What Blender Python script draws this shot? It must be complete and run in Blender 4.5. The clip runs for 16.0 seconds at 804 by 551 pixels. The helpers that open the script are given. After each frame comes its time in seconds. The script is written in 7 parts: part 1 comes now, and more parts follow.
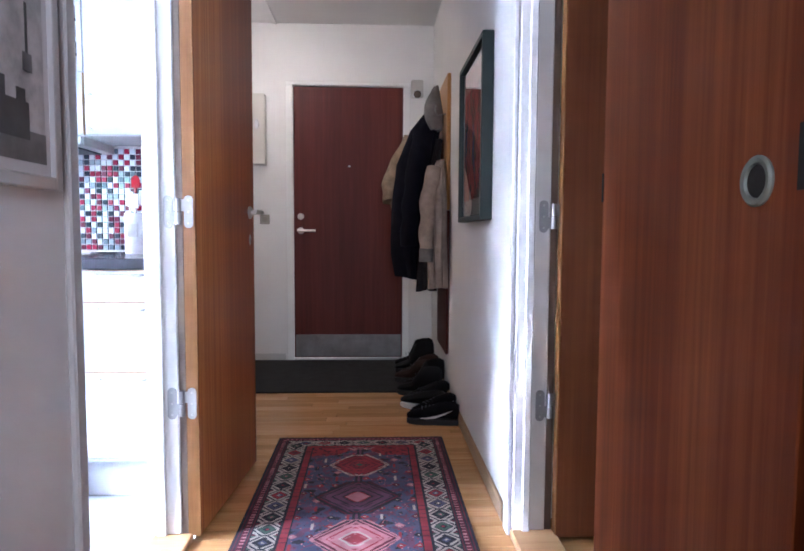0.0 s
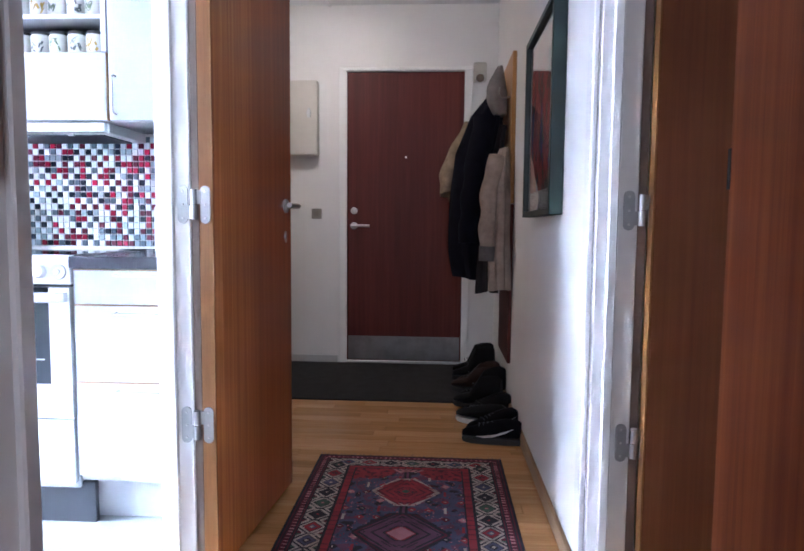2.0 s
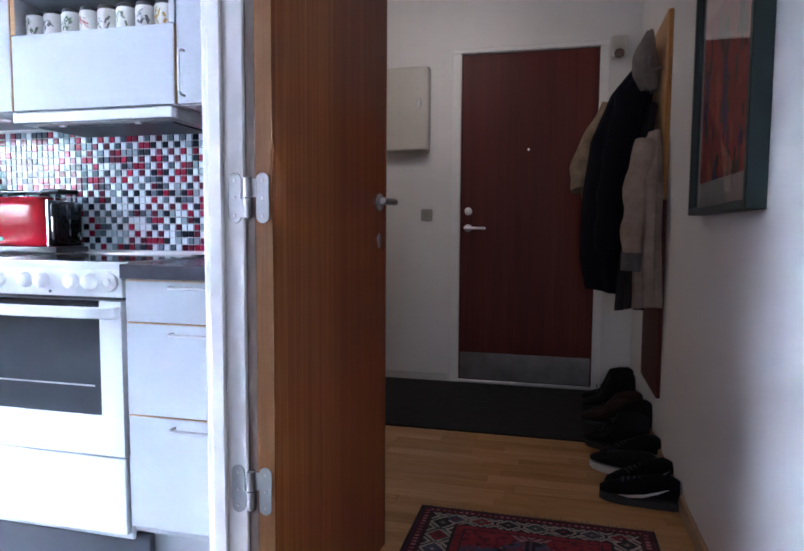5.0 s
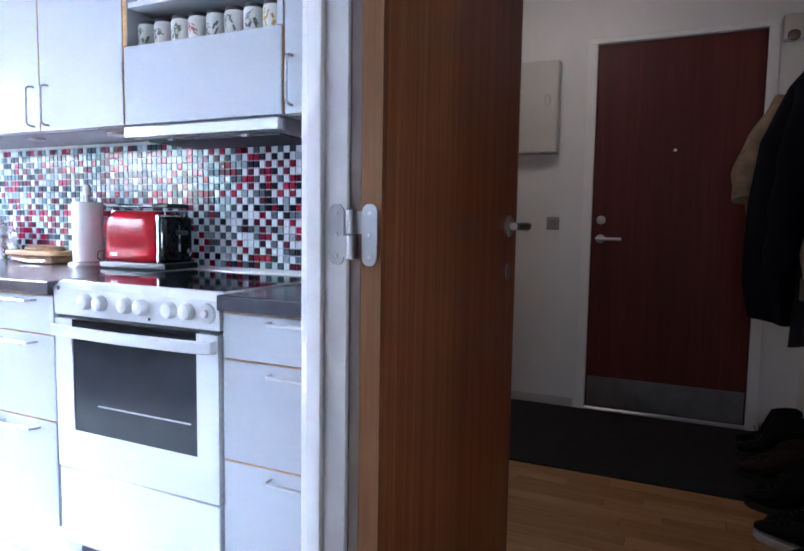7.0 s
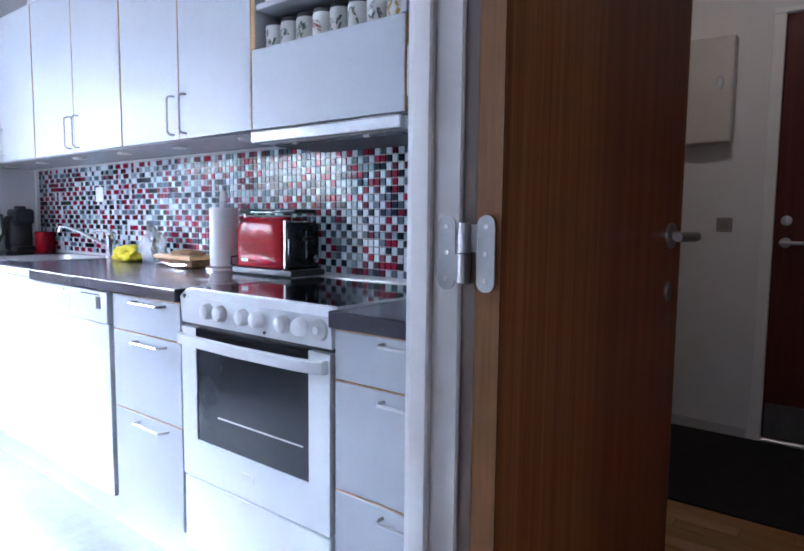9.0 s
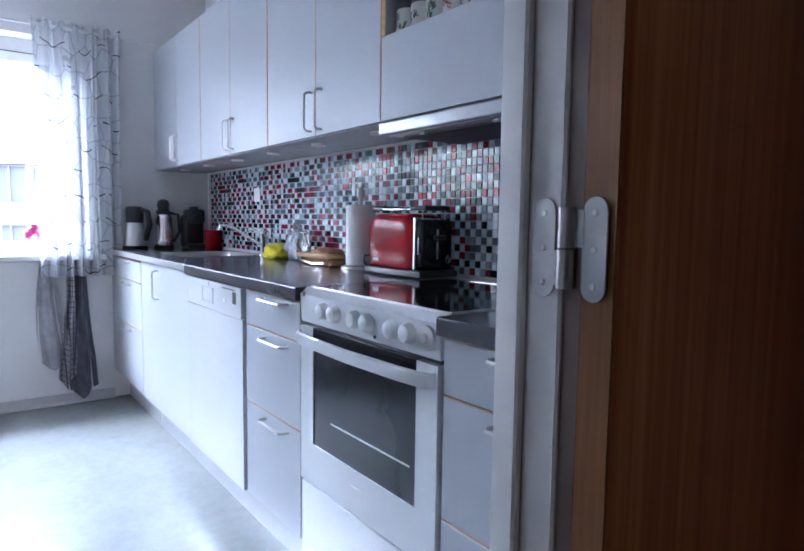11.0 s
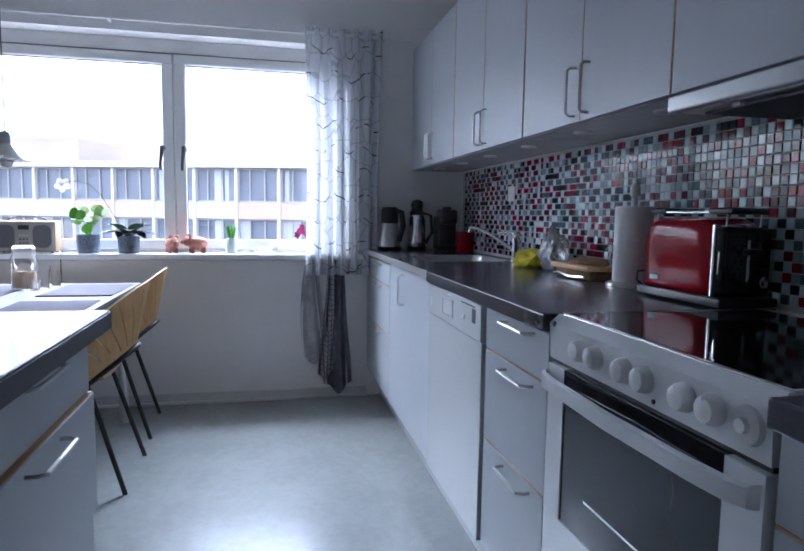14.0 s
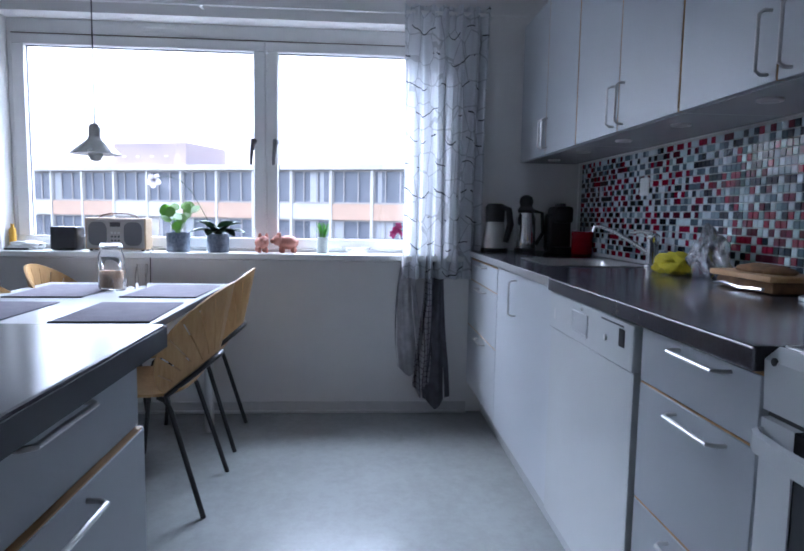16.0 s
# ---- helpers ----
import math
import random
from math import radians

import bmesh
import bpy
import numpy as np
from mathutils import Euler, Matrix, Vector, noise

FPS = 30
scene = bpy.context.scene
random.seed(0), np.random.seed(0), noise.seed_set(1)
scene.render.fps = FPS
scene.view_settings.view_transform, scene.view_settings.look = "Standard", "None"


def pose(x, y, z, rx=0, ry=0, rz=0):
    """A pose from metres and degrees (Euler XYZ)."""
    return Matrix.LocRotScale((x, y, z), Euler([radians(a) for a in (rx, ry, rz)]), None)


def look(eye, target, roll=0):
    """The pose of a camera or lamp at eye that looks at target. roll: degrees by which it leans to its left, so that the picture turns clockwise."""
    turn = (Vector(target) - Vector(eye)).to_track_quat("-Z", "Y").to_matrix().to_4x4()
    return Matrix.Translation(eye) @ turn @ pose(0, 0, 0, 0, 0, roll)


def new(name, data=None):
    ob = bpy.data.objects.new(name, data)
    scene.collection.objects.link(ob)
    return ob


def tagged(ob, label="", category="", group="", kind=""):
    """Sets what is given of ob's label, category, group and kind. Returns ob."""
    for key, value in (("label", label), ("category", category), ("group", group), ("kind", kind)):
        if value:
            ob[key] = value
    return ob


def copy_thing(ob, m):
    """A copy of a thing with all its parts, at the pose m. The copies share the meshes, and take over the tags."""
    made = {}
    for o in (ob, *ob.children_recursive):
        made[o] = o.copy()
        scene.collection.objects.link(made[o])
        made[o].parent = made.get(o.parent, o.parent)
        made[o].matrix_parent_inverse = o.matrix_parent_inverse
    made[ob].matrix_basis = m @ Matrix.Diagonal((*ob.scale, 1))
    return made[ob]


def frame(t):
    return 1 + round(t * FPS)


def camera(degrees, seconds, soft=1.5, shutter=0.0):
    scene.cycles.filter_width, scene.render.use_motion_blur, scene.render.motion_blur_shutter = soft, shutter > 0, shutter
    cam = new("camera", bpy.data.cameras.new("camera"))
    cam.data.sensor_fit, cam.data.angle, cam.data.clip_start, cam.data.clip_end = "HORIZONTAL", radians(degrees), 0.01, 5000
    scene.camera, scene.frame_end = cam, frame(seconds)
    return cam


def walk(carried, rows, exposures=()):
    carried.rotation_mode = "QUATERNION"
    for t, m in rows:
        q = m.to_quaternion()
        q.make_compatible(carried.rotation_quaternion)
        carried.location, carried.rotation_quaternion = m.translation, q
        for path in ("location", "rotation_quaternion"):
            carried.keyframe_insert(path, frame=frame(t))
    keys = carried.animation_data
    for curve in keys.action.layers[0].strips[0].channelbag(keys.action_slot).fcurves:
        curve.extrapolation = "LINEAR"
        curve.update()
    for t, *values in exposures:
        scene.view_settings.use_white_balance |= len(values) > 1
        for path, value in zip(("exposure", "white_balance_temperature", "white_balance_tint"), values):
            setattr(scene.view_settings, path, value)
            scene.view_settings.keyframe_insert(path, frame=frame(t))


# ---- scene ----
cam = camera(66.2, 16.0, 1.8)
PATH = [
    (0, (0.267, 0.582, 0.979), (0.359, 2.575, 0.841), 0.3),
    (0.5, (0.287, 0.661, 0.99), (0.357, 2.654, 0.843), 0.3),
    (1, (0.323, 0.742, 0.973), (0.325, 2.737, 0.828), 0.4),
    (1.5, (0.329, 0.791, 0.976), (0.264, 2.785, 0.827), 0.5),
    (2, (0.318, 0.898, 0.986), (0.202, 2.888, 0.829), 0.5),
    (2.5, (0.299, 0.992, 0.987), (0.136, 2.979, 0.834), 0.5),
    (3, (0.301, 1.06, 0.992), (0.101, 3.044, 0.839), 0.7),
    (3.2, (0.293, 1.075, 0.988), (0.087, 3.059, 0.838), 0.6),
    (5.3, (0.259, 1.422, 0.979), (-0.292, 3.338, 0.828), 0.5),
    (5.5, (0.252, 1.437, 0.987), (-0.343, 3.34, 0.833), 0.6),
    (6, (0.237, 1.488, 1.02), (-0.468, 3.353, 0.858), 0.8),
    (6.5, (0.204, 1.56, 1.036), (-0.571, 3.397, 0.874), 0.8),
    (7, (0.161, 1.632, 1.059), (-0.671, 3.443, 0.892), 0.9),
    (7.5, (0.133, 1.662, 1.072), (-0.77, 3.439, 0.903), 0.8),
    (8, (0.121, 1.711, 1.084), (-0.885, 3.43, 0.91), 0.8),
    (8.5, (0.121, 1.767, 1.086), (-0.988, 3.422, 0.909), 0.7),
    (9, (0.105, 1.82, 1.083), (-1.127, 3.386, 0.903), 0.6),
    (9.2, (0.092, 1.827, 1.078), (-1.181, 3.36, 0.907), 0.7),
    (11.5, (0.047, 2.061, 1.062), (-1.635, 3.128, 0.88), 0.7),
    (12, (0.017, 2.077, 1.059), (-1.732, 3.029, 0.875), 0.7),
    (12.5, (-0.027, 2.102, 1.069), (-1.84, 2.924, 0.879), 0.6),
    (13, (-0.079, 2.122, 1.081), (-1.945, 2.814, 0.883), 0.7),
    (13.5, (-0.168, 2.157, 1.088), (-2.077, 2.72, 0.89), 0.8),
    (14, (-0.251, 2.198, 1.087), (-2.195, 2.625, 0.891), 0.9),
    (14.5, (-0.317, 2.21, 1.084), (-2.284, 2.513, 0.887), 0.9),
    (15, (-0.406, 2.218, 1.072), (-2.386, 2.418, 0.875), 0.9),
    (15.5, (-0.506, 2.219, 1.065), (-2.491, 2.371, 0.868), 1.0),
    (16, (-0.598, 2.193, 1.065), (-2.584, 2.332, 0.869), 1.0),
]
EXPOSURES = [
    (0.0, 6.35, 5080, 14), (2.0, 6.1, 5080, 14), (3.2, 5.72, 5080, 15), (5.3, 5.08, 5120, 15), (7.0, 4.78, 5120, 15), (9.2, 4.2, 5150, 16),
    (11.3, 3.4, 5200, 15), (12.5, 2.95, 5250, 15), (14.0, 2.35, 5250, 14), (16.0, 2.08, 5250, 14),
]
walk(cam, [(t, look(eye, target, roll)) for t, eye, target, roll in PATH], EXPOSURES)

# ---- daylight: an overcast sky outside the kitchen window, a lamp on the hall ceiling ----
world = bpy.data.worlds.new("sky")
scene.world = world
world.use_nodes = True
wn = world.node_tree
sky = wn.nodes.new("ShaderNodeTexSky")
sky.sky_type = "NISHITA"
sky.sun_disc = False
sky.sun_elevation = radians(48)
sky.sun_rotation = radians(205)
sky.air_density, sky.dust_density = 1.0, 4.5
wn.nodes["Background"].inputs["Strength"].default_value = 0.2
cloud = wn.nodes.new("ShaderNodeHueSaturation")
cloud.inputs["Saturation"].default_value = 0.4
wn.links.new(sky.outputs["Color"], cloud.inputs["Color"])
wn.links.new(cloud.outputs["Color"], wn.nodes["Background"].inputs["Color"])

sun = new("sun", bpy.data.lights.new("sun", "SUN"))
sun.data.energy, sun.data.angle, sun.data.color = 0.5, radians(40), (1.0, 0.95, 0.88)
sun.matrix_world = look((-2.8, -6.0, 7.4), (0, 0, 0))

def area_lamp(name, eye, target, w, h, watts, color):
    lamp = new(name, bpy.data.lights.new(name, "AREA"))
    lamp.data.shape, lamp.data.size, lamp.data.size_y = "RECTANGLE", w, h
    lamp.data.energy, lamp.data.color = watts, color
    lamp.matrix_world = look(eye, target)
    return lamp

# an area lamp for the bright upper sky before the kitchen window, a lamp on the entrance ceiling, an added fill lamp
# behind the camera in the hall
SKY_LIGHT = area_lamp("window_daylight", (-6.0, 1.55, 3.75), (-1.2, 1.7, 0.6), 4.6, 2.4, 160, (0.92, 0.96, 1.0))
HALL_LAMP = area_lamp("hall_lamp_light", (-0.55, 4.35, 2.42), (-0.42, 4.7, 1.5), 0.24, 0.24, 0.155, (1.0, 0.79, 0.58))
HALL_FILL = area_lamp("hall_fill_light", (0.6, -1.0, 1.5), (-0.31, 1.7, 1.2), 0.6, 1.6, 0.5, (1.0, 0.94, 0.9))

# ---- materials ----
def tree(name):
    m = bpy.data.materials.new(name)
    m.use_nodes = True
    return m, m.node_tree, m.node_tree.nodes["Principled BSDF"]

def link(nt, a, b):
    nt.links.new(a, b)

def coords(nt, scale=(1, 1, 1)):
    tc, mp = nt.nodes.new("ShaderNodeTexCoord"), nt.nodes.new("ShaderNodeMapping")
    mp.inputs["Scale"].default_value = scale
    link(nt, tc.outputs["Object"], mp.inputs["Vector"])
    return mp.outputs["Vector"]

def noise_tex(nt, vec, scale, detail=4, rough=0.6):
    n = nt.nodes.new("ShaderNodeTexNoise")
    n.inputs["Scale"].default_value, n.inputs["Detail"].default_value, n.inputs["Roughness"].default_value = scale, detail, rough
    link(nt, vec, n.inputs["Vector"])
    return n.outputs["Fac"]

def ramp(nt, fac, stops):
    r = nt.nodes.new("ShaderNodeValToRGB")
    e = r.color_ramp.elements
    while len(e) < len(stops):
        e.new(0.5)
    for el, (p, c) in zip(e, stops):
        el.position, el.color = p, (*c, 1)
    link(nt, fac, r.inputs["Fac"])
    return r.outputs["Color"]

def bump(nt, bsdf, fac, strength, dist=0.002):
    b = nt.nodes.new("ShaderNodeBump")
    b.inputs["Strength"].default_value, b.inputs["Distance"].default_value = strength, dist
    link(nt, fac, b.inputs["Height"])
    link(nt, b.outputs["Normal"], bsdf.inputs["Normal"])

def shade(c, k):
    return tuple(min(1.0, v * k) for v in c)

def plain(name, color, rough=0.5, metal=0.0, vary=0.06, scale=6.0, bumps=0.05, grain=180.0, coat=0.0):
    """Paint, plastic, metal: a base colour with faint blotches, uneven gloss and fine relief."""
    m, nt, b = tree(name)
    v = coords(nt)
    big, fine = noise_tex(nt, v, scale, 5), noise_tex(nt, v, grain, 2)
    link(nt, ramp(nt, big, [(0.3, shade(color, 1 - vary)), (0.7, shade(color, 1 + vary))]), b.inputs["Base Color"])
    mr = nt.nodes.new("ShaderNodeMapRange")
    mr.inputs["To Min"].default_value, mr.inputs["To Max"].default_value = max(0.02, rough - 0.07), min(1, rough + 0.07)
    link(nt, big, mr.inputs["Value"])
    link(nt, mr.outputs["Result"], b.inputs["Roughness"])
    b.inputs["Metallic"].default_value = metal
    b.inputs["Coat Weight"].default_value = coat
    if bumps:
        bump(nt, b, fine, bumps, 0.001)
    return m

def wood(name, dark, mid, light, rough=0.35, along="z", stretch=0.05, scale=28.0, coat=0.0, per_object=0.0):
    """Veneer or planks: streaks along one axis at two scales."""
    m, nt, b = tree(name)
    k = {"x": (stretch, 1, 1), "y": (1, stretch, 1), "z": (1, 1, stretch)}[along]
    v = coords(nt, k)
    if per_object:
        oi = nt.nodes.new("ShaderNodeObjectInfo")
        ad = nt.nodes.new("ShaderNodeVectorMath")
        ad.operation = "MULTIPLY_ADD"
        ad.inputs[1].default_value = (1, 1, 1)
        cx = nt.nodes.new("ShaderNodeCombineXYZ")
        mu = nt.nodes.new("ShaderNodeMath")
        mu.operation = "MULTIPLY"
        mu.inputs[1].default_value = 37.0
        link(nt, oi.outputs["Random"], mu.inputs[0])
        for s in range(3):
            link(nt, mu.outputs[0], cx.inputs[s])
        link(nt, v, ad.inputs[0])
        link(nt, cx.outputs[0], ad.inputs[2])
        v = ad.outputs[0]
    broad, fine = noise_tex(nt, v, scale * 0.22, 3), noise_tex(nt, v, scale * 3, 6, 0.7)
    mix = nt.nodes.new("ShaderNodeMath")
    mix.operation = "MULTIPLY_ADD"
    mix.inputs[1].default_value = 0.45
    link(nt, fine, mix.inputs[0])
    half = nt.nodes.new("ShaderNodeMath")
    half.operation = "MULTIPLY"
    half.inputs[1].default_value = 0.55
    link(nt, broad, half.inputs[0])
    link(nt, half.outputs[0], mix.inputs[2])
    col = ramp(nt, mix.outputs[0], [(0.36, dark), (0.5, mid), (0.64, light)])
    if per_object:
        hs = nt.nodes.new("ShaderNodeHueSaturation")
        mr = nt.nodes.new("ShaderNodeMapRange")
        mr.inputs["To Min"].default_value, mr.inputs["To Max"].default_value = 1 - per_object, 1 + per_object
        link(nt, oi.outputs["Random"], mr.inputs["Value"])
        link(nt, mr.outputs["Result"], hs.inputs["Value"])
        link(nt, col, hs.inputs["Color"])
        col = hs.outputs["Color"]
    link(nt, col, b.inputs["Base Color"])
    b.inputs["Roughness"].default_value = rough
    b.inputs["Coat Weight"].default_value = coat
    b.inputs["Specular IOR Level"].default_value = 0.28
    bump(nt, b, fine, 0.08, 0.001)
    return m

def cloth(name, color, rough=0.95, scale=700.0, vary=0.25):
    m, nt, b = tree(name)
    v = coords(nt)
    big, fine = noise_tex(nt, v, 14, 4), noise_tex(nt, v, scale, 2)
    link(nt, ramp(nt, big, [(0.3, shade(color, 1 - vary)), (0.7, shade(color, 1 + vary))]), b.inputs["Base Color"])
    b.inputs["Roughness"].default_value = rough
    b.inputs["Specular IOR Level"].default_value = 0.35
    bump(nt, b, fine, 0.4, 0.0015)
    return m

def glass(name, color=(1, 1, 1), rough=0.0, alpha_like=True):
    m, nt, b = tree(name)
    b.inputs["Base Color"].default_value = (*color, 1)
    b.inputs["Roughness"].default_value = rough
    b.inputs["Transmission Weight"].default_value = 1.0
    b.inputs["IOR"].default_value = 1.45
    return m

def speckled(name, base, spot, rough, scale=60.0, big=3.0, coat=0.0):
    """Laminate or vinyl: fine specks over soft clouds."""
    m, nt, b = tree(name)
    v = coords(nt)
    fine, cloud = noise_tex(nt, v, scale, 3, 0.7), noise_tex(nt, v, big, 4)
    add = nt.nodes.new("ShaderNodeMath")
    add.operation = "ADD"
    link(nt, fine, add.inputs[0])
    link(nt, cloud, add.inputs[1])
    half = nt.nodes.new("ShaderNodeMath")
    half.operation = "MULTIPLY"
    half.inputs[1].default_value = 0.5
    link(nt, add.outputs[0], half.inputs[0])
    link(nt, ramp(nt, half.outputs[0], [(0.38, spot), (0.58, base)]), b.inputs["Base Color"])
    b.inputs["Roughness"].default_value = rough
    b.inputs["Coat Weight"].default_value = coat
    bump(nt, b, fine, 0.03, 0.001)
    return m

M_WALL = plain("white_wall_paint", (0.77, 0.755, 0.74), 0.75, vary=0.03, scale=2.5, bumps=0.25, grain=260)
M_CEIL = plain("white_ceiling_paint", (0.8, 0.8, 0.79), 0.85, vary=0.03, scale=2, bumps=0.2)
M_TRIM = plain("white_gloss_trim", (0.82, 0.815, 0.8), 0.4, vary=0.03, scale=8, bumps=0.0)
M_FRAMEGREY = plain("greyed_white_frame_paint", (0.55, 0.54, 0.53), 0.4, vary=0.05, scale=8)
# brown for strips set into door and sash gaps, their shade put into the colour
M_GAPSHADE = plain("gap_shade_brown", (0.17, 0.125, 0.1), 0.6)
def lit_side_veneer(name):
    """Teak leaf: streaky veneer, light painted in as a golden tone towards the hinges that runs into dark red."""
    m = wood(name, (0.16, 0.031, 0.009), (0.27, 0.06, 0.016), (0.375, 0.1, 0.026), 0.36, "z", 0.02, 15, coat=0.2)
    nt = m.node_tree
    b = nt.nodes["Principled BSDF"]
    base_tone = b.inputs["Base Color"].links[0].from_socket
    v = coords(nt, (1, 1, 0.012))
    streak, wander = noise_tex(nt, v, 60, 5, 0.7), noise_tex(nt, v, 9, 3)
    lit_tone = ramp(nt, streak, [(0.32, (0.29, 0.078, 0.017)), (0.5, (0.47, 0.155, 0.037)), (0.68, (0.63, 0.26, 0.078))])
    sep, tc = nt.nodes.new("ShaderNodeSeparateXYZ"), nt.nodes.new("ShaderNodeTexCoord")
    link(nt, tc.outputs["Object"], sep.inputs[0])
    ad = nt.nodes.new("ShaderNodeMath")
    ad.operation = "MULTIPLY_ADD"
    ad.inputs[1].default_value = 0.42
    link(nt, wander, ad.inputs[0])
    link(nt, sep.outputs["Y"], ad.inputs[2])
    mr = nt.nodes.new("ShaderNodeMapRange")
    mr.interpolation_type = "SMOOTHSTEP"
    mr.inputs["From Min"].default_value, mr.inputs["From Max"].default_value = 0.28, 0.66
    link(nt, ad.outputs[0], mr.inputs["Value"])
    mx = nt.nodes.new("ShaderNodeMix")
    mx.data_type = "RGBA"
    link(nt, mr.outputs["Result"], mx.inputs["Factor"])
    link(nt, lit_tone, mx.inputs[6])
    link(nt, base_tone, mx.inputs[7])
    link(nt, mx.outputs[2], b.inputs["Base Color"])
    return m
M_DOOR = lit_side_veneer("teak_door_veneer")
M_DOOR.node_tree.nodes["Principled BSDF"].inputs["Coat Roughness"].default_value = 0.2
M_DOOREDGE = wood("pale_door_edge", (0.16, 0.065, 0.019), (0.23, 0.1, 0.031), (0.3, 0.145, 0.05), 0.45, "z", 0.04, 40)
M_FRONT = wood("dark_mahogany_front_door", (0.065, 0.011, 0.008), (0.092, 0.016, 0.011), (0.122, 0.026, 0.016), 0.5, "z", 0.03, 22, coat=0.0)
M_PANEL = wood("reddish_wardrobe_veneer", (0.088, 0.016, 0.0045), (0.145, 0.034, 0.0088), (0.235, 0.07, 0.019), 0.5, "z", 0.02, 20, coat=0.0)
M_PANEL.node_tree.nodes["Principled BSDF"].inputs["Specular IOR Level"].default_value = 0.1
M_SIDEDOOR = wood("dark_brown_door_veneer", (0.11, 0.03, 0.011), (0.155, 0.046, 0.016), (0.2, 0.07, 0.026), 0.5, "z", 0.02, 12)
M_FLOOR = wood("oak_parquet", (0.35, 0.175, 0.062), (0.45, 0.24, 0.09), (0.54, 0.315, 0.135), 0.27, "x", 0.06, 30, coat=0.15, per_object=0.14)
M_SKIRT = wood("oak_skirting", (0.3, 0.19, 0.1), (0.42, 0.28, 0.16), (0.5, 0.36, 0.22), 0.45, "y", 0.05, 30)
M_VINYL = speckled("pale_grey_vinyl_floor", (0.345, 0.358, 0.355), (0.3, 0.31, 0.306), 0.19, 22, 5.0)
M_FRONTW = plain("white_laminate_front", (0.43, 0.45, 0.475), 0.42, vary=0.015, scale=3, bumps=0.1, grain=420)
M_BEECH = wood("beech_edge", (0.42, 0.24, 0.1), (0.52, 0.31, 0.14), (0.6, 0.38, 0.19), 0.5, "x", 0.05, 40)
M_CARCASS = plain("white_cabinet_side", (0.52, 0.53, 0.54), 0.2, vary=0.02)
M_WORKTOP = speckled("dark_grey_laminate_worktop", (0.062, 0.06, 0.075), (0.048, 0.046, 0.058), 0.18, 140, 6)
M_WORKTOP.node_tree.nodes["Principled BSDF"].inputs["Specular IOR Level"].default_value = 0.75
M_STEEL = plain("brushed_steel", (0.6, 0.59, 0.58), 0.3, 1.0, vary=0.03, scale=6, bumps=0.02, grain=400)
M_CHROME = plain("chrome", (0.75, 0.75, 0.75), 0.12, 1.0, vary=0.03, bumps=0.0)
M_ZINC = plain("zinc_plated_steel", (0.42, 0.42, 0.42), 0.42, 0.7, vary=0.08, scale=30)
M_ENAMEL = plain("white_enamel", (0.68, 0.695, 0.7), 0.2, vary=0.015, scale=4, bumps=0.02, coat=0.3)
M_WHITEPL = plain("white_plastic", (0.74, 0.74, 0.73), 0.35, vary=0.02)
M_BLACKGL = plain("black_ceramic_glass", (0.012, 0.012, 0.014), 0.06, vary=0.1, bumps=0.0)
M_OVENGL = plain("smoked_oven_glass", (0.03, 0.033, 0.038), 0.05, vary=0.1, bumps=0.0)
M_OVENGL.node_tree.nodes["Principled BSDF"].inputs["Specular IOR Level"].default_value = 0.65
M_BLACK = plain("black_plastic", (0.018, 0.018, 0.02), 0.38, vary=0.15)
M_DARKGREY = plain("dark_grey_plinth", (0.045, 0.047, 0.055), 0.5, vary=0.1)
M_GROUT = plain("pale_grout", (0.55, 0.55, 0.54), 0.9, vary=0.06, scale=40, bumps=0.3)
M_GLASS = glass("clear_glass")
M_RED = plain("glossy_red_enamel", (0.3, 0.002, 0.01), 0.13, vary=0.05, bumps=0.02)
M_RED.node_tree.nodes["Principled BSDF"].inputs["Specular IOR Level"].default_value = 0.18
M_KICK = plain("scuffed_dark_steel", (0.27, 0.26, 0.25), 0.32, 0.9, vary=0.2, scale=9, bumps=0.04, grain=300)
M_CASING = plain("white_casing_paint", (0.72, 0.71, 0.7), 0.6, vary=0.03, scale=8, bumps=0.0)

# ---- mesh helpers ----
def bm_box(bm, x0, x1, y0, y1, z0, z1, bevel=0.0, seg=1):
    vs = [bm.verts.new((x, y, z)) for x in (x0, x1) for y in (y0, y1) for z in (z0, z1)]
    idx = [(0, 1, 3, 2), (4, 6, 7, 5), (0, 4, 5, 1), (2, 3, 7, 6), (0, 2, 6, 4), (1, 5, 7, 3)]
    fs = [bm.faces.new([vs[i] for i in f]) for f in idx]
    if bevel:
        es = list({e for f in fs for e in f.edges})
        bmesh.ops.bevel(bm, geom=es, offset=bevel, segments=seg, affect="EDGES", profile=0.6)
    return bm

def boxes(*items, bevel=0.0, seg=1):
    bm = bmesh.new()
    for it in items:
        bm_box(bm, *it, bevel=bevel, seg=seg)
    return bm

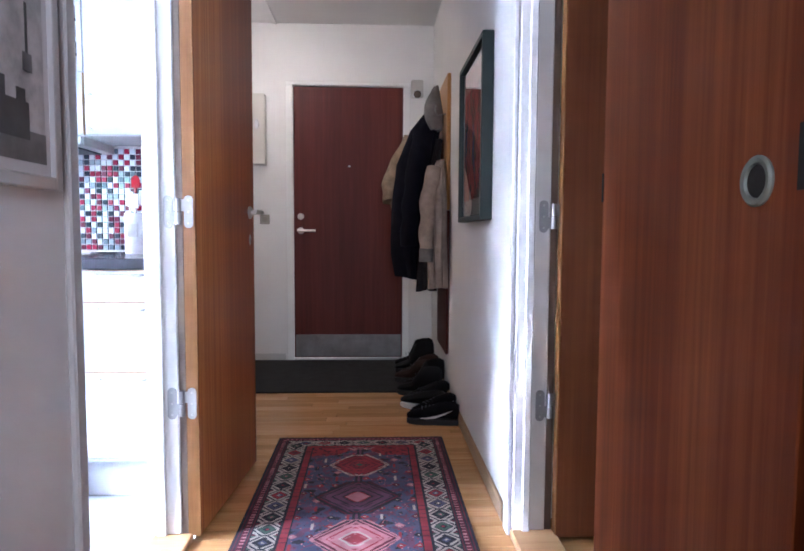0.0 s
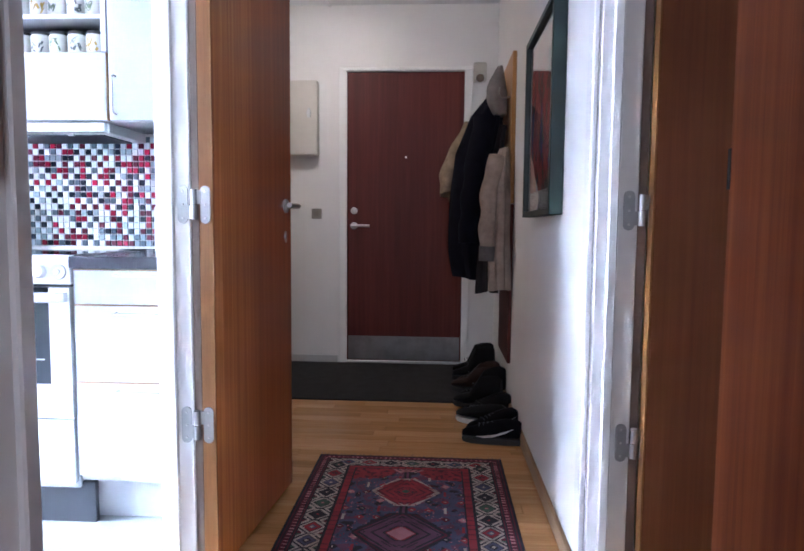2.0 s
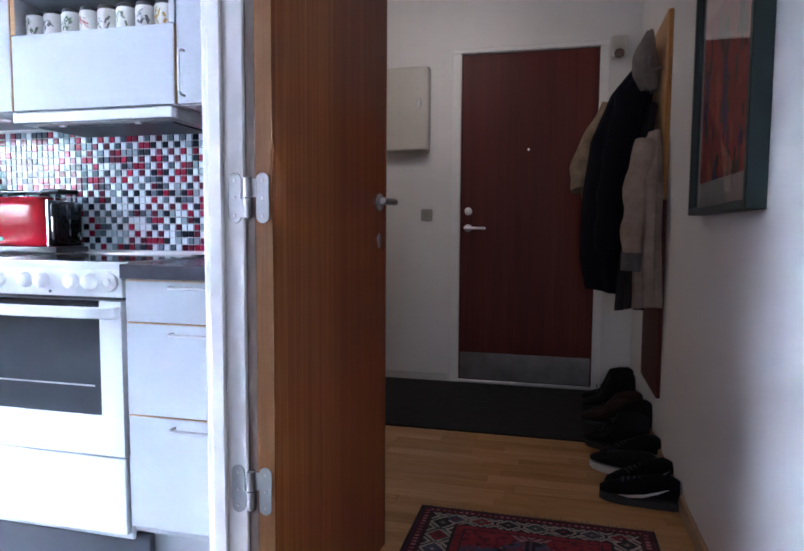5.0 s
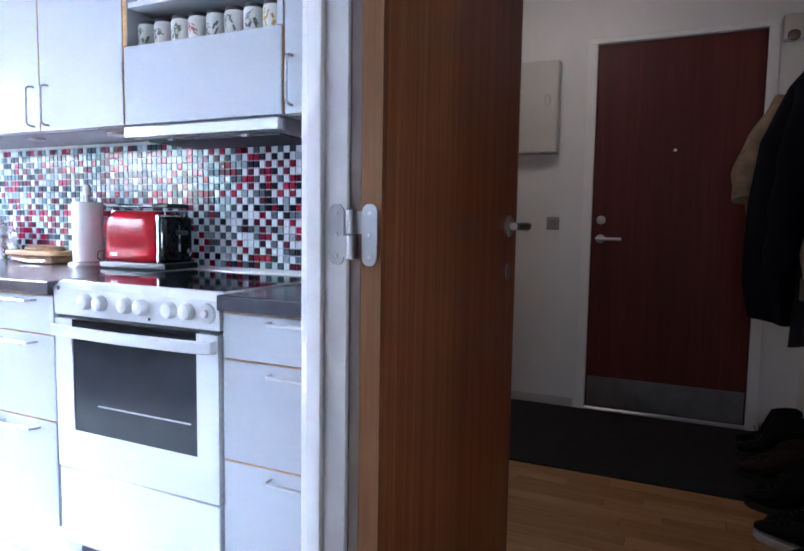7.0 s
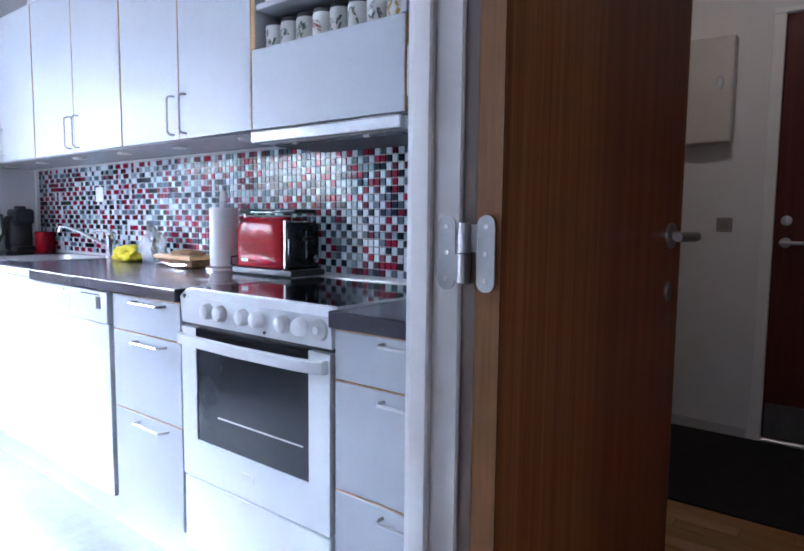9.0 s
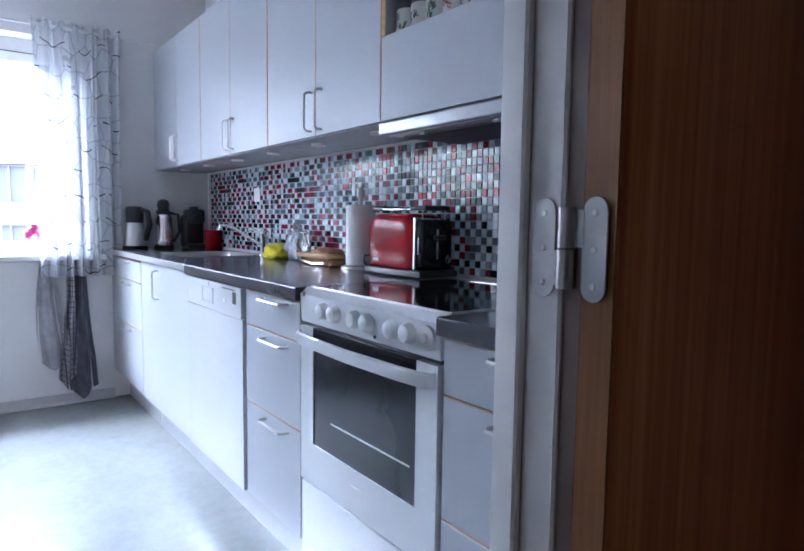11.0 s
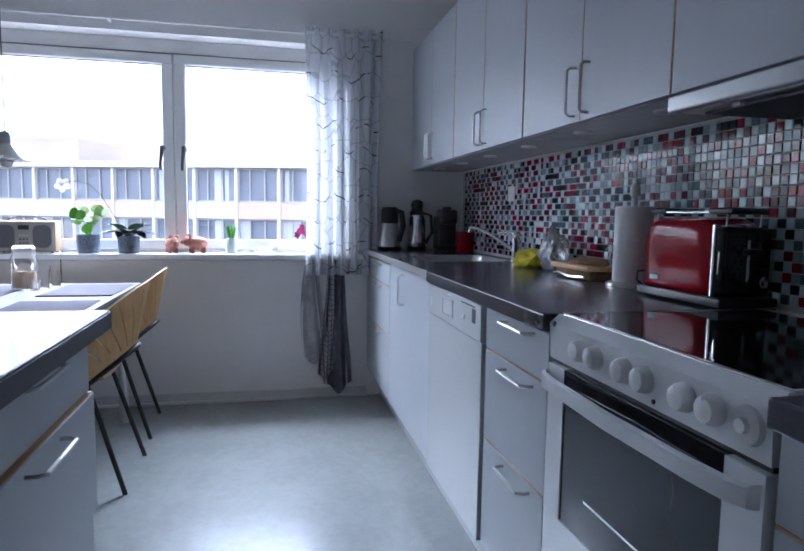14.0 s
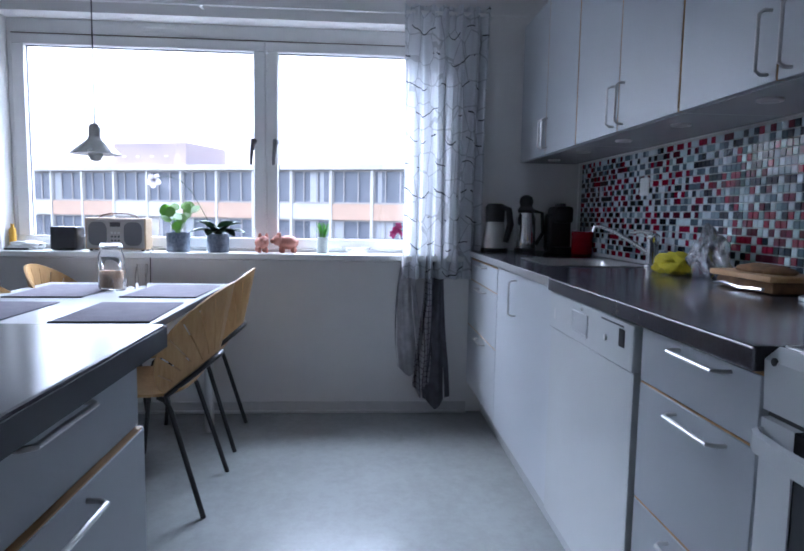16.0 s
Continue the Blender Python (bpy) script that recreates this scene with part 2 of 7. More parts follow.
def lathe(profile, n=24, cx=0.0, cy=0.0, bm=None):
    """A turned solid: (radius, z) from the bottom up."""
    bm = bm or bmesh.new()
    rings = []
    for r, z in profile:
        rings.append([bm.verts.new((cx + r * math.cos(2 * math.pi * i / n), cy + r * math.sin(2 * math.pi * i / n), z)) for i in range(n)] if r > 1e-5 else [bm.verts.new((cx, cy, z))])
    for a, b in zip(rings, rings[1:]):
        for i in range(n):
            j = (i + 1) % n
            if len(a) == 1 and len(b) == 1:
                continue
            if len(a) == 1:
                bm.faces.new((a[0], b[j], b[i]))
            elif len(b) == 1:
                bm.faces.new((a[i], a[j], b[0]))
            else:
                bm.faces.new((a[i], a[j], b[j], b[i]))
    for ring, flip in ((rings[0], True), (rings[-1], False)):
        if len(ring) > 1:
            bm.faces.new(ring[::-1] if flip else ring)
    return bm

def tube(points, r, n=10, bm=None, closed=False):
    """A round bar along a line of points; r is one radius or one for each point."""
    bm = bm or bmesh.new()
    pts = [Vector(p) for p in points]
    rs = r if isinstance(r, (list, tuple)) else [r] * len(pts)
    rings, up = [], None
    for i, p in enumerate(pts):
        a, b = pts[i - 1] if (i or closed) else p, pts[(i + 1) % len(pts)] if (i < len(pts) - 1 or closed) else p
        d = (b - a).normalized()
        if up is None:
            up = Vector((0, 0, 1)) if abs(d.z) < 0.9 else Vector((1, 0, 0))
        side = d.cross(up).normalized()
        up = side.cross(d).normalized()
        rings.append([bm.verts.new(p + rs[i] * (math.cos(2 * math.pi * k / n) * side + math.sin(2 * math.pi * k / n) * up)) for k in range(n)])
    pairs = list(zip(rings, rings[1:])) + ([(rings[-1], rings[0])] if closed else [])
    for a, b in pairs:
        for k in range(n):
            bm.faces.new((a[k], b[k], b[(k + 1) % n], a[(k + 1) % n]))
    if not closed:
        bm.faces.new(rings[0])
        bm.faces.new(rings[-1][::-1])
    return bm

def arc(cx, cz, r, a0, a1, n=6):
    return [(cx + r * math.cos(radians(a0 + (a1 - a0) * i / n)), cz + r * math.sin(radians(a0 + (a1 - a0) * i / n))) for i in range(n + 1)]

def sweep_plate(outline, axis, lo, hi, bevel=0.0, bm=None):
    """A flat outline pushed through from lo to hi along an axis ('x', 'y' or 'z')."""
    bm = bm or bmesh.new()
    put = {"x": lambda a, b, c: (c, a, b), "y": lambda a, b, c: (a, c, b), "z": lambda a, b, c: (a, b, c)}[axis]
    lower = [bm.verts.new(put(a, b, lo)) for a, b in outline]
    upper = [bm.verts.new(put(a, b, hi)) for a, b in outline]
    n = len(outline)
    fs = [bm.faces.new(lower[::-1]), bm.faces.new(upper)]
    for i in range(n):
        fs.append(bm.faces.new((lower[i], lower[(i + 1) % n], upper[(i + 1) % n], upper[i])))
    if bevel:
        es = [e for f in fs[:2] for e in f.edges]
        bmesh.ops.bevel(bm, geom=es, offset=bevel, segments=2, affect="EDGES")
    return bm

def mesh_of(name, bm, materials, smooth=False):
    bmesh.ops.recalc_face_normals(bm, faces=bm.faces)
    me = bpy.data.meshes.new(name)
    bm.to_mesh(me)
    bm.free()
    for m in materials if isinstance(materials, (list, tuple)) else [materials]:
        me.materials.append(m)
    if smooth:
        me.polygons.foreach_set("use_smooth", [True] * len(me.polygons))
        me.set_sharp_from_angle(angle=radians(38))
    return me

def part(name, bm, material, parent=None, label="", smooth=True):
    ob = new(name, mesh_of(name, bm, material, smooth))
    if parent is not None:
        ob.parent = parent
        ob.matrix_parent_inverse = Matrix.Identity(4)
    if label:
        ob["label"] = label
    return ob

def thing(name, label, category, at=(0, 0, 0), group="", kind="", turn=0.0):
    ob = tagged(new(name), label, category, group, kind)
    ob.empty_display_size = 0.05
    ob.matrix_basis = pose(*at, 0, 0, turn)
    return ob

def structure(name, bm, material, label, category, smooth=False):
    return tagged(part(name, bm, material, smooth=smooth), label, category, kind="structure")

# ---- the plan, in metres ----
CEIL = 2.52
HALL_L, HALL_R = -0.31, 0.715          # hall faces of its side walls
KIT_X = -0.43                          # kitchen face of the hall wall
OPEN_A, OPEN_B = 1.80, 2.525           # kitchen doorway along y
BACK_Y = 3.345                         # kitchen wall behind the worktop
WIN_X = -3.86                          # inner face of the window wall
KIT_Y0 = -0.55                         # far side wall of the kitchen
FRONT_Y = 5.29                         # wall of the flat's front door
HEAD = 2.07

# ---- walls ----
structure("wall_hall_left", boxes((KIT_X, HALL_L, -1.5, OPEN_A, 0, CEIL), (KIT_X, HALL_L, OPEN_B, BACK_Y + 0.1, 0, CEIL), (KIT_X, HALL_L, OPEN_A, OPEN_B, HEAD, CEIL)), M_WALL, "white painted plaster wall between hall and kitchen", "wall")
structure("wall_hall_right", boxes((HALL_R, HALL_R + 0.12, 2.52, FRONT_Y, 0, CEIL), (HALL_R, HALL_R + 0.12, 0.0, 2.52, HEAD + 0.03, CEIL), (HALL_R, HALL_R + 0.12, -1.5, 0.0, 0, CEIL)), M_WALL, "white painted plaster wall along the hall", "wall")
structure("wall_front_door", boxes((-1.45, -0.345, FRONT_Y, FRONT_Y + 0.15, 0, CEIL), (0.495, HALL_R + 0.12, FRONT_Y, FRONT_Y + 0.15, 0, CEIL), (-0.345, 0.495, FRONT_Y, FRONT_Y + 0.15, HEAD + 0.01, CEIL)), M_WALL, "white painted wall round the front door", "wall")
structure("wall_kitchen_back", boxes((-4.2, KIT_X, BACK_Y + 0.012, BACK_Y + 0.1, 0, CEIL)), M_WALL, "white wall behind the kitchen units", "wall")
structure("wall_entrance_left", boxes((-1.57, -1.45, BACK_Y + 0.1, FRONT_Y + 0.15, 0, CEIL)), M_WALL, "white wall beside the entrance", "wall")
structure("wall_hall_end", boxes((KIT_X, HALL_R + 0.12, -1.62, -1.5, 0, CEIL)), M_WALL, "white wall closing the hall", "wall")
structure("wall_kitchen_side", boxes((-4.2, KIT_X, KIT_Y0 - 0.1, KIT_Y0, 0, CEIL)), M_WALL, "white kitchen side wall", "wall")
WY0, WY1, WZ0, WZ1 = 0.38, 2.60, 0.845, 2.035
structure("wall_window", boxes((WIN_X - 0.3, WIN_X, KIT_Y0, WY0, 0, CEIL), (WIN_X - 0.3, WIN_X, WY1, BACK_Y + 0.012, 0, CEIL), (WIN_X - 0.3, WIN_X, WY0, WY1, 0, WZ0 - 0.03), (WIN_X - 0.3, WIN_X, WY0, WY1, WZ1, CEIL)), M_WALL, "white wall under and round the kitchen window", "wall")
structure("wall_right_room", boxes((HALL_R + 0.12, 2.6, 2.62, 2.72, 0, CEIL), (2.6, 2.7, -1.5, 2.72, 0, CEIL), (HALL_R + 0.12, 2.6, -1.6, -1.5, 0, CEIL)), M_WALL, "white walls of the side room", "wall")
structure("ceiling_hall", boxes((KIT_X, HALL_R + 0.12, -1.5, FRONT_Y, CEIL, CEIL + 0.1), (-1.57, KIT_X, BACK_Y + 0.1, FRONT_Y, CEIL, CEIL + 0.1), (HALL_R + 0.12, 2.7, -1.5, 2.72, CEIL, CEIL + 0.1)), M_CEIL, "white painted hall ceiling", "ceiling")
structure("ceiling_kitchen", boxes((-4.2, KIT_X, KIT_Y0, BACK_Y + 0.1, CEIL, CEIL + 0.1)), M_CEIL, "white painted kitchen ceiling", "ceiling")
structure("ceiling_trim", boxes((-0.47, -0.45, BACK_Y + 0.1, FRONT_Y, CEIL - 0.012, CEIL)), M_TRIM, "thin white strip along the hall ceiling", "trim")

# ---- floors ----
floor_hall = structure("floor_hall", boxes((-1.57, HALL_R + 0.12, BACK_Y, FRONT_Y + 0.15, -0.12, -0.014), (HALL_L, HALL_R, -1.5, BACK_Y, -0.12, -0.014)), M_SKIRT, "oak parquet hall floor", "floor")
structure("floor_kitchen", boxes((-4.2, KIT_X, KIT_Y0, BACK_Y + 0.1, -0.12, 0.0)), M_VINYL, "pale grey mottled vinyl kitchen floor", "floor")
structure("floor_right_room", boxes((HALL_R + 0.14, 2.7, -1.5, 2.72, -0.12, -0.002)), M_FLOOR, "oak floor of the side room", "floor")
structure("threshold_kitchen", boxes((KIT_X, HALL_L + 0.005, OPEN_A, OPEN_B, -0.1, 0.018), bevel=0.006), M_BEECH, "pale wooden threshold in the kitchen doorway", "threshold")
structure("threshold_right_room", boxes((HALL_R - 0.005, HALL_R + 0.14, 0.0, 2.52, -0.1, 0.02), bevel=0.006), M_BEECH, "pale wooden threshold of the side room", "threshold")

# ---- skirtings ----
structure("baseboard_hall_right", boxes((HALL_R - 0.014, HALL_R, 2.60, FRONT_Y, 0, 0.06), bevel=0.003), M_SKIRT, "narrow oak skirting along the hall wall", "baseboard")
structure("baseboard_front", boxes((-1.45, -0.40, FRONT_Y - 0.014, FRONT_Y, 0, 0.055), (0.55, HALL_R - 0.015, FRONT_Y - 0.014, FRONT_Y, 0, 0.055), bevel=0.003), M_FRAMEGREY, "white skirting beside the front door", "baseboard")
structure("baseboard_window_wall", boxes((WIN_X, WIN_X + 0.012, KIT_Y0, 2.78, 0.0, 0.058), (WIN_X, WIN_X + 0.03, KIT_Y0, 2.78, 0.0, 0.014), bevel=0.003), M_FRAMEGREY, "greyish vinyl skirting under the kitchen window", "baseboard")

# ---- kitchen doorway: lining and casings ----
JB = OPEN_B
structure("door_frame_kitchen", boxes(
    (KIT_X - 0.004, -0.342, JB - 0.012, JB + 0.001, 0.018, HEAD),
    (KIT_X - 0.004, HALL_L + 0.004, OPEN_A - 0.001, OPEN_A + 0.012, 0.018, HEAD),
    (KIT_X - 0.004, HALL_L + 0.004, OPEN_A + 0.012, JB - 0.012, HEAD - 0.012, HEAD + 0.001),
    bevel=0.003), M_TRIM, "white painted door lining", "door frame")
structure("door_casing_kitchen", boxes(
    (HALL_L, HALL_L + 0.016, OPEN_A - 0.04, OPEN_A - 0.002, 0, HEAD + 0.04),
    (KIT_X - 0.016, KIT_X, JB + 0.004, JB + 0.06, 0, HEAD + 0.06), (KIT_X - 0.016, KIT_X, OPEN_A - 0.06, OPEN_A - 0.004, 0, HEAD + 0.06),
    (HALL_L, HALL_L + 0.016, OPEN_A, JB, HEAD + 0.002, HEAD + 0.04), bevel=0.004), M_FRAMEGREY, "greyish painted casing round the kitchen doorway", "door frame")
structure("door_stop_kitchen", boxes((-0.415, -0.384, JB - 0.026, JB - 0.0125, 0.018, HEAD - 0.013), (-0.415, -0.384, OPEN_A + 0.0125, OPEN_A + 0.026, 0.018, HEAD - 0.013), bevel=0.003), M_TRIM, "white door stop in the lining", "door frame")

# ---- kitchen units ----
CT = 0.885                  # worktop height
FY = 2.78                   # face of the lower fronts
UY = 3.035                  # face of the wall cupboards
def bow_handle(parent, x, z, y, length, upright=False, out=0.028, sign=-1, name="handle"):
    """A bent steel bar handle that stands out from a front along y."""
    h, r = length / 2, 0.004
    s = sign
    pts = [(-h, 0), (-h, out * 0.6), (-h + 0.008, out), (h - 0.008, out), (h, out * 0.6), (h, 0)]
    p3 = [((x, y + s * d, z + u) if upright else (x + u, y + s * d, z)) for u, d in pts]
    return part(name, tube(p3, r, 8), M_STEEL, parent, "brushed steel bow handle")

def front(parent, name, x0, x1, z0, z1, y, sign=-1, thick=0.018, edge=True):
    """A laminate front with a thin beech edge; sign is the side it faces along y."""
    g = 0.0025
    ya, yb = sorted((y, y - sign * thick))
    ob = part(name, boxes((x0 + g, x1 - g, ya, yb, z0 + g, z1 - g), bevel=0.0015), M_FRONTW, parent)
    if edge:
        yc, yd = sorted((y - sign * 0.002, y - sign * (thick + 0.001)))
        part("edge_strip", boxes((x0 + g, x1 - g, yc, yd, z1 - g - 0.0005, z1 - g + 0.0025)), M_BEECH, ob, "beech edge strip")
    return ob

def drawer_unit(name, label, x0, x1, y_face, depth, splits, sign=-1, handle_len=0.16, group="kitchen units", plinth=M_CARCASS):
    cx = (x0 + x1) / 2
    u = thing(name, label, "drawer unit", (cx, y_face, 0), group)
    back = y_face - sign * depth
    part_local = lambda b: (b[0] - cx, b[1] - cx, b[2] - y_face, b[3] - y_face, b[4], b[5])
    a, b = sorted((y_face - sign * 0.019, back))
    part("carcass", boxes(part_local((x0, x1, a, b, 0.15, CT - 0.041)), bevel=0.001), M_CARCASS, u)
    a, b = sorted((y_face - sign * 0.084, y_face - sign * 0.1))
    part("plinth", boxes(part_local((x0, x1, a, b, 0.0, 0.15))), plinth, u, "white plinth")
    for z0, z1 in zip(splits, splits[1:]):
        d = front(u, "drawer_front", x0 - cx, x1 - cx, z0, z1, 0.0, sign)
        bow_handle(d, 0.02 if 0.4 < x1 - x0 < 0.42 else 0.038, z1 - 0.016 if z1 - z0 < 0.2 else z1 - 0.024, 0.0, min(handle_len, (x1 - x0) * (0.46 if x1 - x0 > 0.42 else 0.41)), sign=sign)
    return u

SPL = [0.17, 0.48, 0.73, CT - 0.042]
drawer_unit("drawer_unit", "white laminate drawer unit beside the stove, steel handles", -0.838, -0.432, FY, 0.55, SPL)
drawer_unit("drawer_unit", "white laminate drawer unit between dishwasher and stove", -1.822, -1.438, FY, 0.55, SPL)
drawer_unit("drawer_unit", "white laminate drawer unit in the window corner", -3.855, -3.172, FY, 0.55, [0.17, 0.49, 0.735, CT - 0.042])

def door_unit(name, label, x0, x1, z0, z1, doors, y_face, depth, low, category="cupboard"):
    """A cupboard with hinged doors: (x from, x to, handle x, handle z)."""
    cx = (x0 + x1) / 2
    u = thing(name, label, category, (cx, y_face, z0), "kitchen units")
    part("carcass", boxes((x0 - cx, x1 - cx, 0.019, depth, 0, z1 - z0), bevel=0.001), M_CARCASS, u)
    if low:
        part("plinth", boxes((x0 - cx, x1 - cx, 0.084, 0.1, -z0, 0)), M_CARCASS, u, "white plinth")
    for a, b, hx, hz in doors:
        d = front(u, "cupboard_door", a - cx, b - cx, 0, z1 - z0, 0.0, -1, edge=False)
        part("edge_strip", boxes((b - cx - 0.003, b - cx - 0.0006, 0.001, 0.0185, 0.003, z1 - z0 - 0.003)), M_BEECH, d, "beech edge strip")
        bow_handle(d, hx - cx, hz - z0, 0.0, 0.13, upright=True)
    return u

door_unit("sink_cupboard", "white laminate cupboard under the sink with one door", -3.168, -2.412, 0.165, CT - 0.03, [(-3.168, -2.412, -2.855, 0.76)], FY, 0.55, True)
UZ0, UZ1 = 1.347, 2.04
door_unit("wall_cupboard", "white wall cupboard with two doors in the window corner", -3.845, -3.012, UZ0, UZ1, [(-3.845, -3.41, -3.435, 1.445), (-3.41, -3.012, -3.385, 1.445)], UY, 0.3, False, "wall cupboard")
door_unit("wall_cupboard", "white wall cupboard with two doors over the sink", -3.008, -2.222, UZ0, UZ1, [(-3.008, -2.614, -2.642, 1.434), (-2.614, -2.222, -2.572, 1.434)], UY, 0.3, False, "wall cupboard")
door_unit("wall_cupboard", "white wall cupboard with two doors over the worktop", -2.218, -1.44, UZ0, UZ1, [(-2.218, -1.83, -1.86, 1.432), (-1.83, -1.44, -1.787, 1.432)], UY, 0.3, False, "wall cupboard")
door_unit("wall_cupboard", "white single-door wall cupboard beside the hood", -0.842, -0.434, UZ0, UZ1, [(-0.842, -0.434, -0.815, 1.436)], UY, 0.3, False, "wall cupboard")

# open shelf with a flap over the hood
SX0, SX1 = -1.436, -0.846
shelf_unit = thing("open_shelf_unit", "white open shelf unit over a flap-fronted hood housing, jars on it", "shelf unit", (-1.141, UY, UZ0), "kitchen units")
def rel(b, c=(-1.141, UY, UZ0)):
    return (b[0] - c[0], b[1] - c[0], b[2] - c[1], b[3] - c[1], b[4] - c[2], b[5] - c[2])
part("side_panel", boxes(rel((SX0, SX0 + 0.018, UY + 0.001, BACK_Y, UZ0 + 0.24, UZ1))), M_CARCASS, shelf_unit)
part("side_panel", boxes(rel((SX1 - 0.018, SX1, UY + 0.001, BACK_Y, UZ0 + 0.24, UZ1))), M_CARCASS, shelf_unit)
part("edge_strip", boxes(rel((SX0 + 0.0005, SX0 + 0.017, UY - 0.001, UY + 0.001, UZ0 + 0.24, UZ1))), M_BEECH, shelf_unit, "beech edge strip")
part("housing", boxes(rel((SX0, SX1, UY + 0.02, BACK_Y, UZ0, UZ0 + 0.238))), M_CARCASS, shelf_unit)
for sz in (1.585, 1.716, 1.846):
    part("shelf", boxes(rel((SX0 + 0.0185, SX1 - 0.0185, UY + 0.004, BACK_Y - 0.01, sz - 0.016, sz)), bevel=0.001), M_CARCASS, shelf_unit)
part("back_panel", boxes(rel((SX0 + 0.0185, SX1 - 0.0185, BACK_Y - 0.009, BACK_Y, 1.586, UZ1 - 0.019))), M_CARCASS, shelf_unit)
part("top_panel", boxes(rel((SX0 + 0.0185, SX1 - 0.0185, UY + 0.004, BACK_Y, UZ1 - 0.018, UZ1))), M_CARCASS, shelf_unit)
flap = part("flap", boxes(rel((SX0 + 0.002, SX1 - 0.002, UY - 0.002, UY + 0.017, UZ0 + 0.002, UZ0 + 0.237)), bevel=0.0015), M_FRONTW, shelf_unit)
part("edge_strip", boxes(rel((SX1 - 0.004, SX1 - 0.0005, UY, UY + 0.018, UZ0 + 0.004, UZ0 + 0.236))), M_BEECH, flap, "beech edge strip")

hood = thing("cooker_hood", "slim slide-out cooker hood with a white front strip", "cooker hood", (-1.141, UY, 1.305))
part("body", boxes((-0.287, 0.287, 0.02, 0.3, 0.004, 0.04), bevel=0.003), M_STEEL, hood, "steel hood underside")
part("front_strip", boxes((-0.289, 0.289, -0.012, 0.012, 0.004, 0.036), bevel=0.003), M_ENAMEL, hood, "white pull-out strip")
part("filter", boxes((-0.25, 0.25, 0.05, 0.26, -0.002, 0.003)), M_DARKGREY, hood, "dark grease filter")
for lx in (-0.14, 0.14):
    part("switch", boxes((lx - 0.01, lx + 0.01, 0.03, 0.04, -0.004, 0.003)), M_WHITEPL, hood)

# under-cupboard light strip and puck lights
def puck(x):
    p = thing("puck_light", "small round steel puck light under the wall cupboards", "light", (x, 3.14, UZ0), "puck lights")
    part("housing", lathe([(0.026, -0.007), (0.029, -0.005), (0.029, 0.0)], 20), M_STEEL, p)
    part("lens", lathe([(0.019, -0.0082), (0.019, -0.0071)], 20), M_ZINC, p)
for px in (-3.6, -3.2, -2.8, -2.4, -2.0, -1.6):
    puck(px)

# worktop pieces either side of the stove, and the steel sink top
wt = structure("worktop", boxes((-2.412, -1.436, FY - 0.018, BACK_Y - 0.004, CT - 0.038, CT), bevel=0.004, seg=2), M_WORKTOP, "dark grey laminate worktop left of the stove", "worktop")
wt2 = structure("worktop", boxes((-0.84, KIT_X - 0.002, FY - 0.018, BACK_Y - 0.004, CT - 0.038, CT), bevel=0.004, seg=2), M_WORKTOP, "dark grey laminate worktop right of the stove", "worktop")
wt3 = structure("worktop", boxes((-3.855, -2.416, FY - 0.012, 2.90, CT - 0.03, CT), (-3.855, -2.416, 3.26, BACK_Y - 0.004, CT - 0.03, CT), (-3.855, -3.24, 2.90, 3.26, CT - 0.03, CT), (-2.84, -2.416, 2.90, 3.26, CT - 0.03, CT)), M_WORKTOP, "dark sink top in the window corner", "worktop")
part("front_strip", boxes((-3.855, -2.416, FY - 0.016, FY - 0.012, CT - 0.028, CT - 0.001)), M_STEEL, wt3, "pale steel front edge")
sink = thing("sink", "stainless steel sink bowl set into the worktop", "sink", (-3.04, 3.08, CT))
bm = bmesh.new()
ring = lambda hw, hd, z, r: [(sx * (hw - r) + r * math.cos(radians(a)), sy * (hd - r) + r * math.sin(radians(a)), z) for sx, sy, a0 in ((1, 1, 0), (-1, 1, 90), (-1, -1, 180), (1, -1, 270)) for a in range(a0, a0 + 91, 30)]
levels = [ring(0.215, 0.195, 0.003, 0.05), ring(0.195, 0.175, 0.003, 0.05), ring(0.185, 0.165, -0.012, 0.05), ring(0.175, 0.155, -0.15, 0.06), ring(0.03, 0.03, -0.16, 0.028)]
rows = [[bm.verts.new(p) for p in lv] for lv in levels]
for a, b in zip(rows, rows[1:]):
    for i in range(len(a)):
        j = (i + 1) % len(a)
        bm.faces.new((a[i], b[i], b[j], a[j]))
bm.faces.new(rows[-1])
part("bowl", bm, M_STEEL, sink)

# ---- stove ----
stove = thing("stove", "white free-standing electric stove with ceramic hob and oven", "stove", (-1.138, FY, 0))
HW = 0.293
part("body", boxes((-HW, HW, 0.02, 0.52, 0.12, CT - 0.012), bevel=0.004), M_ENAMEL, stove)
bmh = sweep_plate([(0.0, 0.795), (0.02, 0.795), (0.03, 0.884), (0.018, 0.886), (-0.004, 0.868)], "x", -HW, HW)
part("control_panel", bmh, M_ENAMEL, stove, "white control panel")
part("hob", boxes((-HW + 0.006, HW - 0.006, 0.032, 0.508, CT - 0.012, CT + 0.002), bevel=0.002), M_BLACKGL, stove, "black ceramic hob")
part("hob_rim", boxes((-HW, -HW + 0.006, 0.026, 0.514, CT - 0.012, CT + 0.003), (HW - 0.006, HW, 0.026, 0.514, CT - 0.012, CT + 0.003), (-HW, HW, 0.508, 0.518, CT - 0.012, CT + 0.004), (-HW, HW, 0.026, 0.032, CT - 0.012, CT + 0.002)), M_STEEL, stove, "thin steel rim")
kp = part("vent_gap", boxes((-HW + 0.003, HW - 0.003, 0.006, 0.03, 0.786, 0.797)), M_BLACK, stove, "dark gap under the panel")
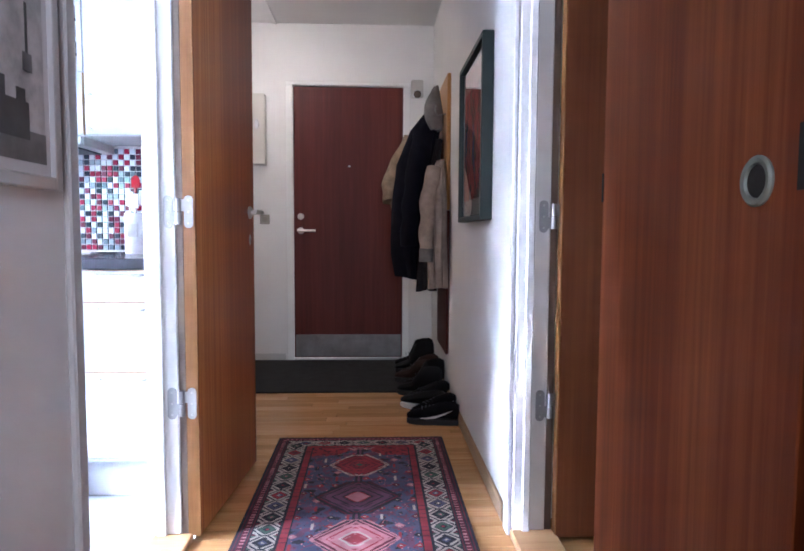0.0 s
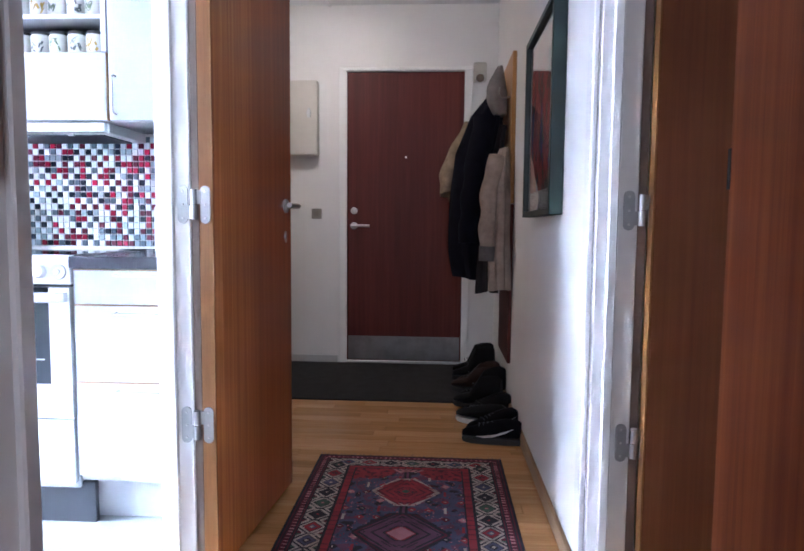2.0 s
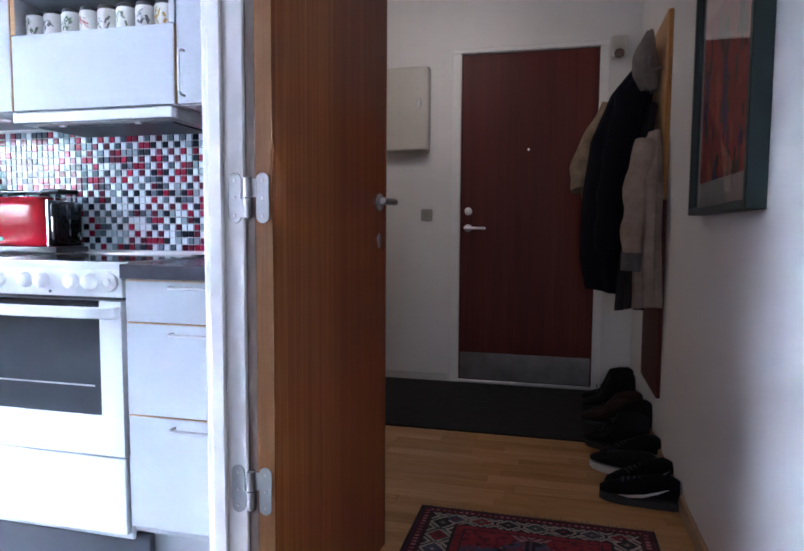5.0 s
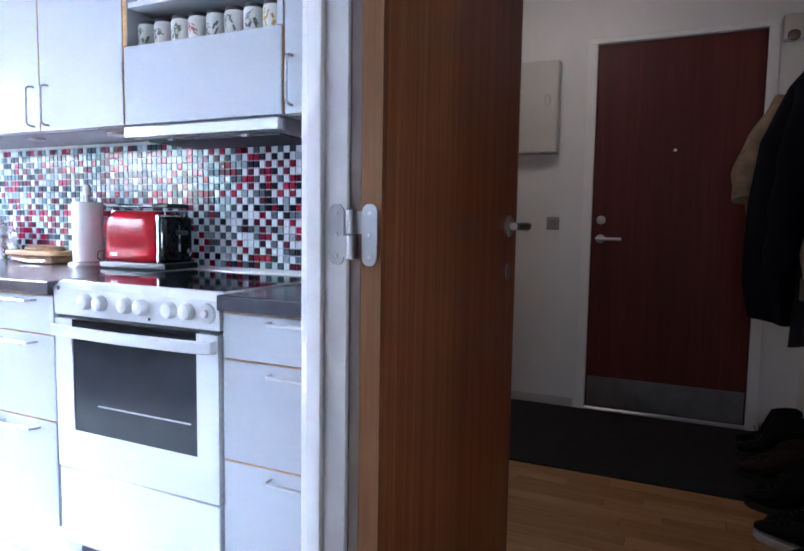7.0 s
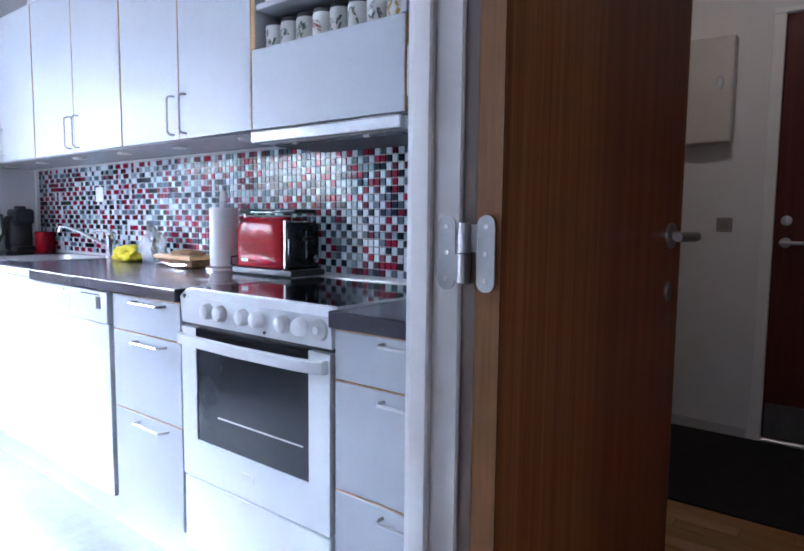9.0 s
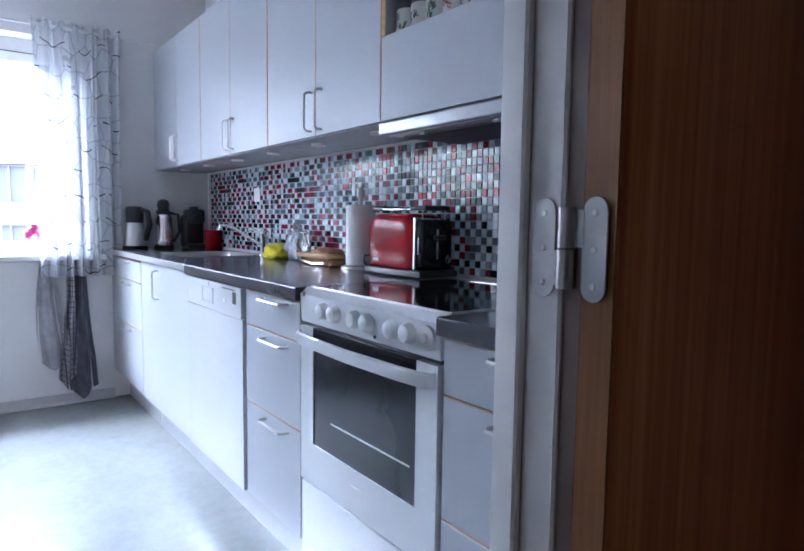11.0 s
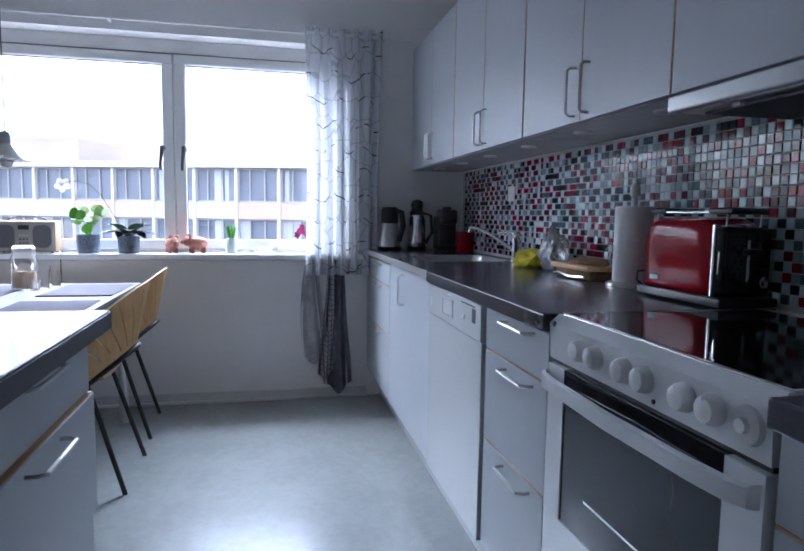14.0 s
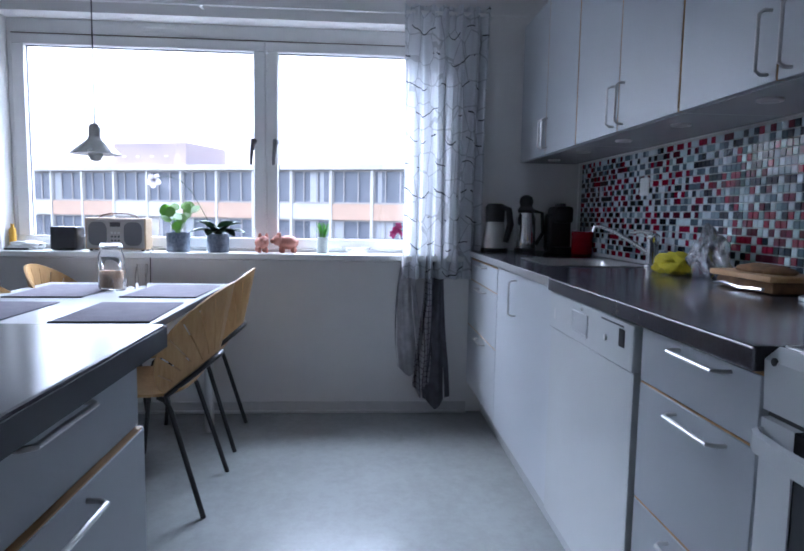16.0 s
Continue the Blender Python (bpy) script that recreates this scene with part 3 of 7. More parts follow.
for kx in (-0.16, -0.104, -0.012, 0.044, 0.14, 0.197):
    k = part("knob", lathe([(0.0, 0), (0.0215, 0.0), (0.022, 0.004), (0.02, 0.014), (0.017, 0.02), (0.009, 0.0235), (0.0, 0.0245)], 22), M_WHITEPL, stove, "white turning knob")
    k.matrix_basis = pose(kx, -0.002, 0.836, 90, 0, 0)
    part("pointer", boxes((-0.0012, 0.0012, 0.004, 0.016, 0.0185, 0.0215)), M_FRAMEGREY, k)
timer = part("timer", lathe([(0.0, 0), (0.026, 0), (0.024, 0.008), (0.0, 0.009)], 24), M_STEEL, stove, "grey timer dial")
timer.matrix_basis = pose(0.258, -0.002, 0.836, 90, 0, 0)
part("dial", lathe([(0.0, 0.008), (0.01, 0.009), (0.009, 0.016), (0.0, 0.017)], 16), M_WHITEPL, timer)
lampdot = part("indicator", lathe([(0, 0), (0.004, 0.0), (0.004, 0.003), (0, 0.004)], 10), M_BLACK, stove)
lampdot.matrix_basis = pose(0.065, 0.0, 0.806, 90, 0, 0)
part("hole", lathe([(0, 0), (0.006, 0.0), (0.006, 0.003), (0, 0.004)], 12), M_BLACK, stove).matrix_basis = pose(-0.272, -0.002, 0.868, 90, 0, 0)
od = part("oven_door", sweep_plate([(-HW + 0.003, 0.362), (HW - 0.003, 0.362), (HW - 0.003, 0.784), (0.222, 0.784), (0.222, 0.472), (-0.222, 0.472), (-0.222, 0.784), (-HW + 0.003, 0.784)], "y", -0.004, 0.018), M_ENAMEL, stove, "white oven door")
part("oven_glass", boxes((-0.222, 0.222, -0.001, 0.016, 0.472, 0.784)), M_OVENGL, od, "dark reflecting oven window")
part("glass_band", boxes((-0.222, 0.222, -0.0035, -0.001, 0.735, 0.784)), M_BLACKGL, od, "black band above the window")
part("oven_rack", boxes((-0.13, 0.2, -0.0018, -0.0011, 0.55, 0.554)), M_STEEL, od, "pale shelf line behind the glass")
hp = [(-0.285, -0.004), (-0.283, -0.014), (-0.262, -0.024), (-0.2, -0.031), (0.0, -0.038), (0.2, -0.031), (0.262, -0.024), (0.283, -0.014), (0.285, -0.004)]
bmx = bmesh.new()
fr = [[bmx.verts.new((x, y + dy, 0.755 + dz)) for dy, dz in ((0, -0.016), (-0.009, -0.013), (-0.009, 0.013), (0, 0.016), (0.006, 0.01), (0.006, -0.01))] for x, y in hp]
for a, b in zip(fr, fr[1:]):
    for i in range(6):
        bmx.faces.new((a[i], b[i], b[(i + 1) % 6], a[(i + 1) % 6]))
bmx.faces.new(fr[0]); bmx.faces.new(fr[-1][::-1])
part("oven_handle", bmx, M_ENAMEL, od, "white bowed oven handle")
part("badge", boxes((-0.028, 0.022, -0.0065, -0.0042, 0.412, 0.432), bevel=0.001), M_STEEL, od, "small steel badge")
part("lower_drawer", boxes((-HW + 0.003, HW - 0.003, -0.002, 0.018, 0.142, 0.356), bevel=0.003), M_ENAMEL, stove, "white storage drawer front")
part("plinth", boxes((-HW + 0.04, HW + 0.045, 0.03, 0.05, 0.0, 0.138), bevel=0.002), M_DARKGREY, stove, "dark grey plinth")

# ---- dishwasher ----
dish = thing("dishwasher", "white built-under dishwasher with a control strip", "dishwasher", (-2.118, FY, 0))
DW = 0.285
part("body", boxes((-DW + 0.006, DW - 0.006, 0.02, 0.55, 0.162, CT - 0.041)), M_DARKGREY, dish, "dark steel tub casing")
part("door", boxes((-DW + 0.002, DW - 0.002, -0.007, 0.019, 0.168, 0.7385), bevel=0.002), M_ENAMEL, dish, "white plain door")
cp = part("control_strip", boxes((-DW + 0.002, DW - 0.002, -0.012, 0.019, 0.74, CT - 0.042), bevel=0.0025), M_ENAMEL, dish, "white control strip")
# no hollow is cut: the recess's shade is the grey of this flat plate
gr = part("grip_recess", boxes((-0.085, 0.02, -0.0128, -0.0118, 0.768, 0.816), bevel=0.0004), plain("shadowed_grip_plastic", (0.46, 0.47, 0.48), 0.5), cp, "flat grey plate coloured as the shaded grip recess")
part("grip_rim", boxes((-0.09, 0.025, -0.0145, -0.0118, 0.816, 0.82), (-0.09, -0.085, -0.0145, -0.0118, 0.766, 0.816), (0.02, 0.025, -0.0145, -0.0118, 0.766, 0.816), (-0.09, 0.025, -0.0145, -0.0118, 0.762, 0.767)), M_ENAMEL, gr)
part("mark", boxes((-0.24, -0.228, -0.0127, -0.0119, 0.77, 0.8)), M_FRAMEGREY, cp, "grey printed bar")
part("display", boxes((0.212, 0.242, -0.013, -0.0118, 0.785, 0.825)), M_BLACK, cp, "black display")
part("text_line", boxes((0.11, 0.235, -0.0127, -0.0119, 0.829, 0.833)), M_BLACK, cp)
part("button", lathe([(0, 0), (0.008, 0), (0.007, 0.004), (0, 0.004)], 12), M_WHITEPL, cp).matrix_basis = pose(0.14, -0.012, 0.79, 90, 0, 0)
part("button", lathe([(0, 0), (0.006, 0), (0.005, 0.004), (0, 0.004)], 12), M_STEEL, cp).matrix_basis = pose(-0.02, -0.012, 0.832, 90, 0, 0)
part("plinth", boxes((-DW - 0.0085, DW + 0.0105, 0.084, 0.1, 0.0, 0.16)), M_CARCASS, dish, "white plinth")

# ---- drawers and worktop opposite ----
isl = drawer_unit("drawer_unit", "white laminate drawer unit under the worktop end, one drawer slightly open", -1.595, -1.08, 1.84, 0.58, [0.17, 0.467, 0.718, CT - 0.045], sign=1)
drawer_unit("drawer_unit", "white laminate drawer unit opposite the stove", -1.08, -0.70, 1.84, 0.58, [0.17, 0.467, 0.718, CT - 0.045], sign=1)
[c for c in isl.children if c.name.startswith("drawer_front")][1].location.y = 0.009
structure("worktop_opposite", boxes((-1.612, -0.69, 1.24, 1.88, CT - 0.043, CT - 0.003), bevel=0.005, seg=2), M_WORKTOP, "dark grey glossy laminate worktop with a free end", "worktop")
part("edge_band", boxes((-1.609, -0.69, 1.8805, 1.883, CT - 0.04, CT - 0.007), (-1.6145, -1.6122, 1.245, 1.8785, CT - 0.04, CT - 0.007)), plain("dark_edge_band", (0.026, 0.026, 0.038), 0.4, vary=0.08), bpy.data.objects["worktop_opposite"], "smooth dark edge band")

# ---- kitchen window ----
M_OLDBRASS = plain("worn_dark_metal", (0.16, 0.155, 0.16), 0.35, 0.6, vary=0.15, scale=30)
FX = -4.0
window = thing("window_1", "white two-sash kitchen window with wide panes", "window", (FX, 0, 0), kind="structure")
MID = 1.69
def wbox(*b):
    return (b[0] - FX, b[1] - FX, *b[2:])
part("window_frame", boxes(wbox(FX - 0.06, FX + 0.01, WY0, WY1, 1.962, WZ1), wbox(FX - 0.06, FX + 0.01, WY0, WY1, WZ0, 0.868), wbox(FX - 0.06, FX + 0.01, WY0, WY0 + 0.02, 0.868, 1.962), wbox(FX - 0.06, FX + 0.01, WY1 - 0.02, WY1, 0.868, 1.962), wbox(FX - 0.06, FX + 0.004, MID - 0.018, MID + 0.018, 0.868, 1.962), bevel=0.003), M_TRIM, window, "white fixed frame")
for a, b, hy in ((WY0 + 0.022, MID - 0.003, MID - 0.062), (MID + 0.003, WY1 - 0.022, MID + 0.055)):
    s = part("sash", boxes(wbox(FX - 0.05, FX + 0.018, a, b, 0.87, 0.926), wbox(FX - 0.05, FX + 0.018, a, b, 1.905, 1.958), wbox(FX - 0.05, FX + 0.018, a, a + 0.06, 0.926, 1.905), wbox(FX - 0.05, FX + 0.018, b - 0.06, b, 0.926, 1.905), bevel=0.004), M_TRIM, window, "white sash")
    pane = part("pane", boxes(wbox(FX - 0.03, FX - 0.024, a + 0.055, b - 0.055, 0.9, 1.91)), M_GLASS, s, "clear glass pane")
    pane.visible_shadow = False
    part("gasket", boxes(wbox(FX - 0.02, FX - 0.014, a + 0.058, b - 0.058, 0.924, 0.929), wbox(FX - 0.02, FX - 0.014, a + 0.058, b - 0.058, 1.9, 1.906), wbox(FX - 0.02, FX - 0.014, a + 0.058, a + 0.063, 0.929, 1.9), wbox(FX - 0.02, FX - 0.014, b - 0.063, b - 0.058, 0.929, 1.9)), M_DARKGREY, s, "dark glazing gasket")
    hh = part("window_handle", tube([(0.018, hy, 1.44), (0.05, hy, 1.44), (0.058, hy - 0.002, 1.41), (0.052, hy - 0.008, 1.375), (0.056, hy - 0.01, 1.345), (0.062, hy - 0.009, 1.315)], [0.016, 0.015, 0.012, 0.009, 0.009, 0.007], 12), M_OLDBRASS, s, "worn metal window handle")
    part("rosette", lathe([(0.0, 0.0), (0.016, 0.0), (0.015, 0.006), (0.0, 0.007)], 16), M_ZINC, hh).matrix_basis = pose(0.018, hy, 1.44, 0, 90, 0)
    part("sash_gap_line", boxes(wbox(FX + 0.010, FX + 0.0185, a, b, 1.9585, 1.9615)), M_GAPSHADE, s, "dark strip coloured as the shaded gap over the sash")
part("window_sill", boxes(wbox(FX + 0.011, WIN_X + 0.06, WY0 - 0.2, WY1 + 0.15, WZ0 - 0.022, WZ0 + 0.008), bevel=0.004), M_TRIM, window, "white painted inner sill")

# ---- doors of the hall ----
def hinge(parent, at, turn, name="hinge"):
    """A lift-off hinge: two round-ended plates and a two-piece knuckle; the plates lie in the local x-z plane."""
    def plate(x0, x1):
        o = []
        r = 0.0135
        for cx, cz, a0 in ((x1 - r, 0.05 - r, 0), (x0 + r, 0.05 - r, 90), (x0 + r, -0.05 + r, 180), (x1 - r, -0.05 + r, 270)):
            o += arc(cx, cz, r, a0, a0 + 90, 4)
        return sweep_plate(o, "y", -0.0025, 0.0)
    h = part(name, tube([(0, -0.006, -0.039), (0, -0.006, -0.001)], 0.0085, 12), M_ZINC, parent, "zinc-plated lift-off hinge")
    h.matrix_basis = pose(*at, 0, 0, turn)
    part("knuckle", tube([(0, -0.006, 0.001), (0, -0.006, 0.04)], 0.0085, 12), M_ZINC, h)
    part("jamb_plate", plate(-0.045, -0.017), M_ZINC, h)
    part("jamb_strap", boxes((-0.018, -0.006, -0.003, -0.0004, -0.037, -0.002)), M_ZINC, h)
    part("leaf_strap", boxes((0.006, 0.018, -0.003, -0.0004, 0.002, 0.038)), M_ZINC, h)
    part("leaf_plate", plate(0.0165, 0.0435), M_ZINC, h)
    for sx in (-0.031, 0.03):
        for sz in (-0.035, 0.0, 0.035):
            s = part("screw", lathe([(0, 0), (0.0035, 0), (0.003, 0.0012), (0, 0.0015)], 10), M_STEEL, h)
            s.matrix_basis = pose(sx, -0.0024, sz, 90, 0, 0)
    return h

def lever(parent, at, turn, reach=0.1, plate=True):
    """A lever handle that stands out along local -y and reaches along local -x."""
    h = part("door_handle", tube([(0, 0, 0), (0, -0.042, 0), (-0.006, -0.05, 0), (-0.02, -0.052, 0), (-reach, -0.05, 0.0)], [0.009, 0.009, 0.0095, 0.0095, 0.0085], 12), M_STEEL, parent, "brushed steel lever handle")
    h.matrix_basis = pose(*at, 0, 0, turn)
    part("rosette", lathe([(0, 0), (0.025, 0), (0.025, 0.005), (0.021, 0.008), (0, 0.008)], 22), M_STEEL, h).matrix_basis = pose(0, 0, 0, 90, 0, 0)
    return h

# kitchen door, folded back into the hall
door_1 = thing("door_1", "teak-veneered kitchen door standing open into the hall", "door", (-0.301, 2.516, 0.012), kind="structure", turn=-5.0)
DLEN = 0.637
part("leaf", boxes((-0.019, 0.019, 0.0035, DLEN, 0, 2.05), bevel=0.002), M_DOOR, door_1)
part("hinge_edge", boxes((-0.0195, 0.0195, 0.0, 0.0035, 0, 2.05)), M_DOOREDGE, door_1, "pale wooden edge")
part("lock_edge", boxes((-0.0195, 0.0195, DLEN, DLEN + 0.003, 0, 2.05)), M_DOOREDGE, door_1, "pale wooden edge")
lever(door_1, (0.019, DLEN - 0.055, 1.045), 90, 0.1)
lever(door_1, (-0.019, DLEN - 0.055, 1.045), -90, -0.1)
esc = part("keyhole_plate", sweep_plate([(0.0085 * math.cos(a), 0.021 * math.sin(a)) for a in [2 * math.pi * i / 16 for i in range(16)]], "x", 0.019, 0.022), M_STEEL, door_1, "oval steel keyhole plate")
esc.matrix_basis = pose(0, DLEN - 0.055, 0.935)
part("keyhole", boxes((0.022, 0.0225, -0.002, 0.002, -0.008, 0.006)), M_BLACK, esc)
part("lock_plate", boxes((-0.009, 0.009, DLEN + 0.003, DLEN + 0.0045, 0.92, 1.08)), M_STEEL, door_1, "steel lock forend")
# strip in the hinge gap, coloured like the shade there
structure("door_gap_strip", boxes((-0.3415, -0.321, 2.518, 2.54, 0.018, 2.06)), M_GAPSHADE, "dark strip coloured as the shaded gap between door and lining", "door frame")
for hz in (1.028, 0.43, 1.83):
    hinge(door_1, (-0.029, -0.0075, hz), 5.0)

# the flat's front door
door_2 = thing("door_2", "dark mahogany front door with steel kick plate", "door", (0.076, FRONT_Y, 0.0), kind="structure")
part("leaf", boxes((-0.411, 0.411, 0.004, 0.06, 0.022, 2.066), bevel=0.002), M_FRONT, door_2)
part("kick_plate", boxes((-0.402, 0.402, 0.001, 0.0039, 0.028, 0.198), bevel=0.0005), M_KICK, door_2, "brushed steel kick plate")
lever(door_2, (-0.36, 0.004, 0.992), 0, -0.115)
cyl = part("lock_cylinder", lathe([(0, 0), (0.024, 0), (0.024, 0.008), (0.018, 0.012), (0, 0.012)], 22), M_STEEL, door_2, "round steel lock")
cyl.matrix_basis = pose(-0.36, 0.004, 1.098, 90, 0, 0)
part("thumb_turn", boxes((-0.004, 0.004, -0.014, 0.014, 0.012, 0.024), bevel=0.002), M_STEEL, cyl)
part("peephole", lathe([(0, 0), (0.009, 0), (0.008, 0.004), (0.005, 0.005), (0, 0.004)], 16), M_CHROME, door_2, "small steel peephole").matrix_basis = pose(0.007, 0.004, 1.476, 90, 0, 0)
part("hinge", tube([(0.416, -0.004, 1.60), (0.416, -0.004, 1.74)], 0.007, 10), M_STEEL, door_2)
structure("door_frame_front", boxes((-0.388, -0.335, FRONT_Y - 0.018, FRONT_Y + 0.1, 0, 2.07), (0.487, 0.538, FRONT_Y - 0.018, FRONT_Y + 0.1, 0, 2.07), (-0.388, 0.538, FRONT_Y - 0.018, FRONT_Y + 0.1, 2.0705, 2.098), bevel=0.003), M_TRIM, "white frame round the front door", "door frame")
structure("door_sill_front", boxes((-0.335, 0.487, FRONT_Y - 0.02, FRONT_Y + 0.1, 0.0, 0.02), bevel=0.004), M_STEEL, "worn metal sill under the front door", "threshold")

# side room: door open into the room, and the wardrobe doors beside it
door_3 = thing("door_3", "brown teak door standing open into the side room", "door", (0.846, 2.462, 0.012), kind="structure")
part("leaf", boxes((0.004, 0.72, 0.0, 0.038, 0, 2.05), bevel=0.002), M_SIDEDOOR, door_3)
part("hinge_edge", boxes((0.0, 0.004, -0.0005, 0.0385, 0, 2.05)), M_DOOREDGE, door_3, "pale wooden edge")
for hz in (1.02, 0.42, 1.82):
    hinge(door_3, (-0.018, 0.03, hz), 0)
structure("door_frame_side_room", boxes((HALL_R + 0.002, HALL_R + 0.106, 2.497, 2.52, 0.02, 2.09), (HALL_R + 0.03, HALL_R + 0.055, 2.485, 2.4965, 0.02, 2.09), bevel=0.003), M_TRIM, "white door lining of the side room", "door frame")
structure("door_casing_side_room", boxes((HALL_R - 0.016, HALL_R, 2.505, 2.565, 0, 2.10), bevel=0.006, seg=3), M_CASING, "white profiled casing of the side room", "door frame")
structure("door_gap_strip_side_room", boxes((HALL_R + 0.1065, HALL_R + 0.129, 2.503, 2.52, 0.02, 2.06)), M_GAPSHADE, "brown strip coloured as the shaded gap beside the side-room door", "door frame")
def wardrobe_door(label, y0, y1, pull_y):
    w = thing("sliding_door", label, "sliding door", (HALL_R - 0.002, (y0 + y1) / 2, 0.021), "sliding doors")
    h = (y1 - y0) / 2
    part("panel", boxes((0.0, 0.03, -h + 0.003, h - 0.003, 0.0, 2.06), bevel=0.002), M_PANEL, w)
    if pull_y is not None:
        ringm = lathe([(0.018, -0.003), (0.029, -0.002), (0.03, 0.003), (0.027, 0.006), (0.021, 0.005), (0.018, -0.002)], 28)
        r = part("finger_pull", ringm, plain("greened_brass", (0.2, 0.22, 0.19), 0.45, 0.6), w, "round metal finger pull")
        r.matrix_basis = pose(0.0, pull_y - (y0 + y1) / 2, 1.02, 0, -90, 0)
        part("hollow", lathe([(0, 0.0005), (0.0195, 0.0005), (0.0195, 0.0015), (0, 0.0015)], 24), M_SLOT, r)
    return w
M_SLOT = plain("matt_black_slot", (0.006, 0.005, 0.005), 0.9, vary=0.1)
wd = wardrobe_door("reddish teak sliding door with a round finger pull", 1.195, 1.775, 1.284)
part("strike_plate", boxes((-0.0015, 0.006, 0.2835, 0.2905, 1.02, 1.075)), M_SLOT, wd, "black strike plate on the edge")
part("lock_slot", boxes((-0.002, 0.0, -0.289, -0.27, 1.005, 1.075)), M_SLOT, wd, "dark slot plate")
wardrobe_door("reddish teak sliding door beside its twin", 0.01, 1.185, None)

# ---- fittings on the hall walls ----
M_BOX = plain("cream_painted_metal", (0.6, 0.57, 0.52), 0.3, vary=0.04)
fb = thing("fuse_box", "cream metal fuse box with an oval knob on the wall", "fuse box", (-0.668, FRONT_Y, 1.476))
part("case", boxes((-0.135, 0.135, -0.085, 0.0, 0, 0.515), bevel=0.006, seg=2), M_BOX, fb)
part("door", boxes((-0.13, 0.13, -0.09, -0.0855, 0.006, 0.509), bevel=0.002), M_BOX, fb)
kn = part("knob", lathe([(0, 0), (0.015, 0), (0.016, 0.01), (0.01, 0.016), (0, 0.017)], 18), M_ENAMEL, fb, "glossy oval knob")
kn.matrix_basis = pose(0.08, -0.09, 0.29, 90, 0, 0) @ Matrix.Diagonal((1, 2.2, 1, 1))
sw = thing("light_switch", "grey square light switch on the wall", "light switch", (-0.552, FRONT_Y, 1.075))
part("plate", boxes((-0.036, 0.036, -0.01, 0, -0.036, 0.036), bevel=0.003), plain("grey_switch_plastic", (0.3, 0.28, 0.25), 0.4), sw)
part("rocker", boxes((-0.018, 0.018, -0.014, -0.0101, -0.018, 0.018), bevel=0.002), plain("grey_switch_rocker", (0.25, 0.23, 0.2), 0.35), sw)
al = thing("wall_sensor", "white wall sensor with a dark round eye", "sensor", (0.59, FRONT_Y, 2.038))
part("housing", boxes((-0.045, 0.045, -0.045, 0, -0.05, 0.078), bevel=0.012, seg=3), plain("aged_white_plastic", (0.5, 0.47, 0.43), 0.4), al)
part("eye", lathe([(0, 0), (0.03, 0), (0.027, 0.014), (0.014, 0.024), (0, 0.026)], 22), plain("brownish_lens", (0.12, 0.09, 0.07), 0.25), al).matrix_basis = pose(0, -0.042, -0.03, 70, 0, 0)
part("lens_rim", lathe([(0.028, 0), (0.034, 0), (0.033, 0.006), (0.028, 0.007)], 22), M_FRAMEGREY, al).matrix_basis = pose(0, -0.043, -0.03, 90, 0, 0)
lampd = thing("ceiling_lamp", "round white glass ceiling lamp", "ceiling lamp", (-0.55, 4.35, CEIL))
part("base", lathe([(0.06, -0.03), (0.15, -0.03), (0.15, 0.0)], 32), M_WHITEPL, lampd)
part("rim", lathe([(0.14, -0.06), (0.155, -0.06), (0.155, -0.03), (0.14, -0.03)], 32), M_STEEL, lampd)

# picture with a green frame on the hall wall
M_GREEN = plain("dark_green_lacquer", (0.006, 0.02, 0.016), 0.5, vary=0.15)
M_MATB = plain("grey_white_mount", (0.5, 0.49, 0.46), 0.8, vary=0.03)
pic = thing("picture", "abstract painting of red, orange and dark streaks in a green frame", "picture", (HALL_R, 3.225, 1.03))
pw, ph, pd = 0.31, 0.705, 0.045
part("frame", boxes((-pd, 0, -pw, -pw + 0.022, 0, ph), (-pd, 0, pw - 0.022, pw, 0, ph), (-pd, 0, -pw + 0.022, pw - 0.022, 0, 0.022), (-pd, 0, -pw + 0.022, pw - 0.022, ph - 0.022, ph), bevel=0.002), M_GREEN, pic, "dark green wooden frame")
part("mount", boxes((-0.022, -0.001, -pw + 0.023, pw - 0.023, 0.023, ph - 0.023)), M_MATB, pic, "pale mount")
PAL = [plain("paint_" + n, c, 0.6, vary=0.2, scale=25) for n, c in (("red", (0.36, 0.04, 0.03)), ("orange", (0.5, 0.12, 0.05)), ("blue", (0.03, 0.04, 0.18)), ("green", (0.06, 0.09, 0.05)), ("dark", (0.03, 0.02, 0.02)), ("pink", (0.5, 0.28, 0.22)))]
bm = bmesh.new()
rng = random.Random(5)
ny, nz = 26, 34
ya, yb, za, zb = -pw + 0.06, pw - 0.06, 0.095, ph - 0.05
gv = [[bm.verts.new((-0.0232, ya + (yb - ya) * i / ny, za + (zb - za) * j / nz)) for j in range(nz + 1)] for i in range(ny + 1)]
for i in range(ny):
    for j in range(nz):
        f = bm.faces.new((gv[i][j], gv[i + 1][j], gv[i + 1][j + 1], gv[i][j + 1]))
        n = noise.noise(Vector((i * 0.28, j * 0.075, 3.1))) + 0.35 * noise.noise(Vector((i * 0.7, j * 0.3, 9.0)))
        if j > nz * 0.84:
            f.material_index = 5
        elif n > 0.32:
            f.material_index = 1
        elif n < -0.34:
            f.material_index = 2 if j < nz * 0.55 else 4
        elif n < -0.16:
            f.material_index = 3 if i % 3 else 4
part("painting", bm, PAL, pic, "abstract streaks of red and orange paint", smooth=False)
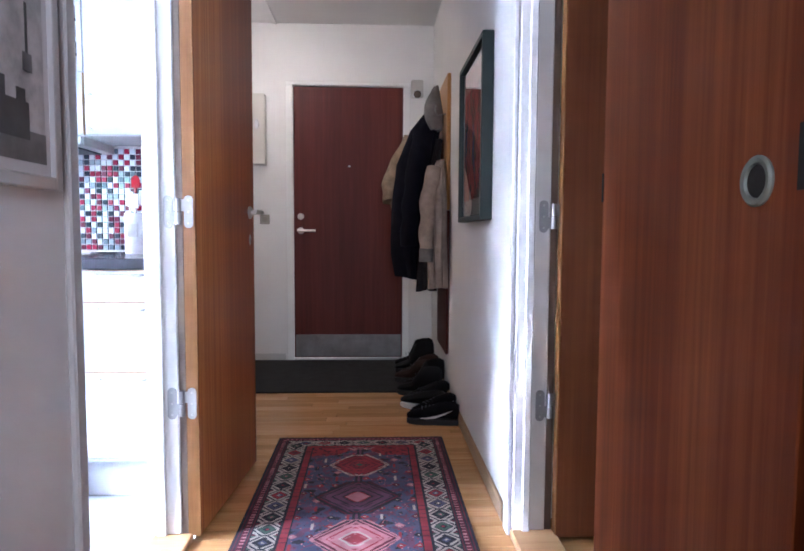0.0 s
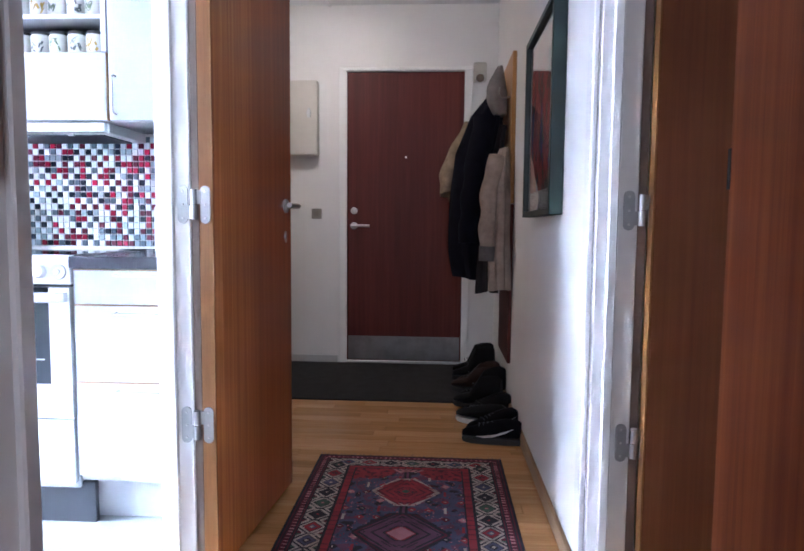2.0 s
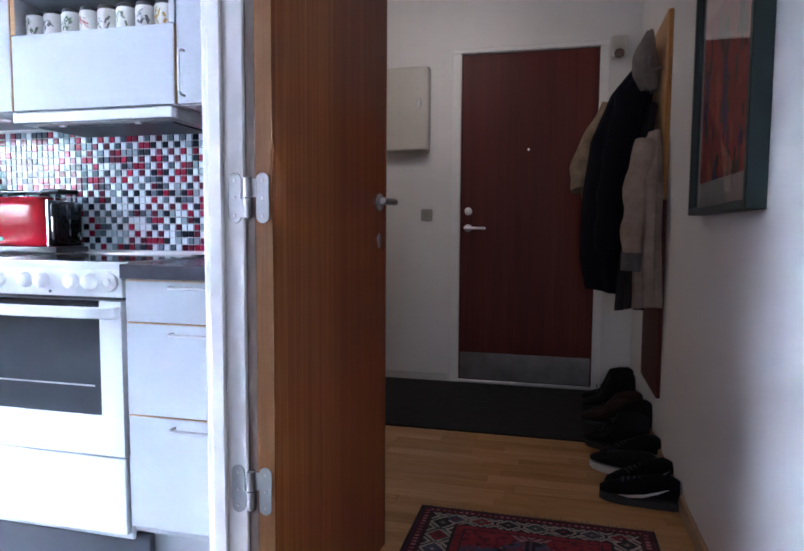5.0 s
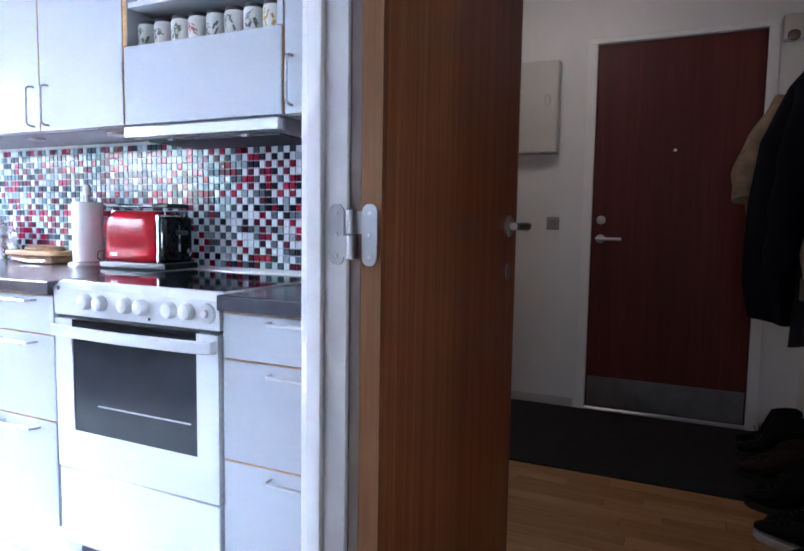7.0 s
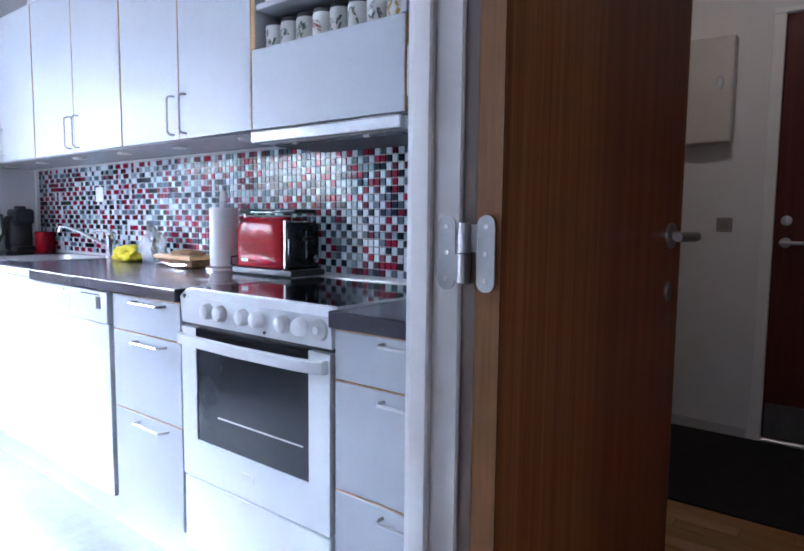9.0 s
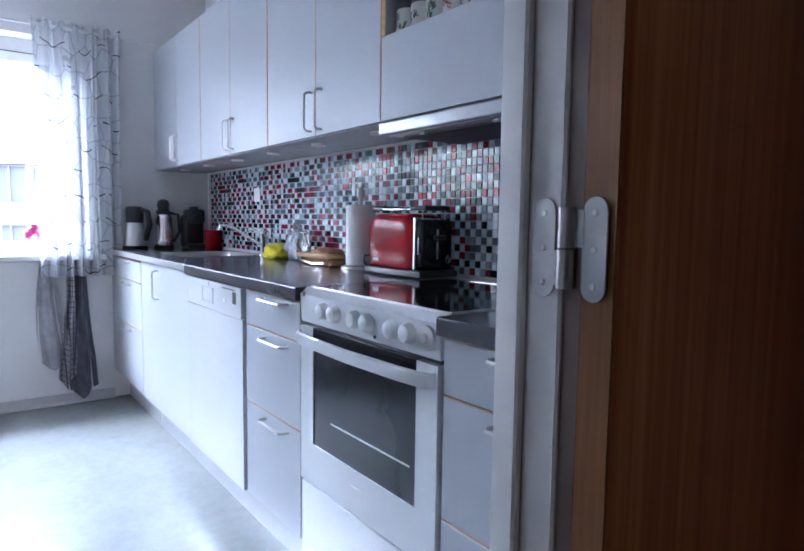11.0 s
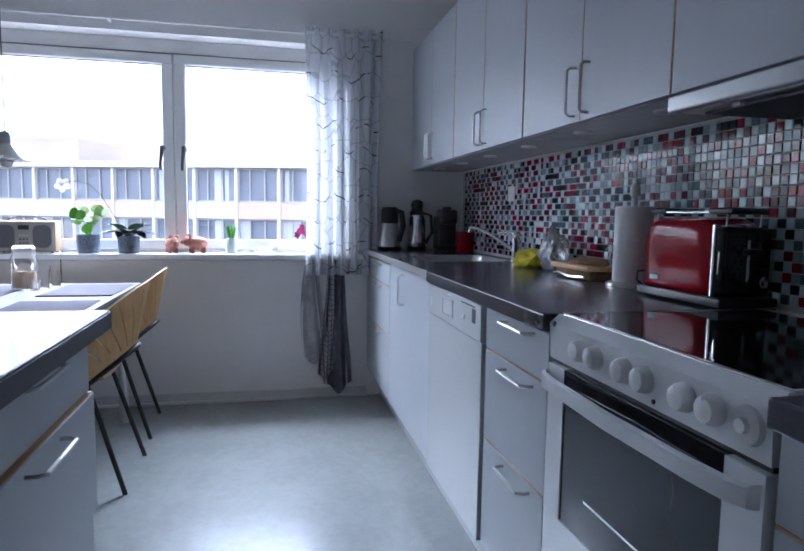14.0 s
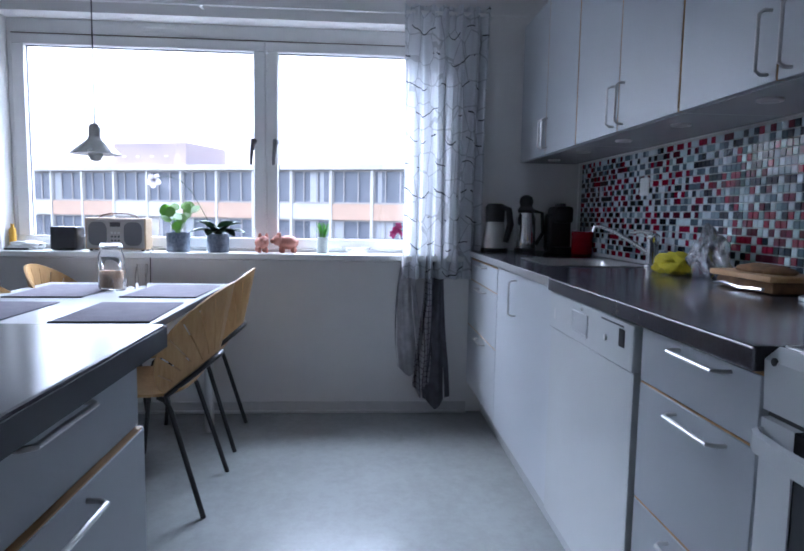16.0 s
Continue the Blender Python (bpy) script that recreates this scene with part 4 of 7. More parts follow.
part("glazing", boxes((-0.031, -0.029, -pw + 0.0225, pw - 0.0225, 0.0225, ph - 0.0225)), M_GLASS, pic, "clear picture glass").visible_shadow = False

# framed photographs beside the kitchen doorway
M_SILVER = plain("pale_silver_frame", (0.6, 0.59, 0.59), 0.35, 0.3, vary=0.04)
ph2 = thing("photo_frame", "pale silver frame with grey photographs on the wall", "photo frame", (HALL_L, 1.45, 1.05))
part("frame", boxes((0, 0.022, -0.28, -0.258, 0, 0.8), (0, 0.022, 0.25, 0.272, 0, 0.8), (0, 0.022, -0.258, 0.25, 0, 0.022), (0, 0.022, -0.258, 0.25, 0.778, 0.8), bevel=0.002), M_SILVER, ph2, "pale silver frame")
part("mount", boxes((0.001, 0.012, -0.258, 0.25, 0.022, 0.778)), plain("white_mount", (0.62, 0.6, 0.6), 0.7, vary=0.02), ph2)
GREYS = [plain("photo_grey", (g, g * 0.97, g * 0.95), 0.45, vary=0.35, scale=16) for g in (0.07, 0.16, 0.33, 0.45)]
def print_piece(y0, y1, z0, z1, m, lift=0.0):
    part("photograph", boxes((0.0122 + lift, 0.0128 + lift, y0 + 0.033, y1 + 0.033, z0 - 0.033, z1 - 0.033)), m, ph2)
print_piece(-0.22, 0.20, 0.075, 0.37, GREYS[3])
print_piece(-0.22, 0.20, 0.075, 0.125, GREYS[1], 0.001)
print_piece(-0.22, -0.02, 0.24, 0.37, GREYS[1], 0.001)
print_piece(-0.22, -0.05, 0.2, 0.235, GREYS[0], 0.001)
print_piece(0.05, 0.15, 0.11, 0.17, GREYS[0], 0.0015)
print_piece(0.06, 0.085, 0.17, 0.2, GREYS[0], 0.0015)
print_piece(0.115, 0.14, 0.17, 0.19, GREYS[0], 0.0015)
print_piece(0.145, 0.152, 0.22, 0.33, GREYS[0], 0.0015)
print_piece(0.135, 0.162, 0.22, 0.25, GREYS[1], 0.002)
print_piece(-0.22, 0.20, 0.395, 0.72, GREYS[3])
print_piece(-0.22, 0.20, 0.395, 0.48, GREYS[1], 0.001)
print_piece(-0.1, 0.16, 0.48, 0.53, GREYS[0], 0.001)
print_piece(-0.02, 0.05, 0.53, 0.58, GREYS[1], 0.0015)

# ---- coat rack with coats ----
M_PINE = wood("golden_pine_board", (0.36, 0.16, 0.045), (0.48, 0.24, 0.075), (0.56, 0.31, 0.11), 0.4, "z", 0.05, 22)
rack = thing("coat_rack", "tall golden wooden wall board with coat hooks", "coat rack", (HALL_R, 4.46, 0.255))
part("board", boxes((-0.022, 0, -0.25, 0.25, 0.86, 1.65), bevel=0.004), M_PINE, rack)
# red-brown lower board; the shadow it lies in is also put into its dark colour
part("lower_board", boxes((-0.018, 0, -0.25, 0.25, 0, 0.857), bevel=0.003), M_FRONT, rack, "red-brown lower board, darkened for the shadow under the coats")
for hy in (-0.17, 0.0, 0.17):
    hk = part("hook", tube([(-0.022, hy, 1.43), (-0.07, hy, 1.42), (-0.085, hy, 1.45), (-0.08, hy, 1.48)], 0.005, 8), M_KICK, rack, "steel coat hook")

def garment(name, label, levels, material, folds=7, depth=0.014, seed=1, top=True):
    """A hanging coat: oval rings (z, cx, cy, rx, ry) from hem to collar, with folds running down."""
    bm, n = bmesh.new(), 40
    rg = random.Random(seed)
    ph_ = [rg.uniform(0, 6.28) for _ in range(4)]
    rows, fine = [], []
    for a, b in zip(levels, levels[1:]):
        for k in range(4):
            fine.append(tuple(p + (q - p) * k / 4 for p, q in zip(a, b)))
    fine.append(levels[-1])
    z_lo, z_hi = fine[0][0], fine[-1][0]
    for z, cx, cy, rx, ry in fine:
        s = 1 - 0.75 * (z - z_lo) / (z_hi - z_lo)
        ring_ = []
        for i in range(n):
            t = 2 * math.pi * i / n
            w = depth * s * (math.sin(folds * t + ph_[0]) + 0.6 * math.sin((folds + 4) * t + ph_[1] + 2.2 * z)) + 0.006 * noise.noise(Vector((3 * math.cos(t) + seed, 3 * math.sin(t), z * 6)))
            ring_.append(bm.verts.new((cx + (rx + w) * math.cos(t), cy + (ry + w) * math.sin(t), z + 0.008 * math.sin(2 * t + ph_[2]) * s)))
        rows.append(ring_)
    for a, b in zip(rows, rows[1:]):
        for i in range(n):
            bm.faces.new((a[i], a[(i + 1) % n], b[(i + 1) % n], b[i]))
    bm.faces.new(rows[0][::-1])
    bm.faces.new(rows[-1])
    th = thing(name, label, "coat", (levels[0][1], levels[0][2], levels[0][0]), "coats on the rack")
    body = part("body", bm, material, th)
    body.matrix_basis = Matrix.Translation((-levels[0][1], -levels[0][2], -levels[0][0]))
    return th

def sleeve(th, pts, radii, material, cuff=None):
    o = th.matrix_basis.translation
    fine, fr = [], []
    for i in range(len(pts) - 1):
        for k in range(5):
            f = k / 5
            p = Vector(pts[i]).lerp(Vector(pts[i + 1]), f)
            p += Vector((0.004 * math.sin(31 * p.z), 0.004 * math.cos(27 * p.z), 0))
            fine.append(p - o)
            fr.append((radii[i] + (radii[i + 1] - radii[i]) * f) * (1 + 0.08 * math.sin(40 * p.z)))
    fine.append(Vector(pts[-1]) - o)
    fr.append(radii[-1])
    s = part("sleeve", tube(fine, fr, 14), material, th)
    if cuff:
        part("cuff", tube([fine[-2], fine[-1] + Vector((0, 0, -0.05))], [fr[-1] * 1.1, fr[-1] * 1.05], 14), cuff, s, "grey knitted cuff")
    return s

M_NAVY = cloth("navy_black_wool", (0.006, 0.006, 0.011))
M_NAVY.node_tree.nodes["Principled BSDF"].inputs["Specular IOR Level"].default_value = 0.15
M_BEIGE = cloth("beige_felt", (0.32, 0.25, 0.2))
M_TAN = cloth("tan_cotton", (0.25, 0.18, 0.115), vary=0.4)
M_GREYK = cloth("grey_knit", (0.12, 0.11, 0.105), scale=350)
M_DARK2 = cloth("black_brown_cloth", (0.02, 0.017, 0.018))
tan = garment("coat", "tan cotton jacket hanging at the back of the rack", [(1.08, 0.5, 4.62, 0.1, 0.06), (1.2, 0.49, 4.62, 0.12, 0.07), (1.45, 0.53, 4.62, 0.11, 0.07), (1.66, 0.6, 4.62, 0.05, 0.05)], M_TAN, seed=3)
sleeve(tan, [(0.52, 4.62, 1.58), (0.43, 4.62, 1.42), (0.375, 4.6, 1.28), (0.375, 4.58, 1.18)], [0.06, 0.062, 0.06, 0.052], M_TAN)
navy = garment("coat", "long navy wool coat hanging on the rack", [(0.70, 0.52, 4.47, 0.105, 0.13), (0.85, 0.505, 4.47, 0.12, 0.14), (1.1, 0.505, 4.47, 0.125, 0.14), (1.4, 0.53, 4.46, 0.12, 0.14), (1.6, 0.58, 4.46, 0.09, 0.12), (1.73, 0.635, 4.46, 0.045, 0.07)], M_NAVY, seed=8)
sleeve(navy, [(0.57, 4.36, 1.58), (0.52, 4.33, 1.35), (0.49, 4.33, 1.1), (0.48, 4.34, 0.9)], [0.065, 0.062, 0.056, 0.05], M_NAVY)
beige = garment("coat", "beige felt jacket with grey cuffs hanging on the rack", [(0.655, 0.645, 4.23, 0.055, 0.1), (0.85, 0.64, 4.24, 0.055, 0.1), (1.1, 0.64, 4.25, 0.055, 0.105), (1.3, 0.645, 4.26, 0.05, 0.1), (1.41, 0.665, 4.28, 0.022, 0.05)], M_BEIGE, folds=5, depth=0.01, seed=12)
sleeve(beige, [(0.62, 4.19, 1.36), (0.585, 4.18, 1.2), (0.575, 4.18, 1.0), (0.575, 4.19, 0.86)], [0.045, 0.048, 0.044, 0.04], M_BEIGE, M_GREYK)
scarf = garment("scarf", "dark woollen scarf hanging under the coats", [(0.63, 0.585, 4.33, 0.05, 0.05), (0.75, 0.59, 4.33, 0.05, 0.05), (1.2, 0.61, 4.35, 0.04, 0.04), (1.55, 0.66, 4.38, 0.02, 0.02)], M_DARK2, seed=21)
scarf["category"] = "scarf"
cap = thing("knitted_cap", "grey knitted cap on the coat hook", "cap", (0.645, 4.36, 1.60), "coats on the rack")
bmc = bmesh.new()
rows = []
for k in range(11):
    v = k / 10
    r = 0.055 * math.sin(math.pi * min(1, 0.18 + 0.8 * v)) + 0.012
    rows.append([bmc.verts.new((r * 0.85 * math.cos(a) - 0.02 * math.sin(v * 3), r * 1.05 * math.sin(a), 0.26 * v + 0.006 * math.sin(5 * a + 9 * v))) for a in [2 * math.pi * i / 24 for i in range(24)]])
for a, b in zip(rows, rows[1:]):
    for i in range(24):
        bmc.faces.new((a[i], a[(i + 1) % 24], b[(i + 1) % 24], b[i]))
bmc.faces.new(rows[0][::-1]); bmc.faces.new(rows[-1])
part("crown", bmc, cloth("grey_melange_knit", (0.2, 0.18, 0.165), scale=300), cap)

# ---- shoes along the wall ----
def shoe(label, at, turn, upper, sole, mark=None, high=0.0, laces=True):
    """A low shoe, toe towards local +x."""
    s = thing("shoe", label, "shoe", at, "shoes by the wall", turn=turn)
    prof = [(-0.135, 0.034, 0.085), (-0.11, 0.04, 0.1), (-0.06, 0.041, 0.098), (-0.01, 0.042, 0.085), (0.04, 0.046, 0.07), (0.08, 0.046, 0.055), (0.115, 0.036, 0.045), (0.135, 0.016, 0.034)]
    bmu, rws = bmesh.new(), []
    for x, w, h in prof:
        hh = h + (high if x < 0.02 else 0)
        rws.append([bmu.verts.new((x, w * math.sin(a) * (1.0 if math.cos(a) < 0.2 else 0.9), 0.024 + (hh - 0.01) * (0.5 - 0.5 * math.cos(min(math.pi, abs(a)))))) for a in [math.pi * (i / 7 - 1) for i in range(15)]])
    for a, b in zip(rws, rws[1:]):
        for i in range(14):
            bmu.faces.new((a[i], b[i], b[i + 1], a[i + 1]))
    bmu.faces.new(rws[0]); bmu.faces.new(rws[-1][::-1])
    part("upper", bmu, upper, s)
    out = []
    for x, w, h in prof:
        out.append((x, w + 0.001))
    out = out + [(x, -w) for x, w in reversed(out)]
    part("sole", sweep_plate(out, "z", 0.0, 0.026, bevel=0.004), sole, s, "rubber sole")
    if laces:
        for k in range(4):
            lx = -0.005 + 0.02 * k
            part("lace", tube([(lx, -0.022, 0.082 - 0.14 * lx + high * 0.2), (lx + 0.004, 0, 0.096 - 0.2 * lx + high * 0.2), (lx, 0.022, 0.082 - 0.14 * lx + high * 0.2)], 0.0028, 6), M_BLACK, s)
    if mark:
        pts = [(0.07, 0.036), (0.03, 0.04), (-0.02, 0.05), (-0.07, 0.068), (-0.10, 0.08), (-0.06, 0.056), (-0.01, 0.036), (0.035, 0.03)]
        for sy in (-1, 1):
            part("side_stripe", sweep_plate(pts, "y", sy * 0.0445, sy * 0.0465), mark, s, "white curved stripe")
    return s
def dull(m):
    m.node_tree.nodes["Principled BSDF"].inputs["Specular IOR Level"].default_value = 0.12
    return m
M_SHOE = dull(cloth("black_suede", (0.0045, 0.0045, 0.006), scale=400))
M_SHOE2 = dull(cloth("black_leather", (0.005, 0.005, 0.0055), rough=0.6, scale=120))
M_SHOE3 = dull(cloth("brown_leather", (0.028, 0.015, 0.011), rough=0.55, scale=120))
M_SOLEW = plain("white_rubber", (0.62, 0.6, 0.56), 0.6, vary=0.1, scale=30)
M_SOLED = plain("dark_rubber", (0.02, 0.02, 0.02), 0.7)
shoe("black sneaker with a white side stripe", (0.575, 3.70, 0.0), 172, M_SHOE, M_SOLED, M_SOLEW)
shoe("black sneaker with a white side stripe", (0.59, 3.825, 0.0), 205, M_SHOE, M_SOLED, M_SOLEW)
shoe("black leather shoe with white sole", (0.545, 3.965, 0.0), 150, M_SHOE2, M_SOLEW)
shoe("black leather shoe with white sole", (0.585, 4.11, 0.0), 204, M_SHOE2, M_SOLEW)
shoe("black leather high boot by the wall", (0.545, 4.25, 0.0), 160, M_SHOE2, M_SOLED, None, 0.07)
shoe("black leather high boot by the wall", (0.585, 4.385, 0.008), 201, M_SHOE2, M_SOLED, None, 0.07)
shoe("dark brown leather shoe by the wall", (0.54, 4.55, 0.008), 163, M_SHOE3, M_SOLED, None, 0.04)
shoe("dark brown leather shoe by the wall", (0.575, 4.68, 0.008), 196, M_SHOE3, M_SOLED, None, 0.04)
shoe("black winter boot on the mat", (0.555, 4.86, 0.008), 186, M_SHOE2, M_SOLED, None, 0.1)
shoe("black winter boot on the mat", (0.56, 4.99, 0.008), 181, M_SHOE2, M_SOLED, None, 0.1)

# ---- mat and rug ----
structure("door_mat", boxes((-1.2, 0.70, 4.31, FRONT_Y - 0.025, -0.004, 0.008), bevel=0.003), cloth("dark_grey_ribbed_mat", (0.02, 0.019, 0.019), scale=500), "dark grey fitted mat before the front door", "mat")
RX0, RX1, RY0, RY1 = -0.175, 0.595, 1.72, 3.46
rug = thing("rug", "hand-knotted red and blue rug with diamond medallions and fringe", "rug", (0.21, 2.59, 0.0))
RPAL = [cloth("wool_" + n, c, scale=500, vary=0.3) for n, c in (("burgundy", (0.085, 0.012, 0.022)), ("red", (0.22, 0.022, 0.03)), ("blue", (0.06, 0.06, 0.105)), ("ivory", (0.36, 0.31, 0.26)), ("black", (0.018, 0.018, 0.024)), ("pink", (0.36, 0.15, 0.16)), ("green", (0.05, 0.085, 0.06)), ("plum", (0.1, 0.04, 0.07)))]
def rug_colour(u, v, L, W, rg):
    """u across and v along, in metres from one corner: stripes, diamond border, field with hooked medallions."""
    e, f = min(u, W - u), min(v, L - v)
    d = min(e, f * 1.25)
    along = v if d == e else u
    if d < 0.008:
        return 4
    if d < 0.05:
        if 0.014 < d < 0.02 or 0.04 < d < 0.044:
            return 4
        return (5 if (along % 0.02) < 0.007 else 0) if 0.022 < d < 0.038 else 0
    if d < 0.054:
        return 4
    if d < 0.136:
        cell = 0.088
        k, a, b = int(along // cell), abs((along % cell) / cell - 0.5) * 2, abs((d - 0.095) / 0.041)
        m = a + b
        if m < 0.16:
            return (3, 1, 5, 3)[k % 4]
        if m < 0.36:
            return (4, 2, 4, 6)[(k + 1) % 4]
        if m < 0.74:
            return (4, 2, 1, 4, 6)[k % 5]
        if m < 0.84:
            return 4
        # hooked filling between the diamonds
        if abs(m - 1.22) < 0.1 or (a > 0.9 and b < 0.22):
            return 4
        return 3 if m < 1.62 else (0, 4, 6)[k % 3]
    if d < 0.142:
        return 4
    if d < 0.168:
        return 1 if (along % 0.031) > 0.004 else 0
    if d < 0.173:
        return 4
    cu, vv = abs(u - W / 2), L - v
    period = 0.313
    k = int((vv - 0.193) // period)
    dv = abs(vv - 0.193 - (k + 0.5) * period)
    wide, tall = ((0.128, 0.118), (0.165, 0.14), (0.15, 0.13))[k % 3]
    m = max(cu / wide + 0.72 * dv / tall, 1.04 * cu / wide, dv / tall)
    hook = ((cu + dv) % 0.022) < 0.011
    if m < 1.0:
        if m < 0.12:
            return (6, 5, 1)[k % 3]
        if m < 0.3:
            return (4, 1, 5)[k % 3] if hook and m > 0.2 else (1, 5, 1)[k % 3]
        if m < 0.36:
            return (0, 4, 3)[k % 3]
        if m < 0.74:
            return (1, 7, 5)[k % 3] if not (hook and 0.5 < m < 0.62) else (0, 4, 1)[k % 3]
        if m < 0.86:
            return (1, 4, 5)[k % 3] if hook else (0, 7, 0)[k % 3]
        return (3, 4, 5)[k % 3] if hook or m > 0.95 else (1, 0, 4)[k % 3]
    if cu < 0.013 and dv > tall:
        return 4 if cu > 0.006 else 7
    if vv < 0.235 and cu > 0.04 + 0.9 * (vv - 0.17):
        return 0 if noise.noise(Vector((u * 55, v * 55, 7))) > 0.15 else 1
    # small scattered motifs on the blue ground
    gu, gv_ = cu % 0.058, vv % 0.066
    pick = (int(cu / 0.058) * 7 + int(vv / 0.066) * 5 + (3 if u > W / 2 else 0)) % 9
    mo = abs(gu - 0.029) + abs(gv_ - 0.033)
    if pick < 5 and mo < 0.017:
        return (3 if mo < 0.005 else (1, 5, 1, 0, 4)[pick])
    if pick in (6, 7) and abs(gu - 0.029) < 0.004 and abs(gv_ - 0.033) < 0.02:
        return (1, 3)[pick - 6]
    n = noise.noise(Vector((u * 26, v * 26, 2)))
    if rg.random() < 0.07:
        return rg.choice((0, 7, 4, 1, 5))
    return 7 if n > 0.16 else (4 if n < -0.42 else 2)
bm = bmesh.new()
NU, NV = 160, 360
W_, L_ = RX1 - RX0, RY1 - RY0
rg = random.Random(11)
gv = [[bm.verts.new((-W_ / 2 + W_ * i / NU, -L_ / 2 + L_ * j / NV, 0.0085 + 0.0012 * noise.noise(Vector((i * 0.12, j * 0.12, 0))))) for j in range(NV + 1)] for i in range(NU + 1)]
for i in range(NU):
    for j in range(NV):
        f = bm.faces.new((gv[i][j], gv[i + 1][j], gv[i + 1][j + 1], gv[i][j + 1]))
        f.material_index = rug_colour((i + 0.5) * W_ / NU, (j + 0.5) * L_ / NV, L_, W_, rg)
part("wool_surface", bm, RPAL, rug, "knotted wool pile with borders and medallions", smooth=False)
part("backing", boxes((-W_ / 2, W_ / 2, -L_ / 2, L_ / 2, 0.0005, 0.0068), bevel=0.001), RPAL[4], rug)
bm = bmesh.new()
for k in range(110):
    for sgn in (-1, 1):
        fx = -W_ / 2 + W_ * (k + 0.5) / 110
        dx, ln = rg.uniform(-0.008, 0.008), rg.uniform(0.02, 0.042)
        tube([(fx, sgn * L_ / 2, 0.005), (fx + dx * 0.5, sgn * (L_ / 2 + ln * 0.5), 0.003), (fx + dx, sgn * (L_ / 2 + ln), 0.0015)], 0.0013, 4, bm)
tagged(part("fringe", bm, cloth("tan_fringe", (0.2, 0.13, 0.08)), rug, "short tan fringe"), kind="stuff")

# ---- things on the worktop ----
toaster = thing("toaster", "glossy red two-slot toaster with black ends", "toaster", (-1.592, 3.252, CT + 0.001))
def rounded(hw, h, r, n=6, base=0.0):
    o = [(-hw, base), (hw, base)]
    o += [(hw - r + r * math.cos(radians(a)), h - r + r * math.sin(radians(a))) for a in range(0, 91, 15)]
    o += [(-hw + r + r * math.cos(radians(a)), h - r + r * math.sin(radians(a))) for a in range(90, 181, 15)]
    return o
bmt, rows_t = bmesh.new(), []
for yt, kt in ((-0.078, 0.0), (-0.0775, 0.35), (-0.076, 0.62), (-0.073, 0.82), (-0.066, 0.94), (-0.055, 1.0), (0.055, 1.0), (0.066, 0.94), (0.072, 0.84), (0.073, 0.0)):
    rows_t.append([bmt.verts.new((a * kt, yt, 0.105 + (b - 0.105) * kt)) for a, b in rounded(0.12, 0.195, 0.055, base=0.022)])
for a, b in zip(rows_t, rows_t[1:]):
    for i in range(len(a)):
        bmt.faces.new((a[i], b[i], b[(i + 1) % len(a)], a[(i + 1) % len(a)]))
bmesh.ops.remove_doubles(bmt, verts=bmt.verts, dist=1e-5)
part("shell", bmt, M_RED, toaster, "glossy red housing")
part("base", boxes((-0.128, 0.15, -0.078, 0.078, 0.004, 0.024), bevel=0.006, seg=2), M_BLACK, toaster, "black base")
end = part("end_cap", boxes((0.112, 0.14, -0.066, 0.066, 0.025, 0.178), bevel=0.014, seg=3), M_BLACKGL, toaster, "glossy black end with controls")
part("trim_band", boxes((0.11, 0.119, -0.0705, 0.0705, 0.025, 0.183), bevel=0.004, seg=2), M_CHROME, end, "chrome trim band")
part("lever_slot", boxes((0.1395, 0.141, -0.004, 0.004, 0.06, 0.15)), M_CHROME, end, "chrome lever track")
part("lever", boxes((0.14, 0.162, -0.018, 0.018, 0.118, 0.132), bevel=0.004, seg=2), M_BLACK, end, "black lever")
kn = part("browning_knob", lathe([(0, 0), (0.014, 0), (0.013, 0.012), (0, 0.013)], 16), M_CHROME, end)
kn.matrix_basis = pose(0.14, 0.035, 0.06, 0, 90, 0)
part("slider", boxes((0.127, 0.131, -0.0675, -0.0655, 0.075, 0.125), bevel=0.0008), M_CHROME, end, "chrome control strip")
for sy in (-0.024, 0.024):
    part("slot", boxes((-0.085, 0.085, sy - 0.013, sy + 0.013, 0.1945, 0.1962)), M_BLACK, toaster, "dark bread slot")
wr = part("bun_rack", tube([(-0.095, -0.045, 0.185), (-0.1, -0.045, 0.21), (0.125, -0.045, 0.21), (0.122, -0.045, 0.17)], 0.003, 8), M_CHROME, toaster, "chrome warming rack")
part("bar", tube([(-0.095, 0.045, 0.185), (-0.1, 0.045, 0.21), (0.125, 0.045, 0.21), (0.122, 0.045, 0.17)], 0.003, 8), M_CHROME, wr)
for ex, hw_ in ((-0.095, 0.03), (0.105, 0.035)):
    part("rest", boxes((ex - hw_, ex + hw_, -0.05, 0.05, 0.205, 0.22), bevel=0.007, seg=3), M_BLACK, wr, "black rest")
part("maker_plate", boxes((-0.08, -0.05, -0.0765, -0.0735, 0.045, 0.056)), M_WHITEPL, toaster, "pale maker's plate")
cab = [(-0.12, 0.03, 0.012), (-0.15, -0.02, 0.004), (-0.165, -0.05, 0.03), (-0.15, -0.06, 0.055), (-0.135, -0.03, 0.06), (-0.13, 0.03, 0.03), (-0.14, 0.08, 0.004)]
part("cable", tube(cab, 0.003, 6), M_BLACK, toaster, "black cable")
toaster.scale = (1.13, 1.0, 1.04)

